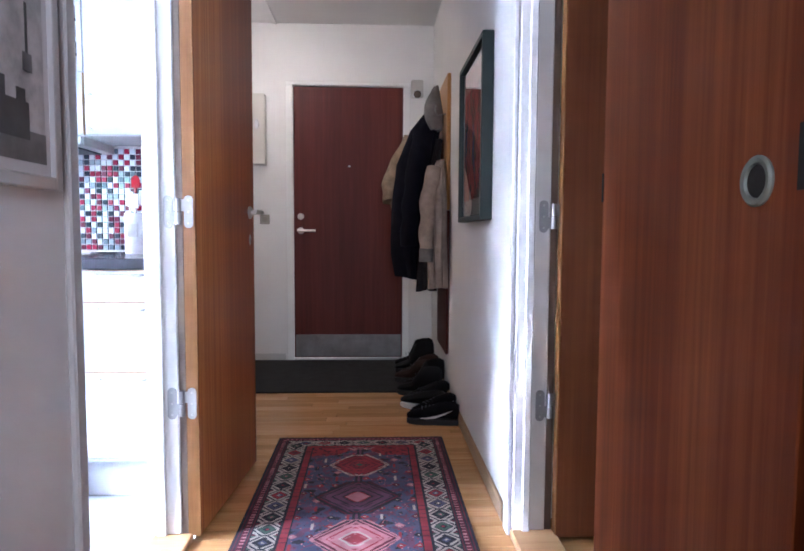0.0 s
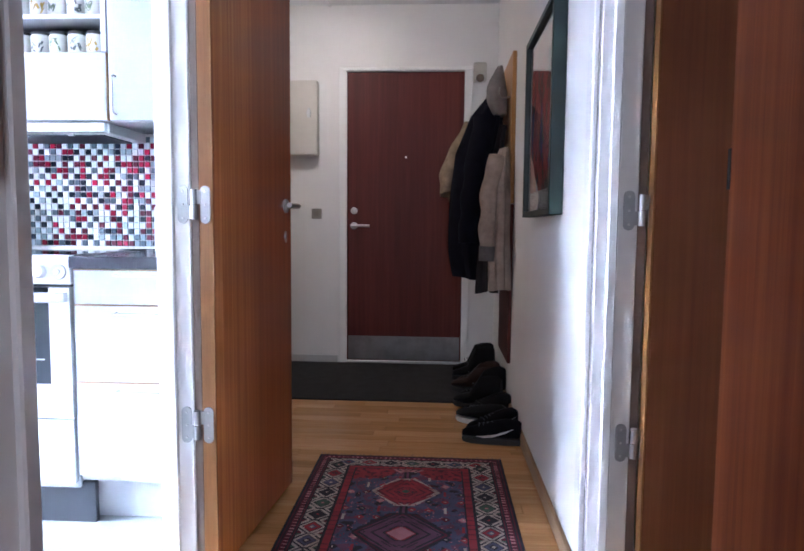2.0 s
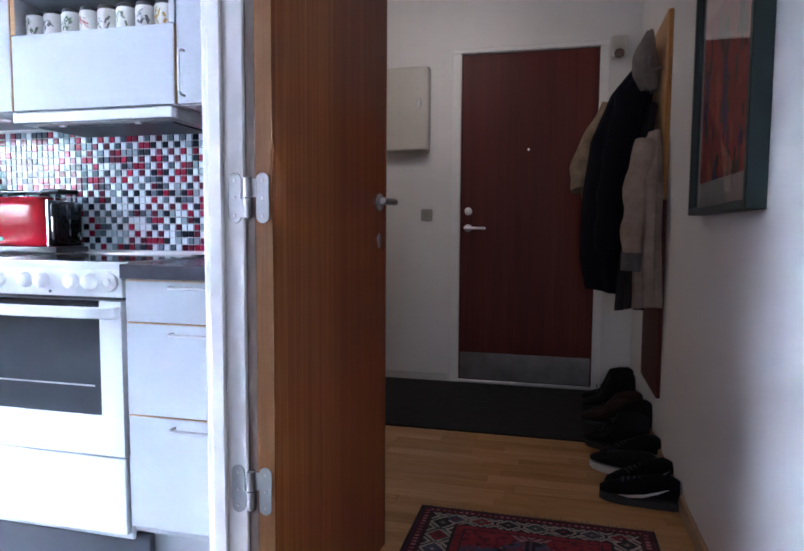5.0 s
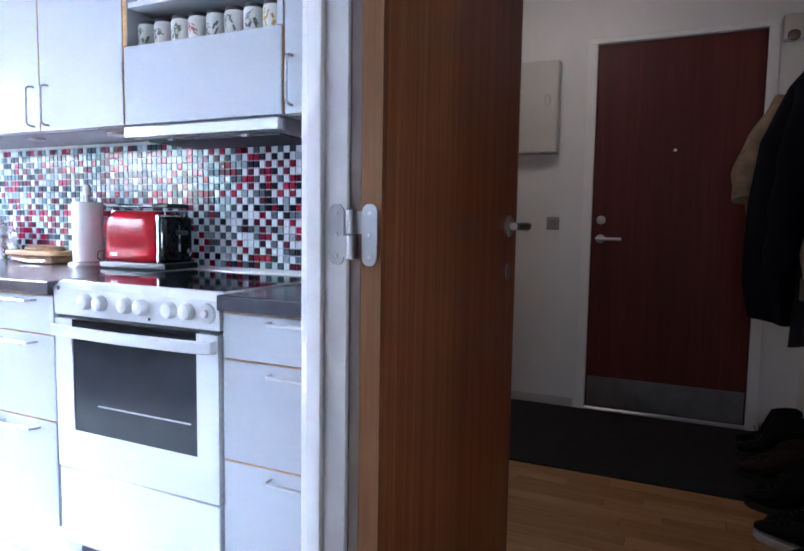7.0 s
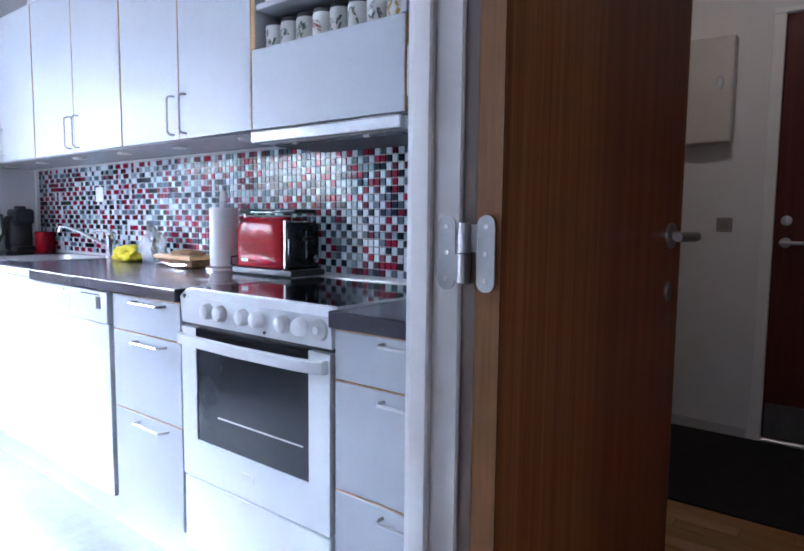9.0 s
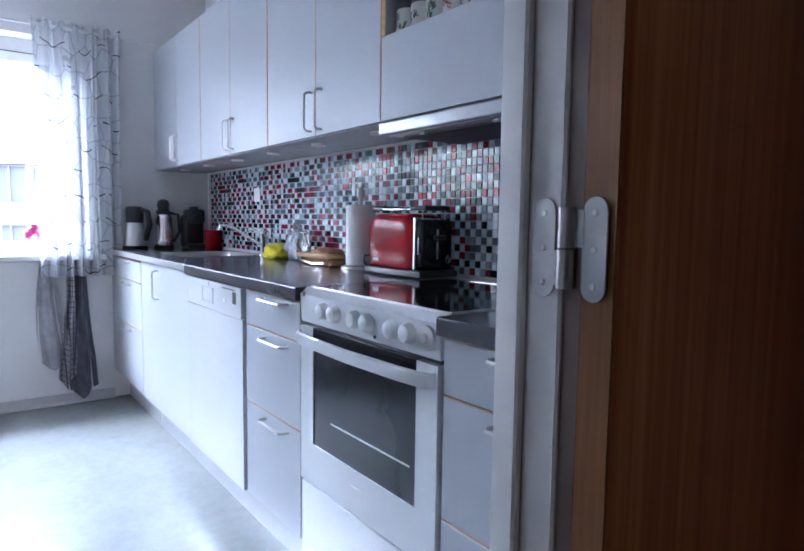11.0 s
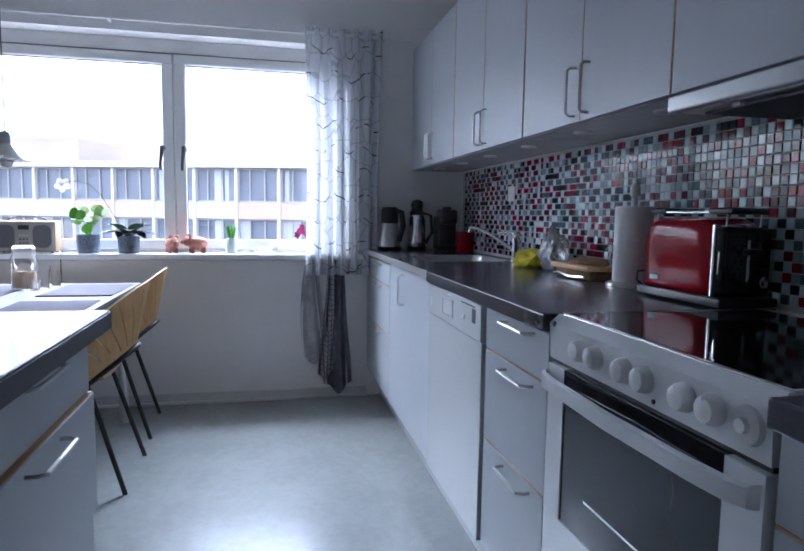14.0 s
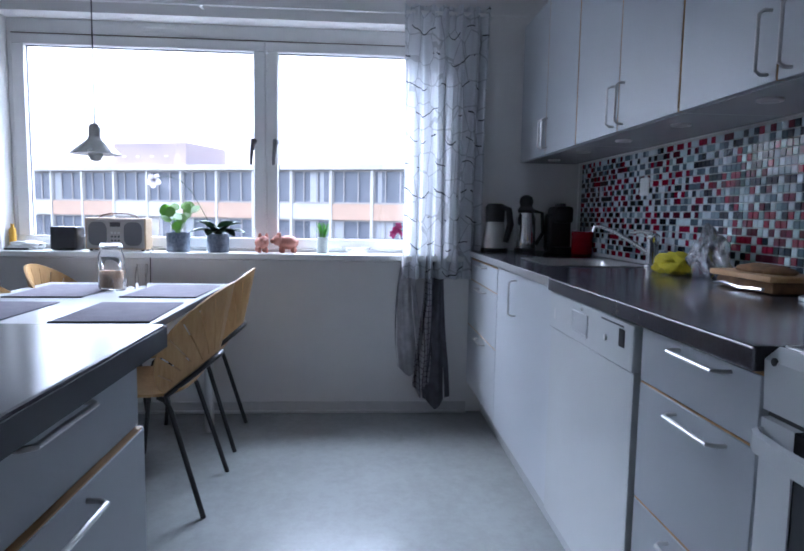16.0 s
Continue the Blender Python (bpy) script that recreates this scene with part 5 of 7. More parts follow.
roll = thing("paper_towel_roll", "white kitchen paper roll on an upright holder", "paper roll", (-1.9, 3.262, CT + 0.001))
part("paper", lathe([(0.02, 0.014), (0.052, 0.014), (0.054, 0.018), (0.054, 0.232), (0.052, 0.236), (0.02, 0.236)], 32), plain("white_tissue", (0.76, 0.76, 0.75), 0.95, vary=0.02, bumps=0.5, grain=300), roll)
part("foot", lathe([(0.0, 0.0), (0.072, 0.0), (0.072, 0.008), (0.06, 0.013), (0.0, 0.013)], 30), M_STEEL, roll, "steel foot")
part("rod", lathe([(0.0, 0.013), (0.008, 0.013), (0.008, 0.262), (0.014, 0.268), (0.015, 0.29), (0.008, 0.302), (0.0, 0.304)], 16), M_FRAMEGREY, roll, "grey holder rod")

M_CRUST = plain("brown_crust", (0.26, 0.14, 0.06), 0.8, vary=0.35, scale=30, bumps=0.6, grain=120)
br = thing("bread_board", "wooden board with a paper-wrapped loaf on it", "bread board", (-2.14, 3.255, CT + 0.001))
part("board", boxes((-0.13, 0.13, -0.075, 0.075, 0.03, 0.046), bevel=0.005, seg=2), M_BEECH, br)
part("rack", boxes((-0.12, 0.12, -0.06, 0.06, 0.0, 0.029), bevel=0.01, seg=2), M_CRUST, br, "brown wicker stand")
part("clip", tube([(0.11, -0.078, 0.012), (0.03, -0.085, 0.008), (-0.05, -0.08, 0.014), (-0.1, -0.075, 0.008)], 0.005, 8), M_CHROME, br, "shiny metal clip")
bml = bmesh.new()
bmesh.ops.create_uvsphere(bml, u_segments=24, v_segments=14, radius=1)
for v in bml.verts:
    k = 1 + 0.08 * noise.noise(v.co * 2.5)
    v.co = Vector((v.co.x * 0.105 * k, v.co.y * 0.05 * k, max(-0.004, v.co.z * 0.018 * k) + 0.05))
part("loaf", bml, M_CRUST, br, "brown loaf")

def crumpled(name, label, category, at, size, material, seed, amp=0.3, bottom=-0.6):
    """A soft crumpled heap that lies flat below."""
    th = thing(name, label, category, at)
    bm = bmesh.new()
    bmesh.ops.create_icosphere(bm, subdivisions=4, radius=1)
    for v in bm.verts:
        n = noise.noise(v.co * 2.1 + Vector((seed, 0, 0))) * amp + noise.noise(v.co * 5.0 + Vector((0, seed, 0))) * amp * 0.45
        c = v.co * (1 + n)
        v.co = Vector((c.x * size[0], c.y * size[1], (max(c.z, bottom) - bottom) * size[2] / (1 - bottom)))
    part("folds", bm, material, th)
    return th
crumpled("cleaning_cloth", "crumpled yellow cleaning cloth by the sink", "cloth", (-2.59, 3.245, CT + 0.001), (0.09, 0.055, 0.068), cloth("yellow_microfibre", (0.55, 0.46, 0.02)), 4.2)
M_BAG = plain("thin_clear_plastic", (0.7, 0.72, 0.75), 0.2, vary=0.05)
M_BAG.node_tree.nodes["Principled BSDF"].inputs["Transmission Weight"].default_value = 0.9
bag = crumpled("plastic_bag", "crumpled translucent plastic bag on the worktop", "plastic bag", (-2.43, 3.275, CT + 0.001), (0.07, 0.045, 0.15), M_BAG, 9.7, 0.42)

faucet = thing("faucet", "chrome kitchen mixer tap with a long swivelling spout", "tap", (-2.85, 3.295, CT + 0.001))
part("column", lathe([(0, 0), (0.027, 0), (0.027, 0.006), (0.021, 0.012), (0.021, 0.085), (0.024, 0.09), (0.024, 0.118), (0.014, 0.126), (0, 0.128)], 22), M_CHROME, faucet)
part("spout", tube([(-0.01, -0.012, 0.05), (-0.04, -0.055, 0.085), (-0.08, -0.115, 0.128), (-0.105, -0.16, 0.146), (-0.118, -0.18, 0.146), (-0.12, -0.185, 0.125)], [0.0085, 0.008, 0.0075, 0.0075, 0.008, 0.008], 12), M_CHROME, faucet, "long chrome spout")
part("lever", tube([(0, 0, 0.122), (-0.03, -0.03, 0.13), (-0.065, -0.06, 0.124)], [0.01, 0.007, 0.006], 10), M_CHROME, faucet, "chrome lever")
strainer = thing("dish_brush", "white dish brush by the sink", "dish brush", (-2.70, 3.305, CT + 0.001))
part("stem", tube([(-0.09, 0.0, 0.012), (0.06, 0.0, 0.016)], 0.006, 8), M_WHITEPL, strainer)
part("bristles", lathe([(0, 0.0), (0.02, 0.0), (0.017, 0.022), (0, 0.024)], 16, 0.075, 0.0), M_FRAMEGREY, strainer)

# coffee things in the corner
kettle = thing("kettle", "steel electric kettle with black lid and handle", "kettle", (-3.73, 2.885, CT + 0.001))
part("base", lathe([(0, 0), (0.068, 0), (0.07, 0.012), (0.066, 0.018), (0, 0.018)], 26), M_BLACK, kettle, "black base")
part("jug", lathe([(0.0, 0.019), (0.06, 0.019), (0.062, 0.03), (0.053, 0.1), (0.046, 0.15), (0.0, 0.151)], 28), M_STEEL, kettle, "brushed steel jug")
part("lid", lathe([(0, 0.151), (0.047, 0.151), (0.048, 0.165), (0.05, 0.225), (0.04, 0.243), (0, 0.246)], 26), M_BLACK, kettle, "black lid")
part("grip", tube([(0.03, 0.03, 0.225), (0.05, 0.058, 0.215), (0.058, 0.066, 0.14), (0.05, 0.045, 0.05)], [0.014, 0.016, 0.018, 0.014], 10), M_BLACK, kettle, "black handle")
thermos = thing("thermos_jug", "black and steel thermos jug with a tall top", "thermos", (-3.73, 3.045, CT + 0.001))
part("body", lathe([(0, 0), (0.05, 0), (0.052, 0.01), (0.05, 0.17), (0.04, 0.2), (0, 0.201)], 28), M_CHROME, thermos, "polished steel body")
part("top", lathe([(0, 0.2), (0.04, 0.2), (0.043, 0.215), (0.03, 0.235), (0.036, 0.255), (0.03, 0.28), (0.012, 0.29), (0, 0.291)], 24), M_BLACK, thermos, "black pouring top")
part("grip", tube([(0.02, 0.035, 0.21), (0.03, 0.075, 0.2), (0.03, 0.082, 0.1), (0.02, 0.05, 0.04)], 0.009, 10), M_BLACK, thermos, "black handle")
part("foot_ring", lathe([(0.05, 0), (0.055, 0), (0.055, 0.02), (0.05, 0.02)], 26), M_BLACK, thermos)
cm = thing("coffee_machine", "black plastic capsule coffee machine", "coffee machine", (-3.72, 3.215, CT + 0.001))
part("body", boxes((-0.07, 0.03, -0.06, 0.06, 0.0, 0.2), bevel=0.025, seg=3), M_BLACK, cm)
part("head", boxes((-0.06, 0.1, -0.045, 0.045, 0.15, 0.235), bevel=0.022, seg=3), M_BLACK, cm)
part("drip_tray", boxes((0.0, 0.11, -0.055, 0.055, 0.0, 0.03), bevel=0.008, seg=2), M_BLACK, cm)
part("brew_lever", boxes((-0.03, 0.06, -0.015, 0.015, 0.234, 0.25), bevel=0.006, seg=2), M_DARKGREY, cm)
tin = thing("red_tin", "small red storage tin in the corner", "tin", (-3.58, 3.29, CT + 0.001))
part("can", lathe([(0, 0), (0.048, 0), (0.05, 0.003), (0.05, 0.095), (0, 0.095)], 26), M_RED, tin)
part("lid", lathe([(0, 0.095), (0.052, 0.095), (0.052, 0.108), (0.048, 0.112), (0, 0.112)], 26), M_RED, tin)

uc_ = thing("utensil_jar", "white jar with cooking utensils and a dark label", "utensil jar", (-0.735, 3.25, CT + 0.001))
part("jar", lathe([(0, 0), (0.046, 0), (0.048, 0.006), (0.048, 0.165), (0.045, 0.17), (0.04, 0.165), (0.04, 0.01), (0, 0.01)], 28), plain("grey_white_glaze", (0.42, 0.42, 0.43), 0.3, vary=0.08, scale=20), uc_)
for k, (ux, uy, h, tx, ty) in enumerate([(0.01, 0.01, 0.27, 0.03, 0.02), (-0.015, 0.0, 0.26, -0.03, 0.01), (0.0, -0.015, 0.25, 0.005, -0.03), (0.015, -0.01, 0.265, 0.035, -0.02)]):
    ut = part("utensil", tube([(ux, uy, 0.012), (tx, ty, h - 0.06)], 0.004, 8), M_STEEL, uc_, "steel utensil")
    part("blade", boxes((tx - 0.016, tx + 0.016, ty - 0.002, ty + 0.002, h - 0.06, h), bevel=0.0015), M_STEEL, ut)
rs = part("utensil", tube([(-0.02, 0.015, 0.012), (-0.012, 0.03, 0.28)], 0.005, 8), M_RED, uc_, "red silicone spatula")
part("blade", sweep_plate([(-0.012 + 0.019 * math.cos(a), 0.302 + 0.03 * math.sin(a)) for a in [2 * math.pi * i / 18 for i in range(18)]], "y", 0.027, 0.033, bevel=0.002), M_RED, rs)
part("picture_label", sweep_plate([(-0.02, 0.07), (0.02, 0.07), (0.02, 0.125), (-0.02, 0.125)], "y", -0.0495, -0.047), GREYS[2], uc_, "grey printed label")
pl = part("cable", tube([(-0.06, -0.06, 0.004), (-0.12, -0.1, 0.003), (-0.17, -0.05, 0.003), (-0.13, 0.0, 0.003), (-0.06, 0.0, 0.003), (-0.05, 0.05, 0.003)], 0.0028, 6), M_BLACK, uc_)
pl.parent = None
pl.name = "power_cable"
pl.matrix_basis = Matrix.Translation((-0.735, 3.25, CT + 0.001))
tagged(pl, "thin black power cable lying on the worktop", "cable")

# spice jars on the open shelves
M_STONE = plain("white_stoneware", (0.62, 0.61, 0.56), 0.3, vary=0.04)
M_DECO = [plain("glaze_" + n, c, 0.35, vary=0.3, scale=60) for n, c in (("sage", (0.12, 0.16, 0.09)), ("grey", (0.12, 0.13, 0.13)), ("rose", (0.32, 0.1, 0.09)), ("ochre", (0.4, 0.26, 0.05)))]
M_CORK = plain("dark_lid", (0.05, 0.045, 0.04), 0.5)
def spice_jar(x, z, deco, seed):
    j = thing("spice_jar", "white stoneware spice jar with a leaf painting and dark lid", "spice jar", (x, 3.088, z + 0.0005), "spice jars", turn=random.Random(seed).uniform(-14, 14))
    part("jar", lathe([(0, 0), (0.029, 0), (0.0315, 0.003), (0.032, 0.066), (0.029, 0.07), (0, 0.07)], 24), M_STONE, j)
    part("lid", lathe([(0, 0.07), (0.0285, 0.07), (0.029, 0.08), (0.024, 0.083), (0, 0.083)], 24), M_CORK, j, "dark lid")
    rj = random.Random(seed)
    bm = bmesh.new()
    for k in range(8):
        a, zz = -math.pi / 2 + rj.uniform(-0.7, 0.7), rj.uniform(0.016, 0.05)
        w, h, tilt = rj.uniform(0.14, 0.36), rj.uniform(0.005, 0.011), rj.uniform(-0.015, 0.015)
        q = [(a - w, zz - tilt), (a, zz - h), (a + w, zz + tilt), (a, zz + h)]
        bm.faces.new([bm.verts.new((0.0326 * math.cos(t), 0.0326 * math.sin(t), z_)) for t, z_ in q])
    part("leaf_painting", bm, deco, j, "painted leaves", smooth=False)
for row, sz in enumerate((1.585, 1.716)):
    for k in range(8):
        spice_jar(-1.384 + 0.0676 * k, sz, M_DECO[(0, 1, 0, 2, 1, 0, 1, 3)[(k + row * 3) % 8]], 40 + 10 * row + k)

outlet = thing("wall_socket", "white square wall socket on the tiles", "socket", (-3.03, BACK_Y - 0.006, 1.194))
part("plate", boxes((-0.036, 0.036, -0.008, 0.0, -0.036, 0.036), bevel=0.003), M_WHITEPL, outlet)
part("socket_face", lathe([(0, 0), (0.02, 0), (0.019, 0.003), (0, 0.0015)], 18), M_WHITEPL, outlet).matrix_basis = pose(0, -0.008, 0, 90, 0, 0)

# black case lying on the opposite worktop
case = thing("black_case", "black ridged plastic case on the worktop", "case", (-1.40, 1.60, CT - 0.003))
part("body", boxes((-0.05, 0.045, -0.12, 0.085, 0.0, 0.045), bevel=0.006, seg=2), M_BLACK, case)
part("ridge", boxes((-0.055, 0.05, -0.12, 0.09, 0.045, 0.062), bevel=0.005, seg=2), M_BLACK, case)

# ---- table, mats, chairs ----
TZ = 0.715
table = thing("dining_table", "white laminate dining table with dark edge and steel legs", "table", (-2.95, 1.135, 0))
TX, TY = 0.70, 0.42
part("tabletop", boxes((-TX, TX, -TY, TY, TZ - 0.026, TZ), bevel=0.004, seg=2), plain("white_table_laminate", (0.66, 0.67, 0.68), 0.18, vary=0.015, scale=5), table)
part("table_edge", boxes((-TX - 0.003, TX + 0.003, TY, TY + 0.003, TZ - 0.025, TZ - 0.003), (-TX - 0.003, TX + 0.003, -TY - 0.003, -TY, TZ - 0.025, TZ - 0.003), (TX, TX + 0.003, -TY, TY, TZ - 0.025, TZ - 0.003), (-TX - 0.003, -TX, -TY, TY, TZ - 0.025, TZ - 0.003)), M_DARKGREY, table, "dark table edge")
for lx in (-TX + 0.08, TX - 0.08):
    for ly in (-TY + 0.08, TY - 0.08):
        part("leg", lathe([(0.022, 0), (0.022, TZ - 0.027)], 16, lx, ly), M_STEEL, table, "steel leg")
part("apron", boxes((-TX + 0.06, TX - 0.06, -TY + 0.1, TY - 0.1, TZ - 0.075, TZ - 0.0265)), M_DARKGREY, table)

M_MAT = cloth("lilac_grey_woven", (0.13, 0.118, 0.14), rough=0.95, scale=420, vary=0.12)
mat_bm = boxes((-0.215, 0.215, -0.15, 0.15, 0.0, 0.004), bevel=0.0015)
mat = thing("placemat", "lilac-grey woven placemat on the table", "placemat", (-2.755, 1.385, TZ + 0.0005), "placemats", turn=1.5)
part("weave", mat_bm, M_MAT, mat)
part("hem", boxes((0.205, 0.2155, -0.151, 0.151, -0.0002, 0.0048)), M_DARK2, mat, "dark hem")
for mx, my, mt in ((-3.33, 1.39, -1.0), (-2.75, 0.93, 0.5), (-3.31, 0.94, 2.0)):
    copy_thing(mat, pose(mx, my, TZ + 0.0005, 0, 0, mt))

jar = thing("storage_jar", "clip-top glass jar half full of oats", "glass jar", (-3.385, 1.105, TZ + 0.005))
part("glass_wall", lathe([(0, 0.0), (0.05, 0.0), (0.054, 0.006), (0.054, 0.14), (0.045, 0.165), (0.044, 0.18), (0.041, 0.18), (0.042, 0.163), (0.05, 0.138), (0.05, 0.008), (0, 0.006)], 28), M_GLASS, jar, "clear glass").visible_shadow = False
bmo = lathe([(0, 0.007), (0.0485, 0.009), (0.049, 0.07), (0.044, 0.082), (0.02, 0.078), (0, 0.086)], 24)
for v in bmo.verts:
    v.co.z += 0.006 * noise.noise(v.co * 45) if v.co.z > 0.06 else 0
part("oats", bmo, plain("rolled_oats", (0.3, 0.2, 0.12), 0.9, vary=0.5, scale=160, bumps=0.8, grain=200), jar, "brown oats")
part("lid", lathe([(0, 0.182), (0.046, 0.182), (0.047, 0.19), (0.04, 0.2), (0, 0.201)], 28), M_GLASS, jar, "glass lid").visible_shadow = False
part("rubber_ring", lathe([(0.044, 0.179), (0.0475, 0.179), (0.0475, 0.184), (0.044, 0.184)], 28), M_WHITEPL, jar, "pale rubber ring")
def tumbler(x, y, h, r):
    t = thing("drinking_glass", "small clear drinking glass on the table", "glass", (x, y, TZ + 0.005), "drinking glasses")
    part("cup", lathe([(0, 0), (r * 0.8, 0), (r * 0.82, 0.004), (r * 0.75, h * 0.4), (r, h), (r - 0.002, h), (r * 0.7, h * 0.4), (r * 0.74, 0.008), (0, 0.007)], 22), M_GLASS, t).visible_shadow = False
tumbler(-3.36, 1.195, 0.095, 0.026)
tumbler(-3.42, 1.225, 0.105, 0.024)
tumbler(-3.31, 1.165, 0.05, 0.032)

M_PLY = wood("honey_beech_plywood", (0.36, 0.2, 0.075), (0.48, 0.29, 0.12), (0.56, 0.36, 0.16), 0.4, "z", 0.08, 26, coat=0.1)
M_TUBE = plain("black_lacquered_tube", (0.012, 0.012, 0.013), 0.35, vary=0.1)
def fan_back():
    """A bent plywood shell with slots that fan out; back towards +y, seat centre at the origin."""
    bm = bmesh.new()
    nv = 12
    cols = [-1.0]
    for s in range(15):
        c = -0.93 + 1.86 * (s + 0.5) / 15
        cols += [c - 0.055, c - 0.006, c + 0.006]
    cols += [0.93, 1.0]
    nt = len(cols) - 1
    def at(th, v):
        xb = 0.195 * th
        zb = 0.552 - 0.108 * (xb / 0.195) ** 2
        ph = radians(114) * th
        xt, zt = 0.228 * math.sin(ph), 0.56 + 0.246 * math.cos(ph)
        x, z = xb + (xt - xb) * v, zb + (zt - zb) * v
        return Vector((x, 0.208 + 0.22 * (z - 0.552) - 3.15 * x * x, z))
    grid = [[bm.verts.new(at(cols[i], j / nv)) for j in range(nv + 1)] for i in range(nt + 1)]
    for i in range(nt):
        slot = i % 3 == 2 and i < nt - 2
        k = abs(cols[i])
        for j in range(nv):
            if slot and (1 if k < 0.6 else 3) <= j < (11 if k < 0.8 else 10):
                continue
            bm.faces.new((grid[i][j], grid[i + 1][j], grid[i + 1][j + 1], grid[i][j + 1]))
    bmesh.ops.recalc_face_normals(bm, faces=bm.faces)
    bmesh.ops.solidify(bm, geom=bm.faces[:], thickness=0.009)
    return bm
chair = thing("dining_chair", "beech plywood chair with a slotted fan back and black tube legs", "chair", (-2.895, 1.47, 0), "chairs round the table")
part("backrest", fan_back(), M_PLY, chair, "fan-shaped slotted plywood back")
bms, rws = bmesh.new(), []
for i in range(13):
    u = -1 + 2 * i / 12
    rws.append([bms.verts.new((0.2 * u * (1 - 0.12 * max(0, (j - 8) / 4)), -0.21 + 0.33 * j / 12, 0.43 + 0.012 * u * u - 0.018 * max(0, (3 - j) / 3) ** 2 + 0.02 * max(0, (j - 9) / 3) ** 2)) for j in range(13)])
for a, b in zip(rws, rws[1:]):
    for j in range(12):
        bms.faces.new((a[j], b[j], b[j + 1], a[j + 1]))
bmesh.ops.recalc_face_normals(bms, faces=bms.faces)
bmesh.ops.solidify(bms, geom=bms.faces[:], thickness=0.01)
part("seat", bms, M_PLY, chair, "curved plywood seat")
for sx in (-1, 1):
    part("leg", tube([(sx * 0.15, 0.03, 0.418), (sx * 0.168, 0.062, 0.41), (sx * 0.174, 0.078, 0.38), (sx * 0.195, 0.19, 0.0)], 0.0095, 10), M_TUBE, chair, "black tube leg")
    part("leg", tube([(sx * 0.15, -0.14, 0.418), (sx * 0.165, -0.155, 0.405), (sx * 0.172, -0.165, 0.37), (sx * 0.19, -0.2, 0.0)], 0.0095, 10), M_TUBE, chair, "black tube leg")
rim_pts = [(0.195 * th, 0.214 - 0.143 * th * th, 0.543 - 0.108 * th * th) for th in [-1 + k / 8 for k in range(17)]]
part("back_rail", tube([(-0.17, 0.07, 0.405)] + rim_pts + [(0.17, 0.07, 0.405)], 0.0095, 10), M_TUBE, chair, "black tube under the back")
part("seat_rail", tube([(-0.16, -0.14, 0.412), (0.16, -0.14, 0.412)], 0.009, 10), M_TUBE, chair)
part("seat_rail", tube([(-0.16, 0.05, 0.412), (0.16, 0.05, 0.412)], 0.009, 10), M_TUBE, chair)
copy_thing(chair, pose(-3.487, 1.448, 0, 0, 0, 3.0))
copy_thing(chair, pose(-3.08, 0.905, 0, 0, 0, 183))
copy_thing(chair, pose(-3.57, 0.915, 0, 0, 0, 178))

# ---- pendant lamp ----
lamp = thing("pendant_lamp", "worn metal bell-shaped pendant lamp on a thin cord", "pendant lamp", (-3.41, 1.042, 1.284))
M_OLDM = plain("aged_grey_metal", (0.55, 0.53, 0.52), 0.25, 0.7, vary=0.2, scale=20)
part("shade", lathe([(0.101, 0.02), (0.104, 0.023), (0.066, 0.056), (0.034, 0.083), (0.029, 0.092), (0.027, 0.096), (0.027, 0.13), (0.021, 0.147), (0.008, 0.155), (0.006, 0.15), (0.019, 0.143), (0.024, 0.128), (0.025, 0.092), (0.031, 0.08), (0.063, 0.053), (0.1, 0.022)], 36), M_OLDM, lamp, "bell-shaped metal shade")
part("bulb", lathe([(0, -0.012), (0.02, -0.006), (0.03, 0.014), (0.025, 0.036), (0.012, 0.06), (0, 0.062)], 20), plain("dull_bulb_glass", (0.3, 0.28, 0.27), 0.2), lamp, "unlit bulb")
part("cord", tube([(0, 0, 0.15), (0.001, 0.001, 0.7), (0, 0, CEIL - 1.284 - 0.03)], 0.0028, 6), M_BLACK, lamp, "thin dark cord")
part("ceiling_rose", lathe([(0.01, CEIL - 1.284 - 0.04), (0.04, CEIL - 1.284 - 0.02), (0.045, CEIL - 1.284)], 20), M_WHITEPL, lamp)

# ---- on the window sill ----
SZ, SXM = WZ0 + 0.0085, -3.90
radio = thing("radio", "wooden table radio with grey front and carrying handle", "radio", (SXM - 0.01, 0.945, SZ))
part("case", boxes((-0.05, 0.05, -0.152, 0.152, 0.008, 0.17), bevel=0.006, seg=2), wood("pale_radio_veneer", (0.34, 0.24, 0.15), (0.45, 0.33, 0.21), (0.53, 0.41, 0.28), 0.4, "y", 0.08, 30), radio, "pale wooden case")
part("face", boxes((0.05, 0.054, -0.144, 0.144, 0.014, 0.164), bevel=0.002), plain("warm_grey_face", (0.36, 0.34, 0.31), 0.45), radio, "grey face")
for sy in (-0.088, 0.088):
    o = []
    for cy, cz, a0 in ((sy + 0.015, 0.115, 0), (sy - 0.015, 0.115, 90), (sy - 0.015, 0.063, 180), (sy + 0.015, 0.063, 270)):
        o += [(cy + 0.03 * math.cos(radians(a)), cz + 0.034 * math.sin(radians(a))) for a in range(a0, a0 + 91, 15)]
    part("speaker_grille", sweep_plate(o, "x", 0.054, 0.0565), plain("grey_speaker_cloth", (0.13, 0.13, 0.135), 0.9, vary=0.2, scale=300, bumps=0.6), radio, "grey speaker cloth")
part("display", boxes((0.054, 0.0563, -0.026, 0.026, 0.125, 0.148)), M_BLACK, radio, "dark display")
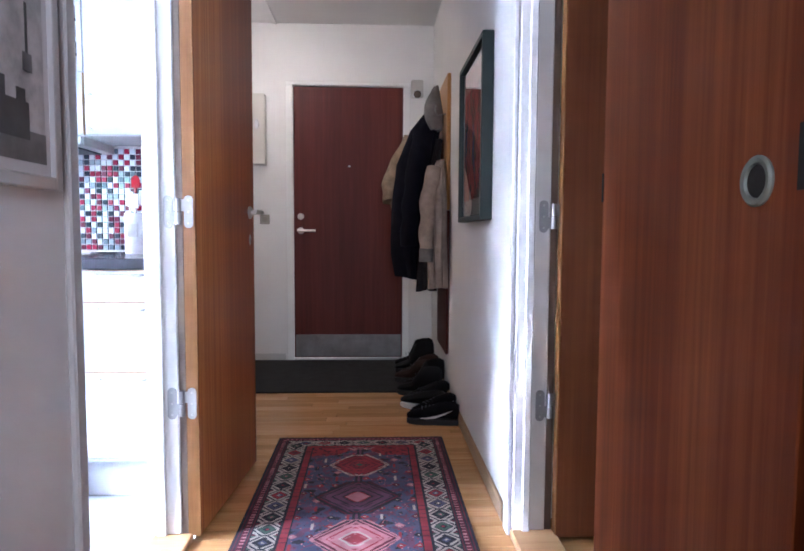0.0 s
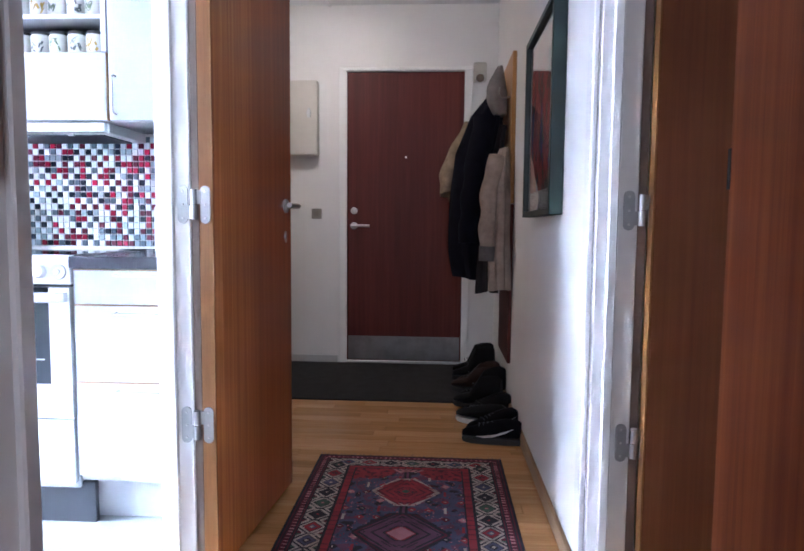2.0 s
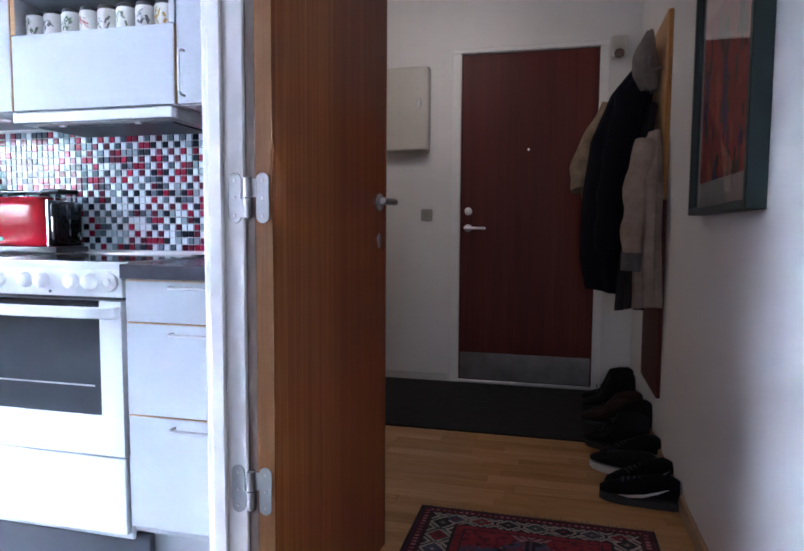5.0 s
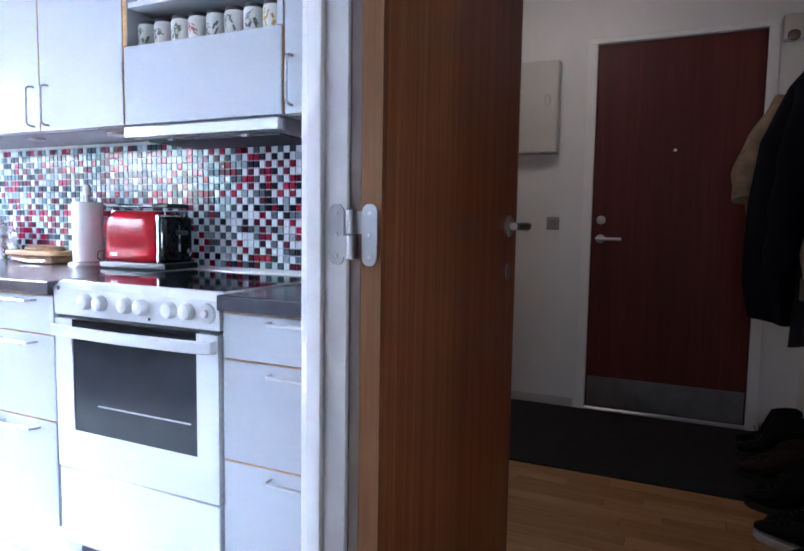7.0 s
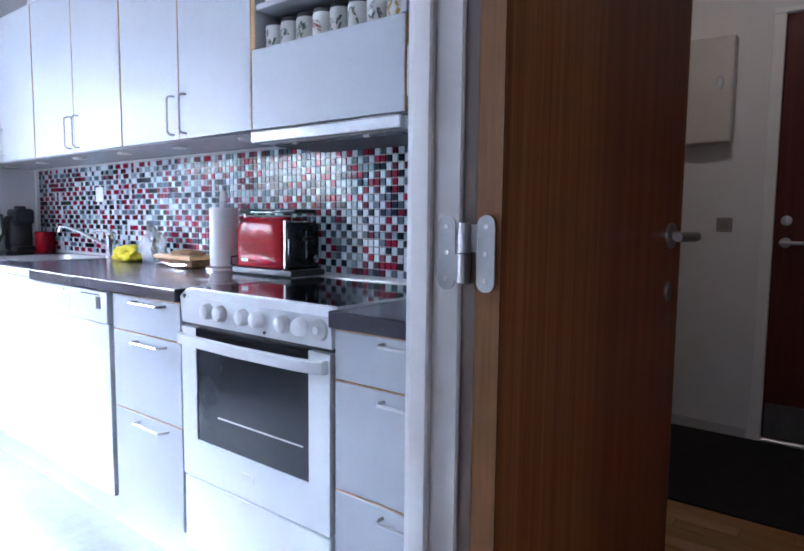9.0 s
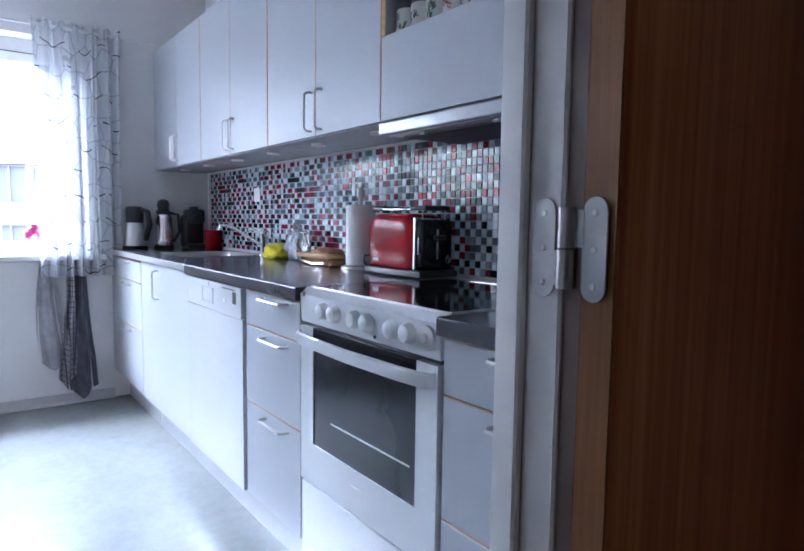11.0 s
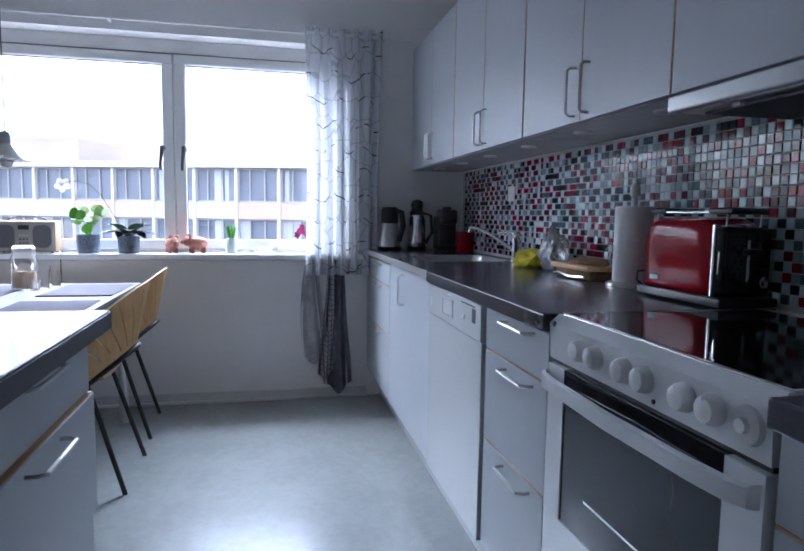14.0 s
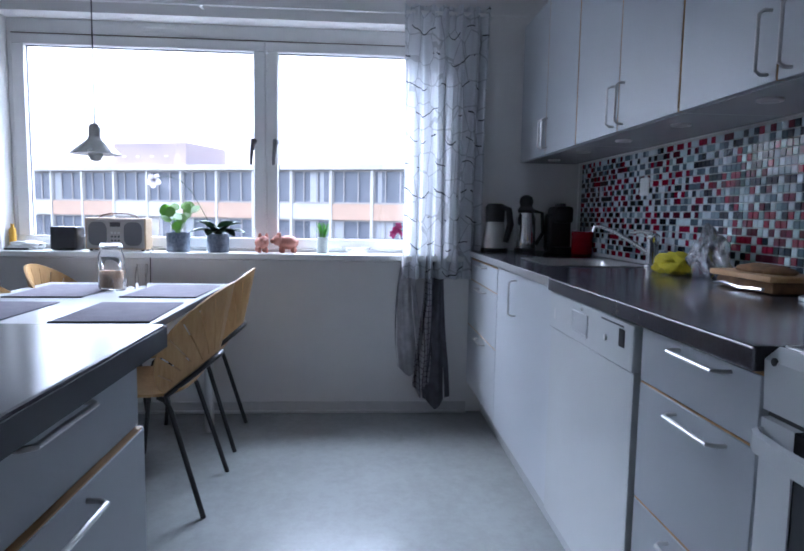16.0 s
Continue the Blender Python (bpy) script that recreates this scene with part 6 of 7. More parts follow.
for r_ in range(4):
    for c_ in range(3):
        part("button", boxes((0.054, 0.0575, -0.022 + 0.017 * c_, -0.012 + 0.017 * c_, 0.03 + 0.02 * r_, 0.039 + 0.02 * r_), bevel=0.001), M_DARKGREY if r_ < 3 else M_STEEL, radio)
part("handle", tube([(0, -0.1, 0.17), (0, -0.085, 0.182), (0, -0.04, 0.192), (0, 0.04, 0.192), (0, 0.085, 0.182), (0, 0.1, 0.17)], 0.004, 8), plain("brown_leather_strap", (0.09, 0.05, 0.03), 0.5), radio, "brown strap")
for fx, fy in ((-0.035, -0.13), (0.035, -0.13), (-0.035, 0.13), (0.035, 0.13)):
    part("foot", lathe([(0.008, 0), (0.008, 0.009)], 10, fx, fy), M_BLACK, radio)
part("cable", tube([(0.0, 0.16, 0.02), (0.06, 0.19, 0.004), (0.107, 0.19, 0.0), (0.11, 0.19, -0.1), (0.10, 0.185, -0.24), (0.06, 0.18, -0.3)], 0.0025, 6), M_BLACK, radio, "thin black cable")
spk = thing("speaker", "small black cube loudspeaker on the sill", "speaker", (SXM, 0.688, SZ))
part("cube", boxes((-0.05, 0.05, -0.066, 0.066, 0.004, 0.122), bevel=0.01, seg=3), M_BLACK, spk)
part("grille", boxes((0.05, 0.053, -0.056, 0.056, 0.014, 0.105), bevel=0.001), plain("black_mesh", (0.02, 0.02, 0.023), 0.8, bumps=0.8, grain=400), spk)
part("foot", boxes((-0.04, 0.04, -0.05, 0.05, 0.0, 0.0042)), M_BLACK, spk)
tel = crumpled("paper_heap", "heap of white papers and a phone on the sill", "papers", (SXM, 0.485, SZ), (0.05, 0.085, 0.045), plain("white_paper", (0.7, 0.7, 0.68), 0.8, vary=0.05), 2.2, 0.3)
part("phone", boxes((0.035, 0.07, -0.08, 0.03, 0.001, 0.011), bevel=0.003), M_BLACK, tel)
yb = thing("yellow_bottle", "small yellow plastic bottle on the sill", "bottle", (SXM - 0.02, 0.405, SZ))
part("bottle", lathe([(0, 0), (0.016, 0), (0.017, 0.004), (0.017, 0.1), (0.008, 0.115), (0.008, 0.13), (0, 0.13)], 18), plain("yellow_plastic", (0.65, 0.36, 0.03), 0.4), yb)

M_POTB = speckled("blue_grey_glazed_pot", (0.16, 0.19, 0.24), (0.05, 0.065, 0.1), 0.35, 90, 25)
M_POTW = plain("pale_mint_pot", (0.5, 0.55, 0.52), 0.35)
M_SOIL = plain("soil", (0.03, 0.022, 0.015), 0.95, vary=0.4, scale=80, bumps=0.8)
def thin(m, share, color):
    """Lets part of the light through a thin leaf or petal."""
    nt = m.node_tree
    tr, mx = nt.nodes.new("ShaderNodeBsdfTranslucent"), nt.nodes.new("ShaderNodeMixShader")
    tr.inputs["Color"].default_value = (*color, 1)
    mx.inputs[0].default_value = share
    link(nt, nt.nodes["Principled BSDF"].outputs[0], mx.inputs[1])
    link(nt, tr.outputs[0], mx.inputs[2])
    link(nt, mx.outputs[0], nt.nodes["Material Output"].inputs["Surface"])
    return m
def leaf_mat(name, c):
    return thin(plain(name, c, 0.42, vary=0.3, scale=30), 0.4, shade(c, 1.6))
M_LEAF1, M_LEAF2, M_LEAF3 = leaf_mat("fresh_green_leaf", (0.12, 0.24, 0.03)), leaf_mat("dark_green_leaf", (0.04, 0.075, 0.04)), leaf_mat("bright_grass_leaf", (0.14, 0.32, 0.05))
def leaf(name, parent, base, tip, width, material, droop=0.02, n=8):
    """A curved leaf blade with a fold along its middle."""
    a, b = Vector(base), Vector(tip)
    d = b - a
    side = d.cross(Vector((0, 0, 1)))
    side = side.normalized() if side.length > 1e-4 else Vector((0, 1, 0))
    bm = bmesh.new()
    rows = []
    for k in range(n + 1):
        f = k / n
        c = a + d * f + Vector((0, 0, droop * 4 * f * (1 - f)))
        w = width * math.sin(math.pi * min(0.98, 0.06 + 0.92 * f)) ** 0.8 * 0.5
        rows.append([bm.verts.new(c - side * w + Vector((0, 0, w * 0.25))), bm.verts.new(c), bm.verts.new(c + side * w + Vector((0, 0, w * 0.25)))])
    for p, q in zip(rows, rows[1:]):
        for i in range(2):
            bm.faces.new((p[i], q[i], q[i + 1], p[i + 1]))
    bmesh.ops.recalc_face_normals(bm, faces=bm.faces)
    bmesh.ops.solidify(bm, geom=bm.faces[:], thickness=0.0008)
    return part(name, bm, material, parent)
def pot(name, label, at, r, h, material, group="pot plants"):
    p = thing(name, label, "pot plant", at, group)
    part("pot", lathe([(0, 0), (r * 0.92, 0), (r * 0.95, 0.004), (r, h - 0.006), (r, h), (r - 0.006, h), (r - 0.007, h - 0.012), (0, h - 0.012)], 28), material, p)
    part("soil", lathe([(0, h - 0.014), (r - 0.008, h - 0.0118), (0, h - 0.008)], 20), M_SOIL, p)
    return p
p1 = pot("pot_plant", "round-leaved green plant in a blue-grey pot", (SXM, 1.247, SZ), 0.06, 0.1, M_POTB)
rl = random.Random(6)
for k in range(14):
    a = 2 * math.pi * k / 14 + rl.uniform(-0.3, 0.3)
    rr, zz = rl.uniform(0.035, 0.105), rl.uniform(0.13, 0.245)
    end = (0.6 * rr * math.cos(a), rr * math.sin(a), zz)
    st = part("stem", tube([(0.004 * math.cos(a), 0.004 * math.sin(a), 0.09), (end[0] * 0.5, end[1] * 0.5, zz * 0.75), end], 0.0016, 5), M_LEAF1, p1)
    o = [(0.031 * math.cos(t), 0.027 * math.sin(t) * (1 + 0.15 * math.cos(t))) for t in [2 * math.pi * q / 14 for q in range(14)]]
    lf = part("leaf", sweep_plate(o, "z", -0.0008, 0.0008), M_LEAF1, p1)
    lf.matrix_basis = pose(end[0] + 0.012, end[1], end[2], rl.uniform(-40, 40), rl.uniform(35, 80), rl.uniform(-40, 40))
p2 = pot("pot_plant", "dark-leaved orchid with one white bloom in a blue-grey pot", (SXM, 1.452, SZ), 0.058, 0.095, M_POTB)
for tipx, tipy, tipz, w in ((0.06, -0.135, 0.1, 0.1), (0.06, 0.15, 0.1, 0.1), (0.09, -0.085, 0.155, 0.095), (0.07, 0.105, 0.16, 0.095), (-0.04, 0.12, 0.15, 0.075), (-0.04, -0.11, 0.16, 0.075), (0.115, 0.03, 0.125, 0.085), (0.11, -0.03, 0.09, 0.085), (0.08, 0.1, 0.085, 0.08)):
    leaf("leaf", p2, (0, 0, 0.088), (tipx, tipy, tipz), w, M_LEAF2, 0.02)
part("flower_stem", tube([(0, -0.01, 0.088), (0.0, -0.07, 0.2), (0.0, -0.13, 0.31), (0.0, -0.19, 0.37), (0, -0.25, 0.388), (0, -0.31, 0.38)], 0.0018, 6), M_LEAF2, p2, "thin arching flower stem")
fl = part("flower", lathe([(0, 0), (0.008, 0.003), (0.0, 0.008)], 10), thin(plain("white_petal", (0.75, 0.72, 0.74), 0.6, vary=0.04), 0.5, (0.8, 0.78, 0.8)), p2, "white orchid bloom")
fl.matrix_basis = pose(0.0, -0.325, 0.366, 0, 80, 0)
for k in range(5):
    o = [(0.022 + 0.02 * math.cos(t), 0.016 * math.sin(t)) for t in [2 * math.pi * q / 10 for q in range(10)]]
    part("petal", sweep_plate(o, "z", 0.0, 0.001), fl.data.materials[0], fl).matrix_basis = pose(0, 0, 0.002, 0, 8, 72 * k)
p3 = pot("pot_plant", "small grassy green plant in a pale pot", (SXM, 1.998, SZ), 0.031, 0.085, M_POTW)
for k in range(34):
    a, rr = rl.uniform(0, 6.28), rl.uniform(0.006, 0.045)
    leaf("blade", p3, (0.01 * math.cos(a), 0.01 * math.sin(a), 0.075), (rr * math.cos(a), rr * math.sin(a), rl.uniform(0.12, 0.17)), 0.006, M_LEAF3, 0.006, 4)
orc = pot("pot_plant", "small magenta orchid partly behind the curtain", (SXM - 0.01, 2.47, SZ), 0.035, 0.07, M_POTW)
part("flower_stem", tube([(0, 0, 0.06), (0, -0.03, 0.12), (0, -0.08, 0.14)], 0.0018, 6), M_LEAF2, orc)
M_MAG = thin(plain("magenta_petal", (0.3, 0.03, 0.12), 0.6, vary=0.2, scale=60), 0.4, (0.4, 0.05, 0.2))
for k, (dy, dz) in enumerate(((-0.085, 0.125), (-0.07, 0.15), (-0.1, 0.105), (-0.055, 0.115))):
    f = part("flower", lathe([(0, 0), (0.006, 0.002), (0.0, 0.006)], 10), M_MAG, orc, "magenta bloom")
    f.matrix_basis = pose(0.005, dy, dz, 0, 75, 20 * k)
    for q in range(5):
        o = [(0.012 + 0.012 * math.cos(t), 0.009 * math.sin(t)) for t in [2 * math.pi * i / 8 for i in range(8)]]
        part("petal", sweep_plate(o, "z", 0.0, 0.001), M_MAG, f).matrix_basis = pose(0, 0, 0.002, 0, 10, 72 * q)

M_PINK = plain("pink_terracotta", (0.42, 0.17, 0.12), 0.55, vary=0.12, scale=30)
def pig_bank(y, turn, k):
    p = thing("pig_figurine", "pink terracotta pig figurine on the sill", "figurine", (SXM, y, SZ), "pig figurines", turn=turn)
    bm = bmesh.new()
    for c, s in (((0, 0, 0.052), (0.055, 0.036, 0.036)), ((0.052, 0, 0.064), (0.028, 0.027, 0.027)), ((0.077, 0, 0.06), (0.013, 0.014, 0.013)), ((0.045, 0.017, 0.09), (0.007, 0.01, 0.014)), ((0.045, -0.017, 0.09), (0.007, 0.01, 0.014)), ((0.03, 0.018, 0.016), (0.011, 0.011, 0.018)), ((0.03, -0.018, 0.016), (0.011, 0.011, 0.018)), ((-0.03, 0.018, 0.016), (0.011, 0.011, 0.018)), ((-0.03, -0.018, 0.016), (0.011, 0.011, 0.018))):
        g = bmesh.ops.create_uvsphere(bm, u_segments=18, v_segments=10, radius=1)
        for v in g["verts"]:
            v.co = Vector(c) + Vector((v.co.x * s[0], v.co.y * s[1], v.co.z * s[2]))
            v.co.z = max(v.co.z, 0.0)
    part("body", bm, M_PINK, p)
    p.scale = (k, k, k)
    return p
pig_bank(1.678, 20, 1.0)
pig_bank(1.815, -68, 1.05)
tray = thing("glass_dish", "low clear glass dish on the sill", "glass dish", (SXM, 2.18, SZ))
part("dish", lathe([(0, 0.0), (0.04, 0.0), (0.05, 0.01), (0.085, 0.035), (0.082, 0.036), (0.047, 0.014), (0, 0.006)], 28), M_GLASS, tray).visible_shadow = False

# ---- curtains, rail, towels ----
def curtain_mat():
    m, nt, b = tree("sheer_printed_curtain")
    v = coords(nt, (0.15, 1.9, 1.0))
    def math2(op, a, c, third=None):
        n = nt.nodes.new("ShaderNodeMath")
        n.operation = op
        for k, val in enumerate((a, c, third)):
            if val is None:
                continue
            if isinstance(val, (int, float)):
                n.inputs[k].default_value = val
            else:
                link(nt, val, n.inputs[k])
        return n.outputs[0]
    sep = nt.nodes.new("ShaderNodeSeparateXYZ")
    link(nt, v, sep.inputs[0])
    wob = noise_tex(nt, v, 4.5, 2)
    # branching lines: arcs that swing up and down along the cloth
    swing = math2("MULTIPLY", math2("SINE", math2("MULTIPLY", sep.outputs["Y"], 21.0), 0), 0.02)
    height = math2("ADD", math2("MULTIPLY_ADD", wob, 0.1, sep.outputs["Z"]), swing)
    near = math2("ABSOLUTE", math2("SUBTRACT", math2("FRACT", math2("DIVIDE", height, 0.135), 0), 0.5), 0)
    broken = math2("GREATER_THAN", noise_tex(nt, v, 9.0, 1), 0.51)
    dark_line = math2("MULTIPLY", math2("LESS_THAN", near, 0.024), broken)
    # fine ovals
    vor = nt.nodes.new("ShaderNodeTexVoronoi")
    vor.feature = "DISTANCE_TO_EDGE"
    vor.inputs["Scale"].default_value = 8.5
    vor.inputs["Randomness"].default_value = 0.55
    link(nt, v, vor.inputs["Vector"])
    thin_line = math2("LESS_THAN", vor.outputs["Distance"], 0.028)
    ink = math2("MAXIMUM", math2("MULTIPLY", dark_line, 0.95), math2("MULTIPLY", thin_line, 0.3))
    col = ramp(nt, ink, [(0.0, (0.7, 0.71, 0.73)), (1.0, (0.03, 0.035, 0.05))])
    link(nt, col, b.inputs["Base Color"])
    b.inputs["Roughness"].default_value = 0.9
    tr, mx, out = nt.nodes.new("ShaderNodeBsdfTranslucent"), nt.nodes.new("ShaderNodeMixShader"), nt.nodes["Material Output"]
    tp, mx2 = nt.nodes.new("ShaderNodeBsdfTransparent"), nt.nodes.new("ShaderNodeMixShader")
    link(nt, col, tr.inputs["Color"])
    mx.inputs[0].default_value = 0.32
    link(nt, b.outputs[0], mx.inputs[1])
    link(nt, tr.outputs[0], mx.inputs[2])
    mx2.inputs[0].default_value = 0.015
    link(nt, mx.outputs[0], mx2.inputs[1])
    link(nt, tp.outputs[0], mx2.inputs[2])
    link(nt, mx2.outputs[0], out.inputs["Surface"])
    return m
M_CURT = curtain_mat()
def curtain(label, y0, y1, z0, z1, x, waves, seed):
    bm, n, m = bmesh.new(), 120, 26
    rc = random.Random(seed)
    p0, p1_ = rc.uniform(0, 6), rc.uniform(0, 6)
    rows = []
    for j in range(m + 1):
        f = j / m
        row = []
        for i in range(n + 1):
            u = i / n
            gather = 1 - 0.05 * math.sin(math.pi * f) - 0.03 * (1 - f)
            y = (y0 + y1) / 2 + (u - 0.5) * (y1 - y0) * gather
            amp = 0.02 + 0.012 * (1 - f)
            w = amp * math.sin(2 * math.pi * waves * u + p0 + 0.6 * f) + 0.45 * amp * math.sin(2 * math.pi * waves * 1.7 * u + p1_ - f)
            if f > 0.96:
                w += 0.006 * math.sin(2 * math.pi * waves * 4 * u)
            row.append(bm.verts.new((w, y - (y0 + y1) / 2, z0 - z1 + (z1 - z0) * f + (0.006 * math.sin(60 * u) if j == m else 0))))
        rows.append(row)
    for a, b in zip(rows, rows[1:]):
        for i in range(n):
            bm.faces.new((a[i], a[i + 1], b[i + 1], b[i]))
    c = thing("curtain", label, "curtain", (x, (y0 + y1) / 2, z1), "curtains")
    part("fabric", bm, M_CURT, c)
    part("heading_tape", tube([(0, -(y1 - y0) / 2, -0.03), (0, (y1 - y0) / 2, -0.03)], 0.006, 6), M_TRIM, c, "white gathering tape")
    return c
curtain("white sheer curtain printed with dark branching lines", 2.405, 2.84, 0.735, 2.11, -3.79, 6, 3)
curtain("white sheer curtain printed with dark branching lines", 0.02, 0.36, 0.735, 2.105, -3.79, 5, 9)
rail = thing("curtain_rail", "thin white curtain rail over the window", "curtain rail", (-3.80, 1.4, 2.075))
part("rail", tube([(0, -1.5, 0), (0, 1.63, 0)], 0.006, 8), M_TRIM, rail)
for by in (-1.3, 0.0, 1.45):
    part("bracket", boxes((-0.06, 0.004, by - 0.008, by + 0.008, -0.006, 0.006)), M_TRIM, rail)
def towel(label, y, z0, z1, w, depth, material, seed):
    t = thing("tea_towel", label, "towel", (WIN_X, y, z1), "towels on the wall")
    bm, n, m = bmesh.new(), 26, 22
    rt = random.Random(seed)
    a_, b_ = rt.uniform(0, 6), rt.uniform(0, 6)
    rows = []
    for j in range(m + 1):
        f = j / m
        wid = w * (0.25 + 0.75 * f ** 0.7) * (1 - 0.35 * max(0, f - 0.75) * 2)
        rows.append([bm.verts.new((depth * (0.55 + 0.4 * math.sin(9 * (i / n) + a_ + 2 * f) + 0.2 * math.sin(17 * i / n + b_)), (i / n - 0.5) * wid + 0.02 * math.sin(3 * f + b_), -(z1 - z0) * f * (1 - 0.16 * abs(i / n - 0.45) * f))) for i in range(n + 1)])
    for p, q in zip(rows, rows[1:]):
        for i in range(n):
            bm.faces.new((p[i], p[i + 1], q[i + 1], q[i]))
    bmesh.ops.recalc_face_normals(bm, faces=bm.faces)
    bmesh.ops.solidify(bm, geom=bm.faces[:], thickness=0.003)
    part("fabric", bm, material, t)
    part("loop", tube([(0.004, 0, -0.02), (0.01, 0.004, 0.02), (0.004, 0.008, 0.035)], 0.002, 6), M_TRIM, t)
    return t
def checked(name, base, line):
    m = cloth(name, base, scale=400, vary=0.1)
    nt = m.node_tree
    b = nt.nodes["Principled BSDF"]
    plain_col = b.inputs["Base Color"].links[0].from_socket
    br = nt.nodes.new("ShaderNodeTexBrick")
    br.offset = 0.0
    br.inputs["Scale"].default_value = 1.0
    br.inputs["Brick Width"].default_value, br.inputs["Row Height"].default_value = 0.022, 0.03
    br.inputs["Mortar Size"].default_value = 0.0022
    sep, cx, tc = nt.nodes.new("ShaderNodeSeparateXYZ"), nt.nodes.new("ShaderNodeCombineXYZ"), nt.nodes.new("ShaderNodeTexCoord")
    link(nt, tc.outputs["Object"], sep.inputs[0])
    link(nt, sep.outputs["Y"], cx.inputs[0])
    link(nt, sep.outputs["Z"], cx.inputs[1])
    link(nt, cx.outputs[0], br.inputs["Vector"])
    link(nt, plain_col, br.inputs["Color1"])
    link(nt, plain_col, br.inputs["Color2"])
    br.inputs["Mortar"].default_value = (*line, 1)
    link(nt, br.outputs["Color"], b.inputs["Base Color"])
    return m
towel("dark grey tea towel hanging on the wall", 2.615, 0.02, 0.86, 0.17, 0.05, cloth("dark_grey_linen", (0.16, 0.155, 0.18), scale=400), 3)
towel("white and grey checked tea towel hanging on the wall", 2.54, 0.10, 0.86, 0.1, 0.09, checked("grey_check_linen", (0.45, 0.43, 0.44), (0.1, 0.09, 0.11)), 7)
towel("pale grey tea towel hanging on the wall", 2.465, 0.2, 0.86, 0.17, 0.04, cloth("pale_linen", (0.42, 0.415, 0.43), scale=400), 12)

# ---- outside: the block across the street ----
M_RENDER = plain("pale_facade_render", (0.6, 0.57, 0.52), 0.9, vary=0.06, scale=0.6, bumps=0.1, grain=20)
M_PEACH = plain("peach_parapet_panel", (0.68, 0.48, 0.35), 0.85, vary=0.08, scale=0.8, grain=20)
M_PALE = plain("pale_parapet_panel", (0.72, 0.69, 0.63), 0.85, vary=0.08, scale=0.8, grain=20)
M_ROOFB = plain("grey_roof_box", (0.42, 0.35, 0.35), 0.9, vary=0.08, scale=0.5, grain=20)
M_FARGL = plain("far_window_glass", (0.25, 0.265, 0.3), 0.12, vary=0.3, scale=0.4, bumps=0.0)
M_FARFR = plain("far_window_frame_paint", (0.5, 0.47, 0.45), 0.7, vary=0.1, scale=0.8)
M_FARCU = plain("far_curtain", (0.6, 0.6, 0.6), 0.9, vary=0.15, scale=0.7)
M_GROUND = speckled("street_asphalt", (0.07, 0.07, 0.07), (0.04, 0.04, 0.042), 0.9, 3, 0.2)
structure("ground", boxes((-400, -4.3, -300, 300, -10.2, -10.0)), M_GROUND, "grey street far below the window", "ground")
BX = -44.0
block = thing("apartment_building", "long pale apartment block with peach parapets across the street", "building", (BX, 0, -10), turn=-20.0)
part("wall", boxes((-10, -0.25, -62, 34, 0, 14.05)), M_RENDER, block)
part("roof", boxes((-10.3, 0.3, -62.3, 34.3, 14.051, 14.45), bevel=0.02), M_PALE, block, "flat roof edge")
for a, b, h in ((-19.1, -12.4, 1.85), (8.0, 15.0, 1.85), (-46, -39, 1.85)):
    rb = part("roof_box", boxes((-7, -1.5, a, b, 14.451, 14.451 + h), bevel=0.02), M_ROOFB, block, "grey box on the roof")
    part("sign_bars", boxes(*((-1.5, -1.42, a + 0.9 + 1.3 * k, a + 1.2 + 1.3 * k, 14.451 + 0.75, 14.451 + 0.9) for k in range(4))), M_PALE, rb, "row of pale bars")
BAY, ROWS_Z = 3.0, (11.76, 8.36, 4.96)
HB = 1.4
frame_bm = boxes((-0.06, 0.05, -HB, -HB + 0.1, 0.0, 2.26), (-0.06, 0.05, HB - 0.1, HB, 0.0, 2.26), (-0.06, 0.05, -HB + 0.1, HB - 0.1, 0.0, 0.1), (-0.06, 0.05, -HB + 0.1, HB - 0.1, 2.16, 2.26), (-0.06, 0.04, 0.42, 0.5, 0.1, 2.16), (-0.06, 0.04, -0.62, -0.55, 0.1, 2.16))
me_frame = mesh_of("far_frame", frame_bm, M_FARFR)
me_pane = mesh_of("far_pane", boxes((-0.12, -0.07, -HB + 0.05, HB - 0.05, 0.05, 2.21)), M_FARGL)
me_curt = [mesh_of("far_curtain", boxes((-0.068, -0.062, -w, w, 0.1 if w < 0.5 else 1.2, 2.16)), M_FARCU) for w in (0.14, 0.24, 0.42)]
me_par = [mesh_of("far_parapet", boxes((-0.2, 0.16, -HB, HB, 0.0, 1.1), bevel=0.01), m) for m in (M_PEACH, M_PALE)]
me_post = mesh_of("far_post", boxes((-0.3, 0.2, -0.09, 0.09, 0.0, 14.04)), M_PALE)
def child(name, me, parent, at):
    ob = new(name, me)
    ob.parent = parent
    ob.matrix_basis = pose(*at)
    return ob
rb_ = random.Random(2)
for k in range(-20, 11):
    yb_ = BAY * k + 1.75
    child("post", me_post, block, (0, yb_ - BAY / 2, 0))
    for r_, rz in enumerate(ROWS_Z):
        w = child("window", me_frame, block, (0, yb_, rz))
        child("pane", me_pane, w, (0, 0, 0))
        for q in range(rb_.choice((0, 1, 1, 2))):
            child("blind", rb_.choice(me_curt), w, (0.001 * q, rb_.choice((-1.0, -0.45, 0.1, 0.75)) , 0))
        child("parapet", me_par[(k // 2) % 2], block, (0, yb_, rz - 1.13))

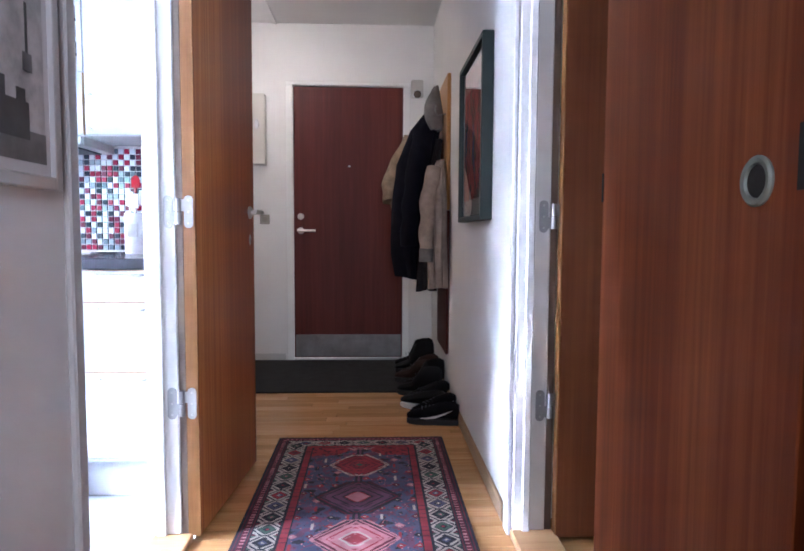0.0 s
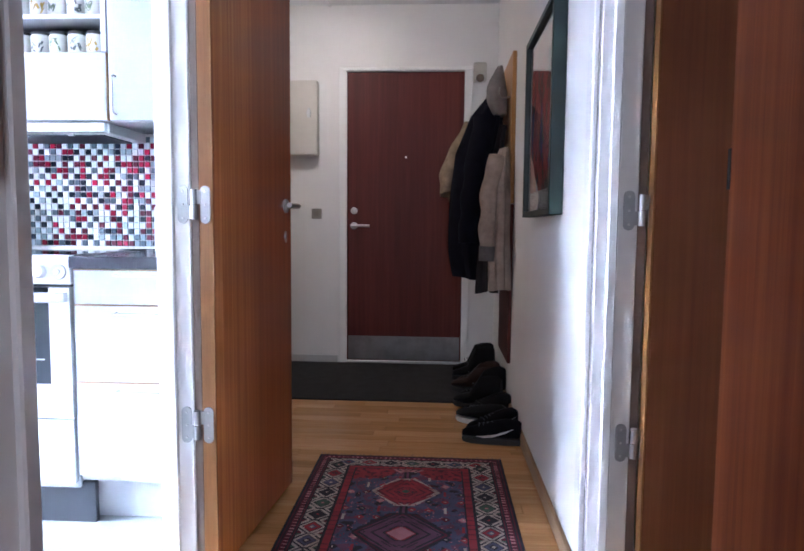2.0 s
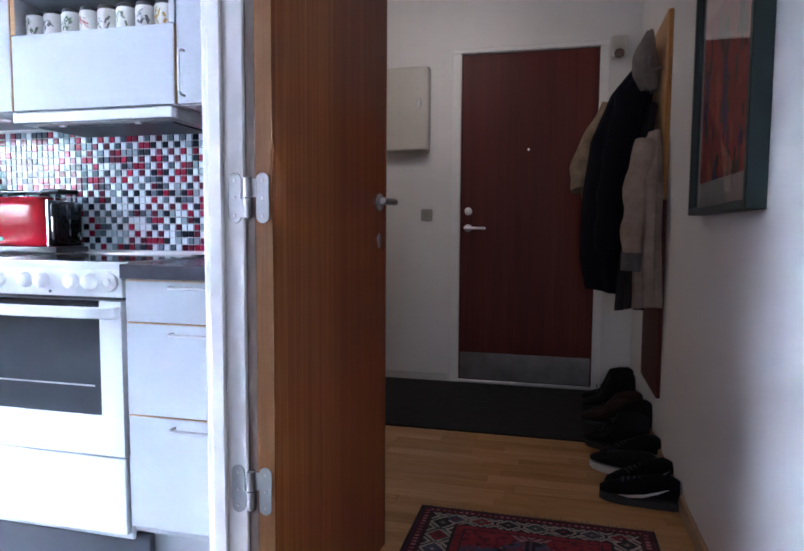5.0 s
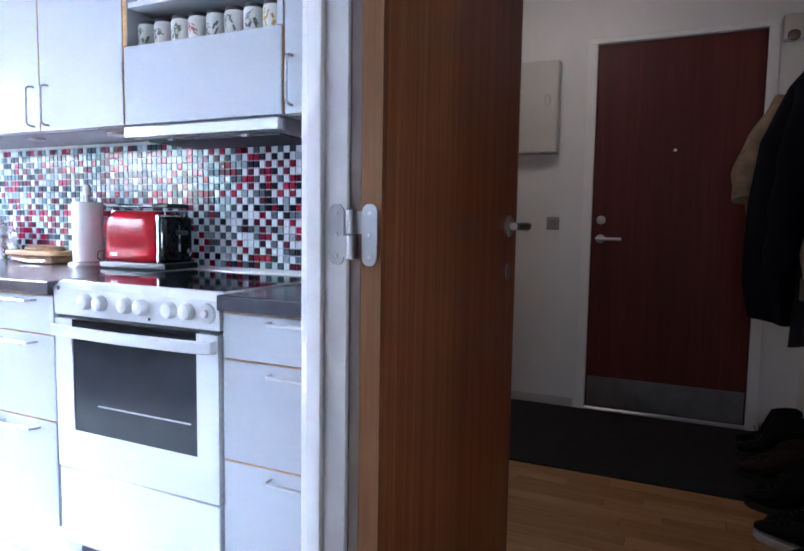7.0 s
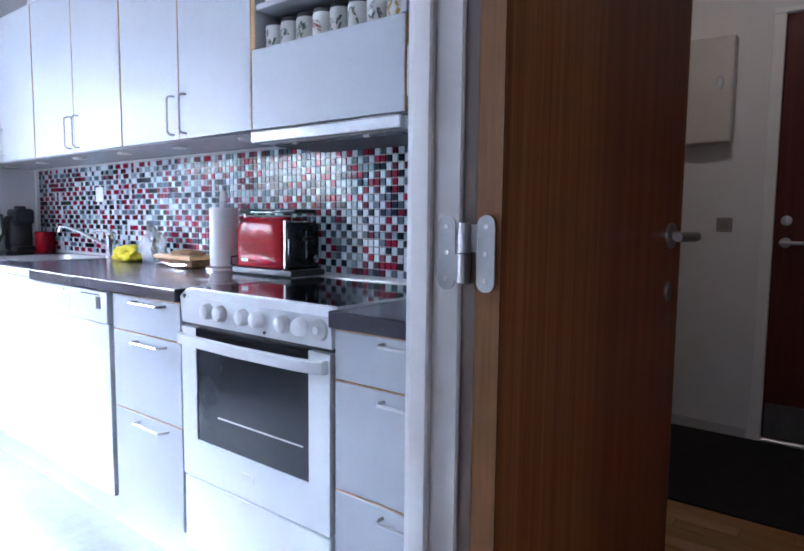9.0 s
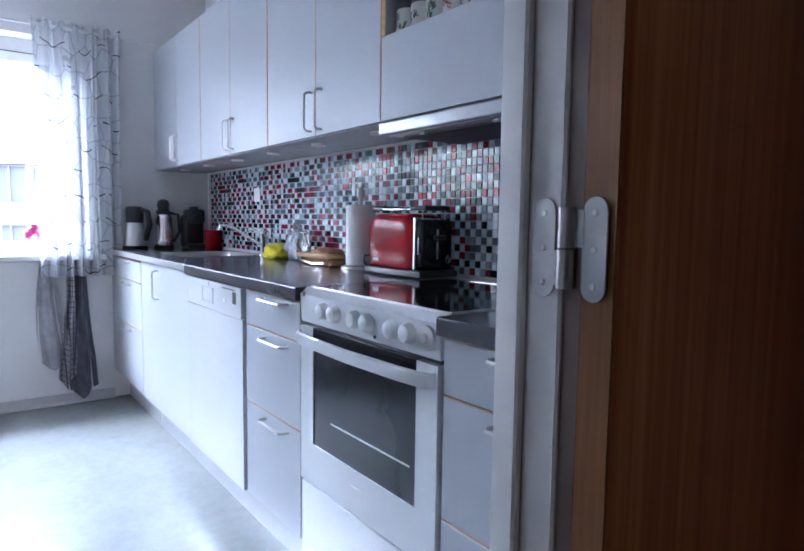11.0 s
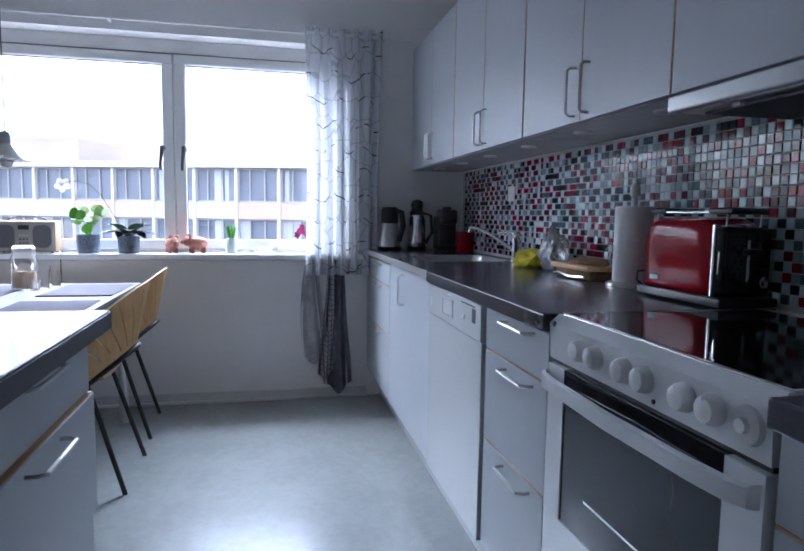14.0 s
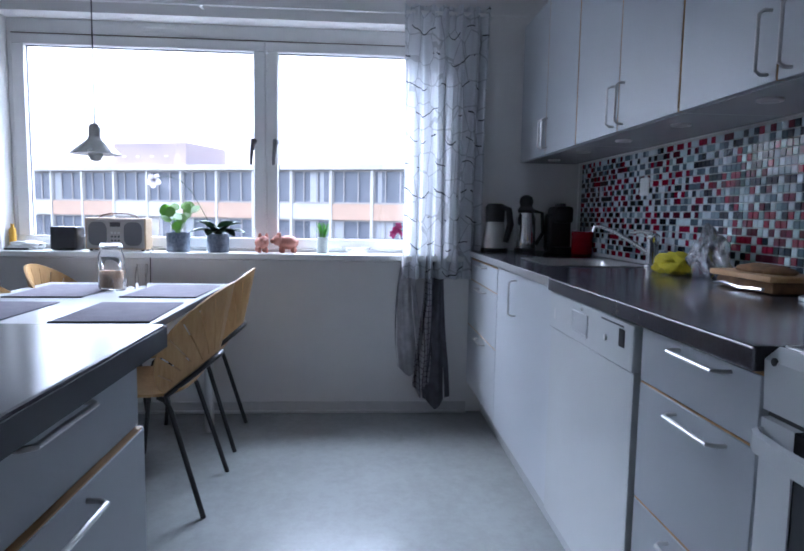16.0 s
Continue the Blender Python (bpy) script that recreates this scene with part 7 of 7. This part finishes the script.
# ---- mosaic tiles behind the worktop ----
TP, TZ0 = 0.0245, CT + 0.012
TILE_MATS = []
for n_, c_, w_ in (("white", (0.56, 0.62, 0.66), 38), ("pale_grey", (0.25, 0.31, 0.35), 20), ("grey", (0.1, 0.13, 0.165), 13), ("black", (0.01, 0.014, 0.03), 15), ("red", (0.23, 0.005, 0.03), 15), ("maroon", (0.095, 0.008, 0.026), 10)):
    m_ = plain("glass_tile_" + n_, c_, 0.1, vary=0.14, scale=24, bumps=0.04, grain=60)
    m_.node_tree.nodes["Principled BSDF"].inputs["Specular IOR Level"].default_value = 0.24
    TILE_MATS.append((m_, w_))
splash = structure("tile_backsplash", boxes((-3.806, KIT_X - 0.001, BACK_Y, BACK_Y + 0.0115, CT, UZ0 - 0.003)), M_GROUT, "mosaic backsplash of white, grey, black and red glass tiles", "backsplash")
def tile_points(x, z, w, h, y=BACK_Y - 0.0005):
    g, b, d = 0.0011, 0.0012, 0.004
    x0, x1, z0, z1 = x + g, x + w - g, z + g, z + h - g
    lo = [(x0, y, z0), (x1, y, z0), (x1, y, z1), (x0, y, z1)]
    hi = [(x0 + b, y - d, z0 + b), (x1 - b, y - d, z0 + b), (x1 - b, y - d, z1 - b), (x0 + b, y - d, z1 - b)]
    return lo + hi
TILE_FACES = [(4, 5, 6, 7), (0, 1, 5, 4), (1, 2, 6, 5), (2, 3, 7, 6), (3, 0, 4, 7)]
tile_meshes = {}
def tile_mesh(w, ci):
    if (w, ci) not in tile_meshes:
        me = bpy.data.meshes.new("tile")
        me.from_pydata(tile_points(0, 0, w * TP, TP, 0.0), [], TILE_FACES)
        me.materials.append(TILE_MATS[ci][0])
        tile_meshes[(w, ci)] = me
    return tile_meshes[(w, ci)]
rt_ = random.Random(77)
verts_, faces_, idx_ = [], [], []
SPLIT = -1.455
dark_run = []
n_parts = 0
def tile_colour(r, c):
    """White tiles step from row to row, every second one by the stove and every third towards the window; the rest is grey, black and red."""
    light = (r + c) % 2 == 0 if c > -6 else (c + (2 if r % 2 else 0)) % 3 == 0
    if rt_.random() < (0.26 if light and c > -6 else 0.1):
        light = not light
    if light:
        return rt_.choices((0, 1), (88, 12))[0]
    if rt_.random() > (0.45 if c < -6 else 0.0) or not dark_run:
        dark_run[:] = rt_.choices((1, 2, 3, 4, 5), (8, 18, 24, 29, 21))
    return dark_run[0]
for row in range(18):
    z = TZ0 + row * TP
    x = SPLIT
    while x + TP < KIT_X:
        ci = tile_colour(row, round((x - SPLIT) / TP))
        if n_parts < 300 and -1.25 < x < -0.82:
            t_ = new("tile", tile_mesh(1, ci))
            t_.parent = splash
            t_.matrix_basis = pose(x, BACK_Y - 0.0005, z)
            n_parts += 1
        else:
            b_ = len(verts_)
            verts_ += tile_points(x, z, TP, TP)
            faces_ += [tuple(b_ + i for i in f) for f in TILE_FACES]
            idx_ += [ci] * 5
        x += TP
    x = SPLIT
    while x - TP * 2 > -3.80:
        wd_ = TP
        x -= wd_
        ci = tile_colour(row, round((x - SPLIT) / TP))
        b_ = len(verts_)
        verts_ += tile_points(x, z, wd_, TP)
        faces_ += [tuple(b_ + i for i in f) for f in TILE_FACES]
        idx_ += [ci] * 5
me = bpy.data.meshes.new("tiles")
me.from_pydata(verts_, [], faces_)
for m_, _ in TILE_MATS:
    me.materials.append(m_)
me.polygons.foreach_set("material_index", idx_)
rest = new("tile_field", me)
rest.parent = splash
tagged(rest, kind="stuff")

# ---- oak floor boards of the hall ----
rp = random.Random(31)
board_meshes = {}
def board_mesh(length, width):
    key = (round(length, 2), round(width, 3))
    if key not in board_meshes:
        board_meshes[key] = mesh_of("floor_board", boxes((0.0006, length - 0.0006, 0.0006, width - 0.0006, -0.013, 0.0), bevel=0.0012), M_FLOOR)
    return board_meshes[key]
BWID = 0.069
y = 1.50
count = 0
bm = bmesh.new()
def hall_rows(y):
    return (HALL_L + 0.004, HALL_R - 0.004) if y < BACK_Y + 0.03 else (-1.45, HALL_R - 0.001)
y = -1.5
while y + BWID < FRONT_Y:
    x0, x1 = hall_rows(y)
    x = x0 - rp.choice((0.0, 0.15, 0.3, 0.45))
    while x < x1:
        ln = rp.choice((0.42, 0.5, 0.58, 0.66))
        a, b = max(x, x0), min(x + ln, x1)
        if b - a > 0.03:
            if 1.5 < y < 4.34 and a > -0.8 and count < 290:
                fb_ = new("floor_board", board_mesh(b - a, BWID))
                fb_.parent = floor_hall
                fb_.matrix_basis = pose(a, y, 0.0)
                count += 1
            else:
                bm_box(bm, a + 0.0006, b - 0.0006, y + 0.0006, y + BWID - 0.0006, -0.013, 0.0)
        x += ln
    y += BWID
tagged(part("floor_boards", bm, M_FLOOR, floor_hall, smooth=False), kind="stuff")
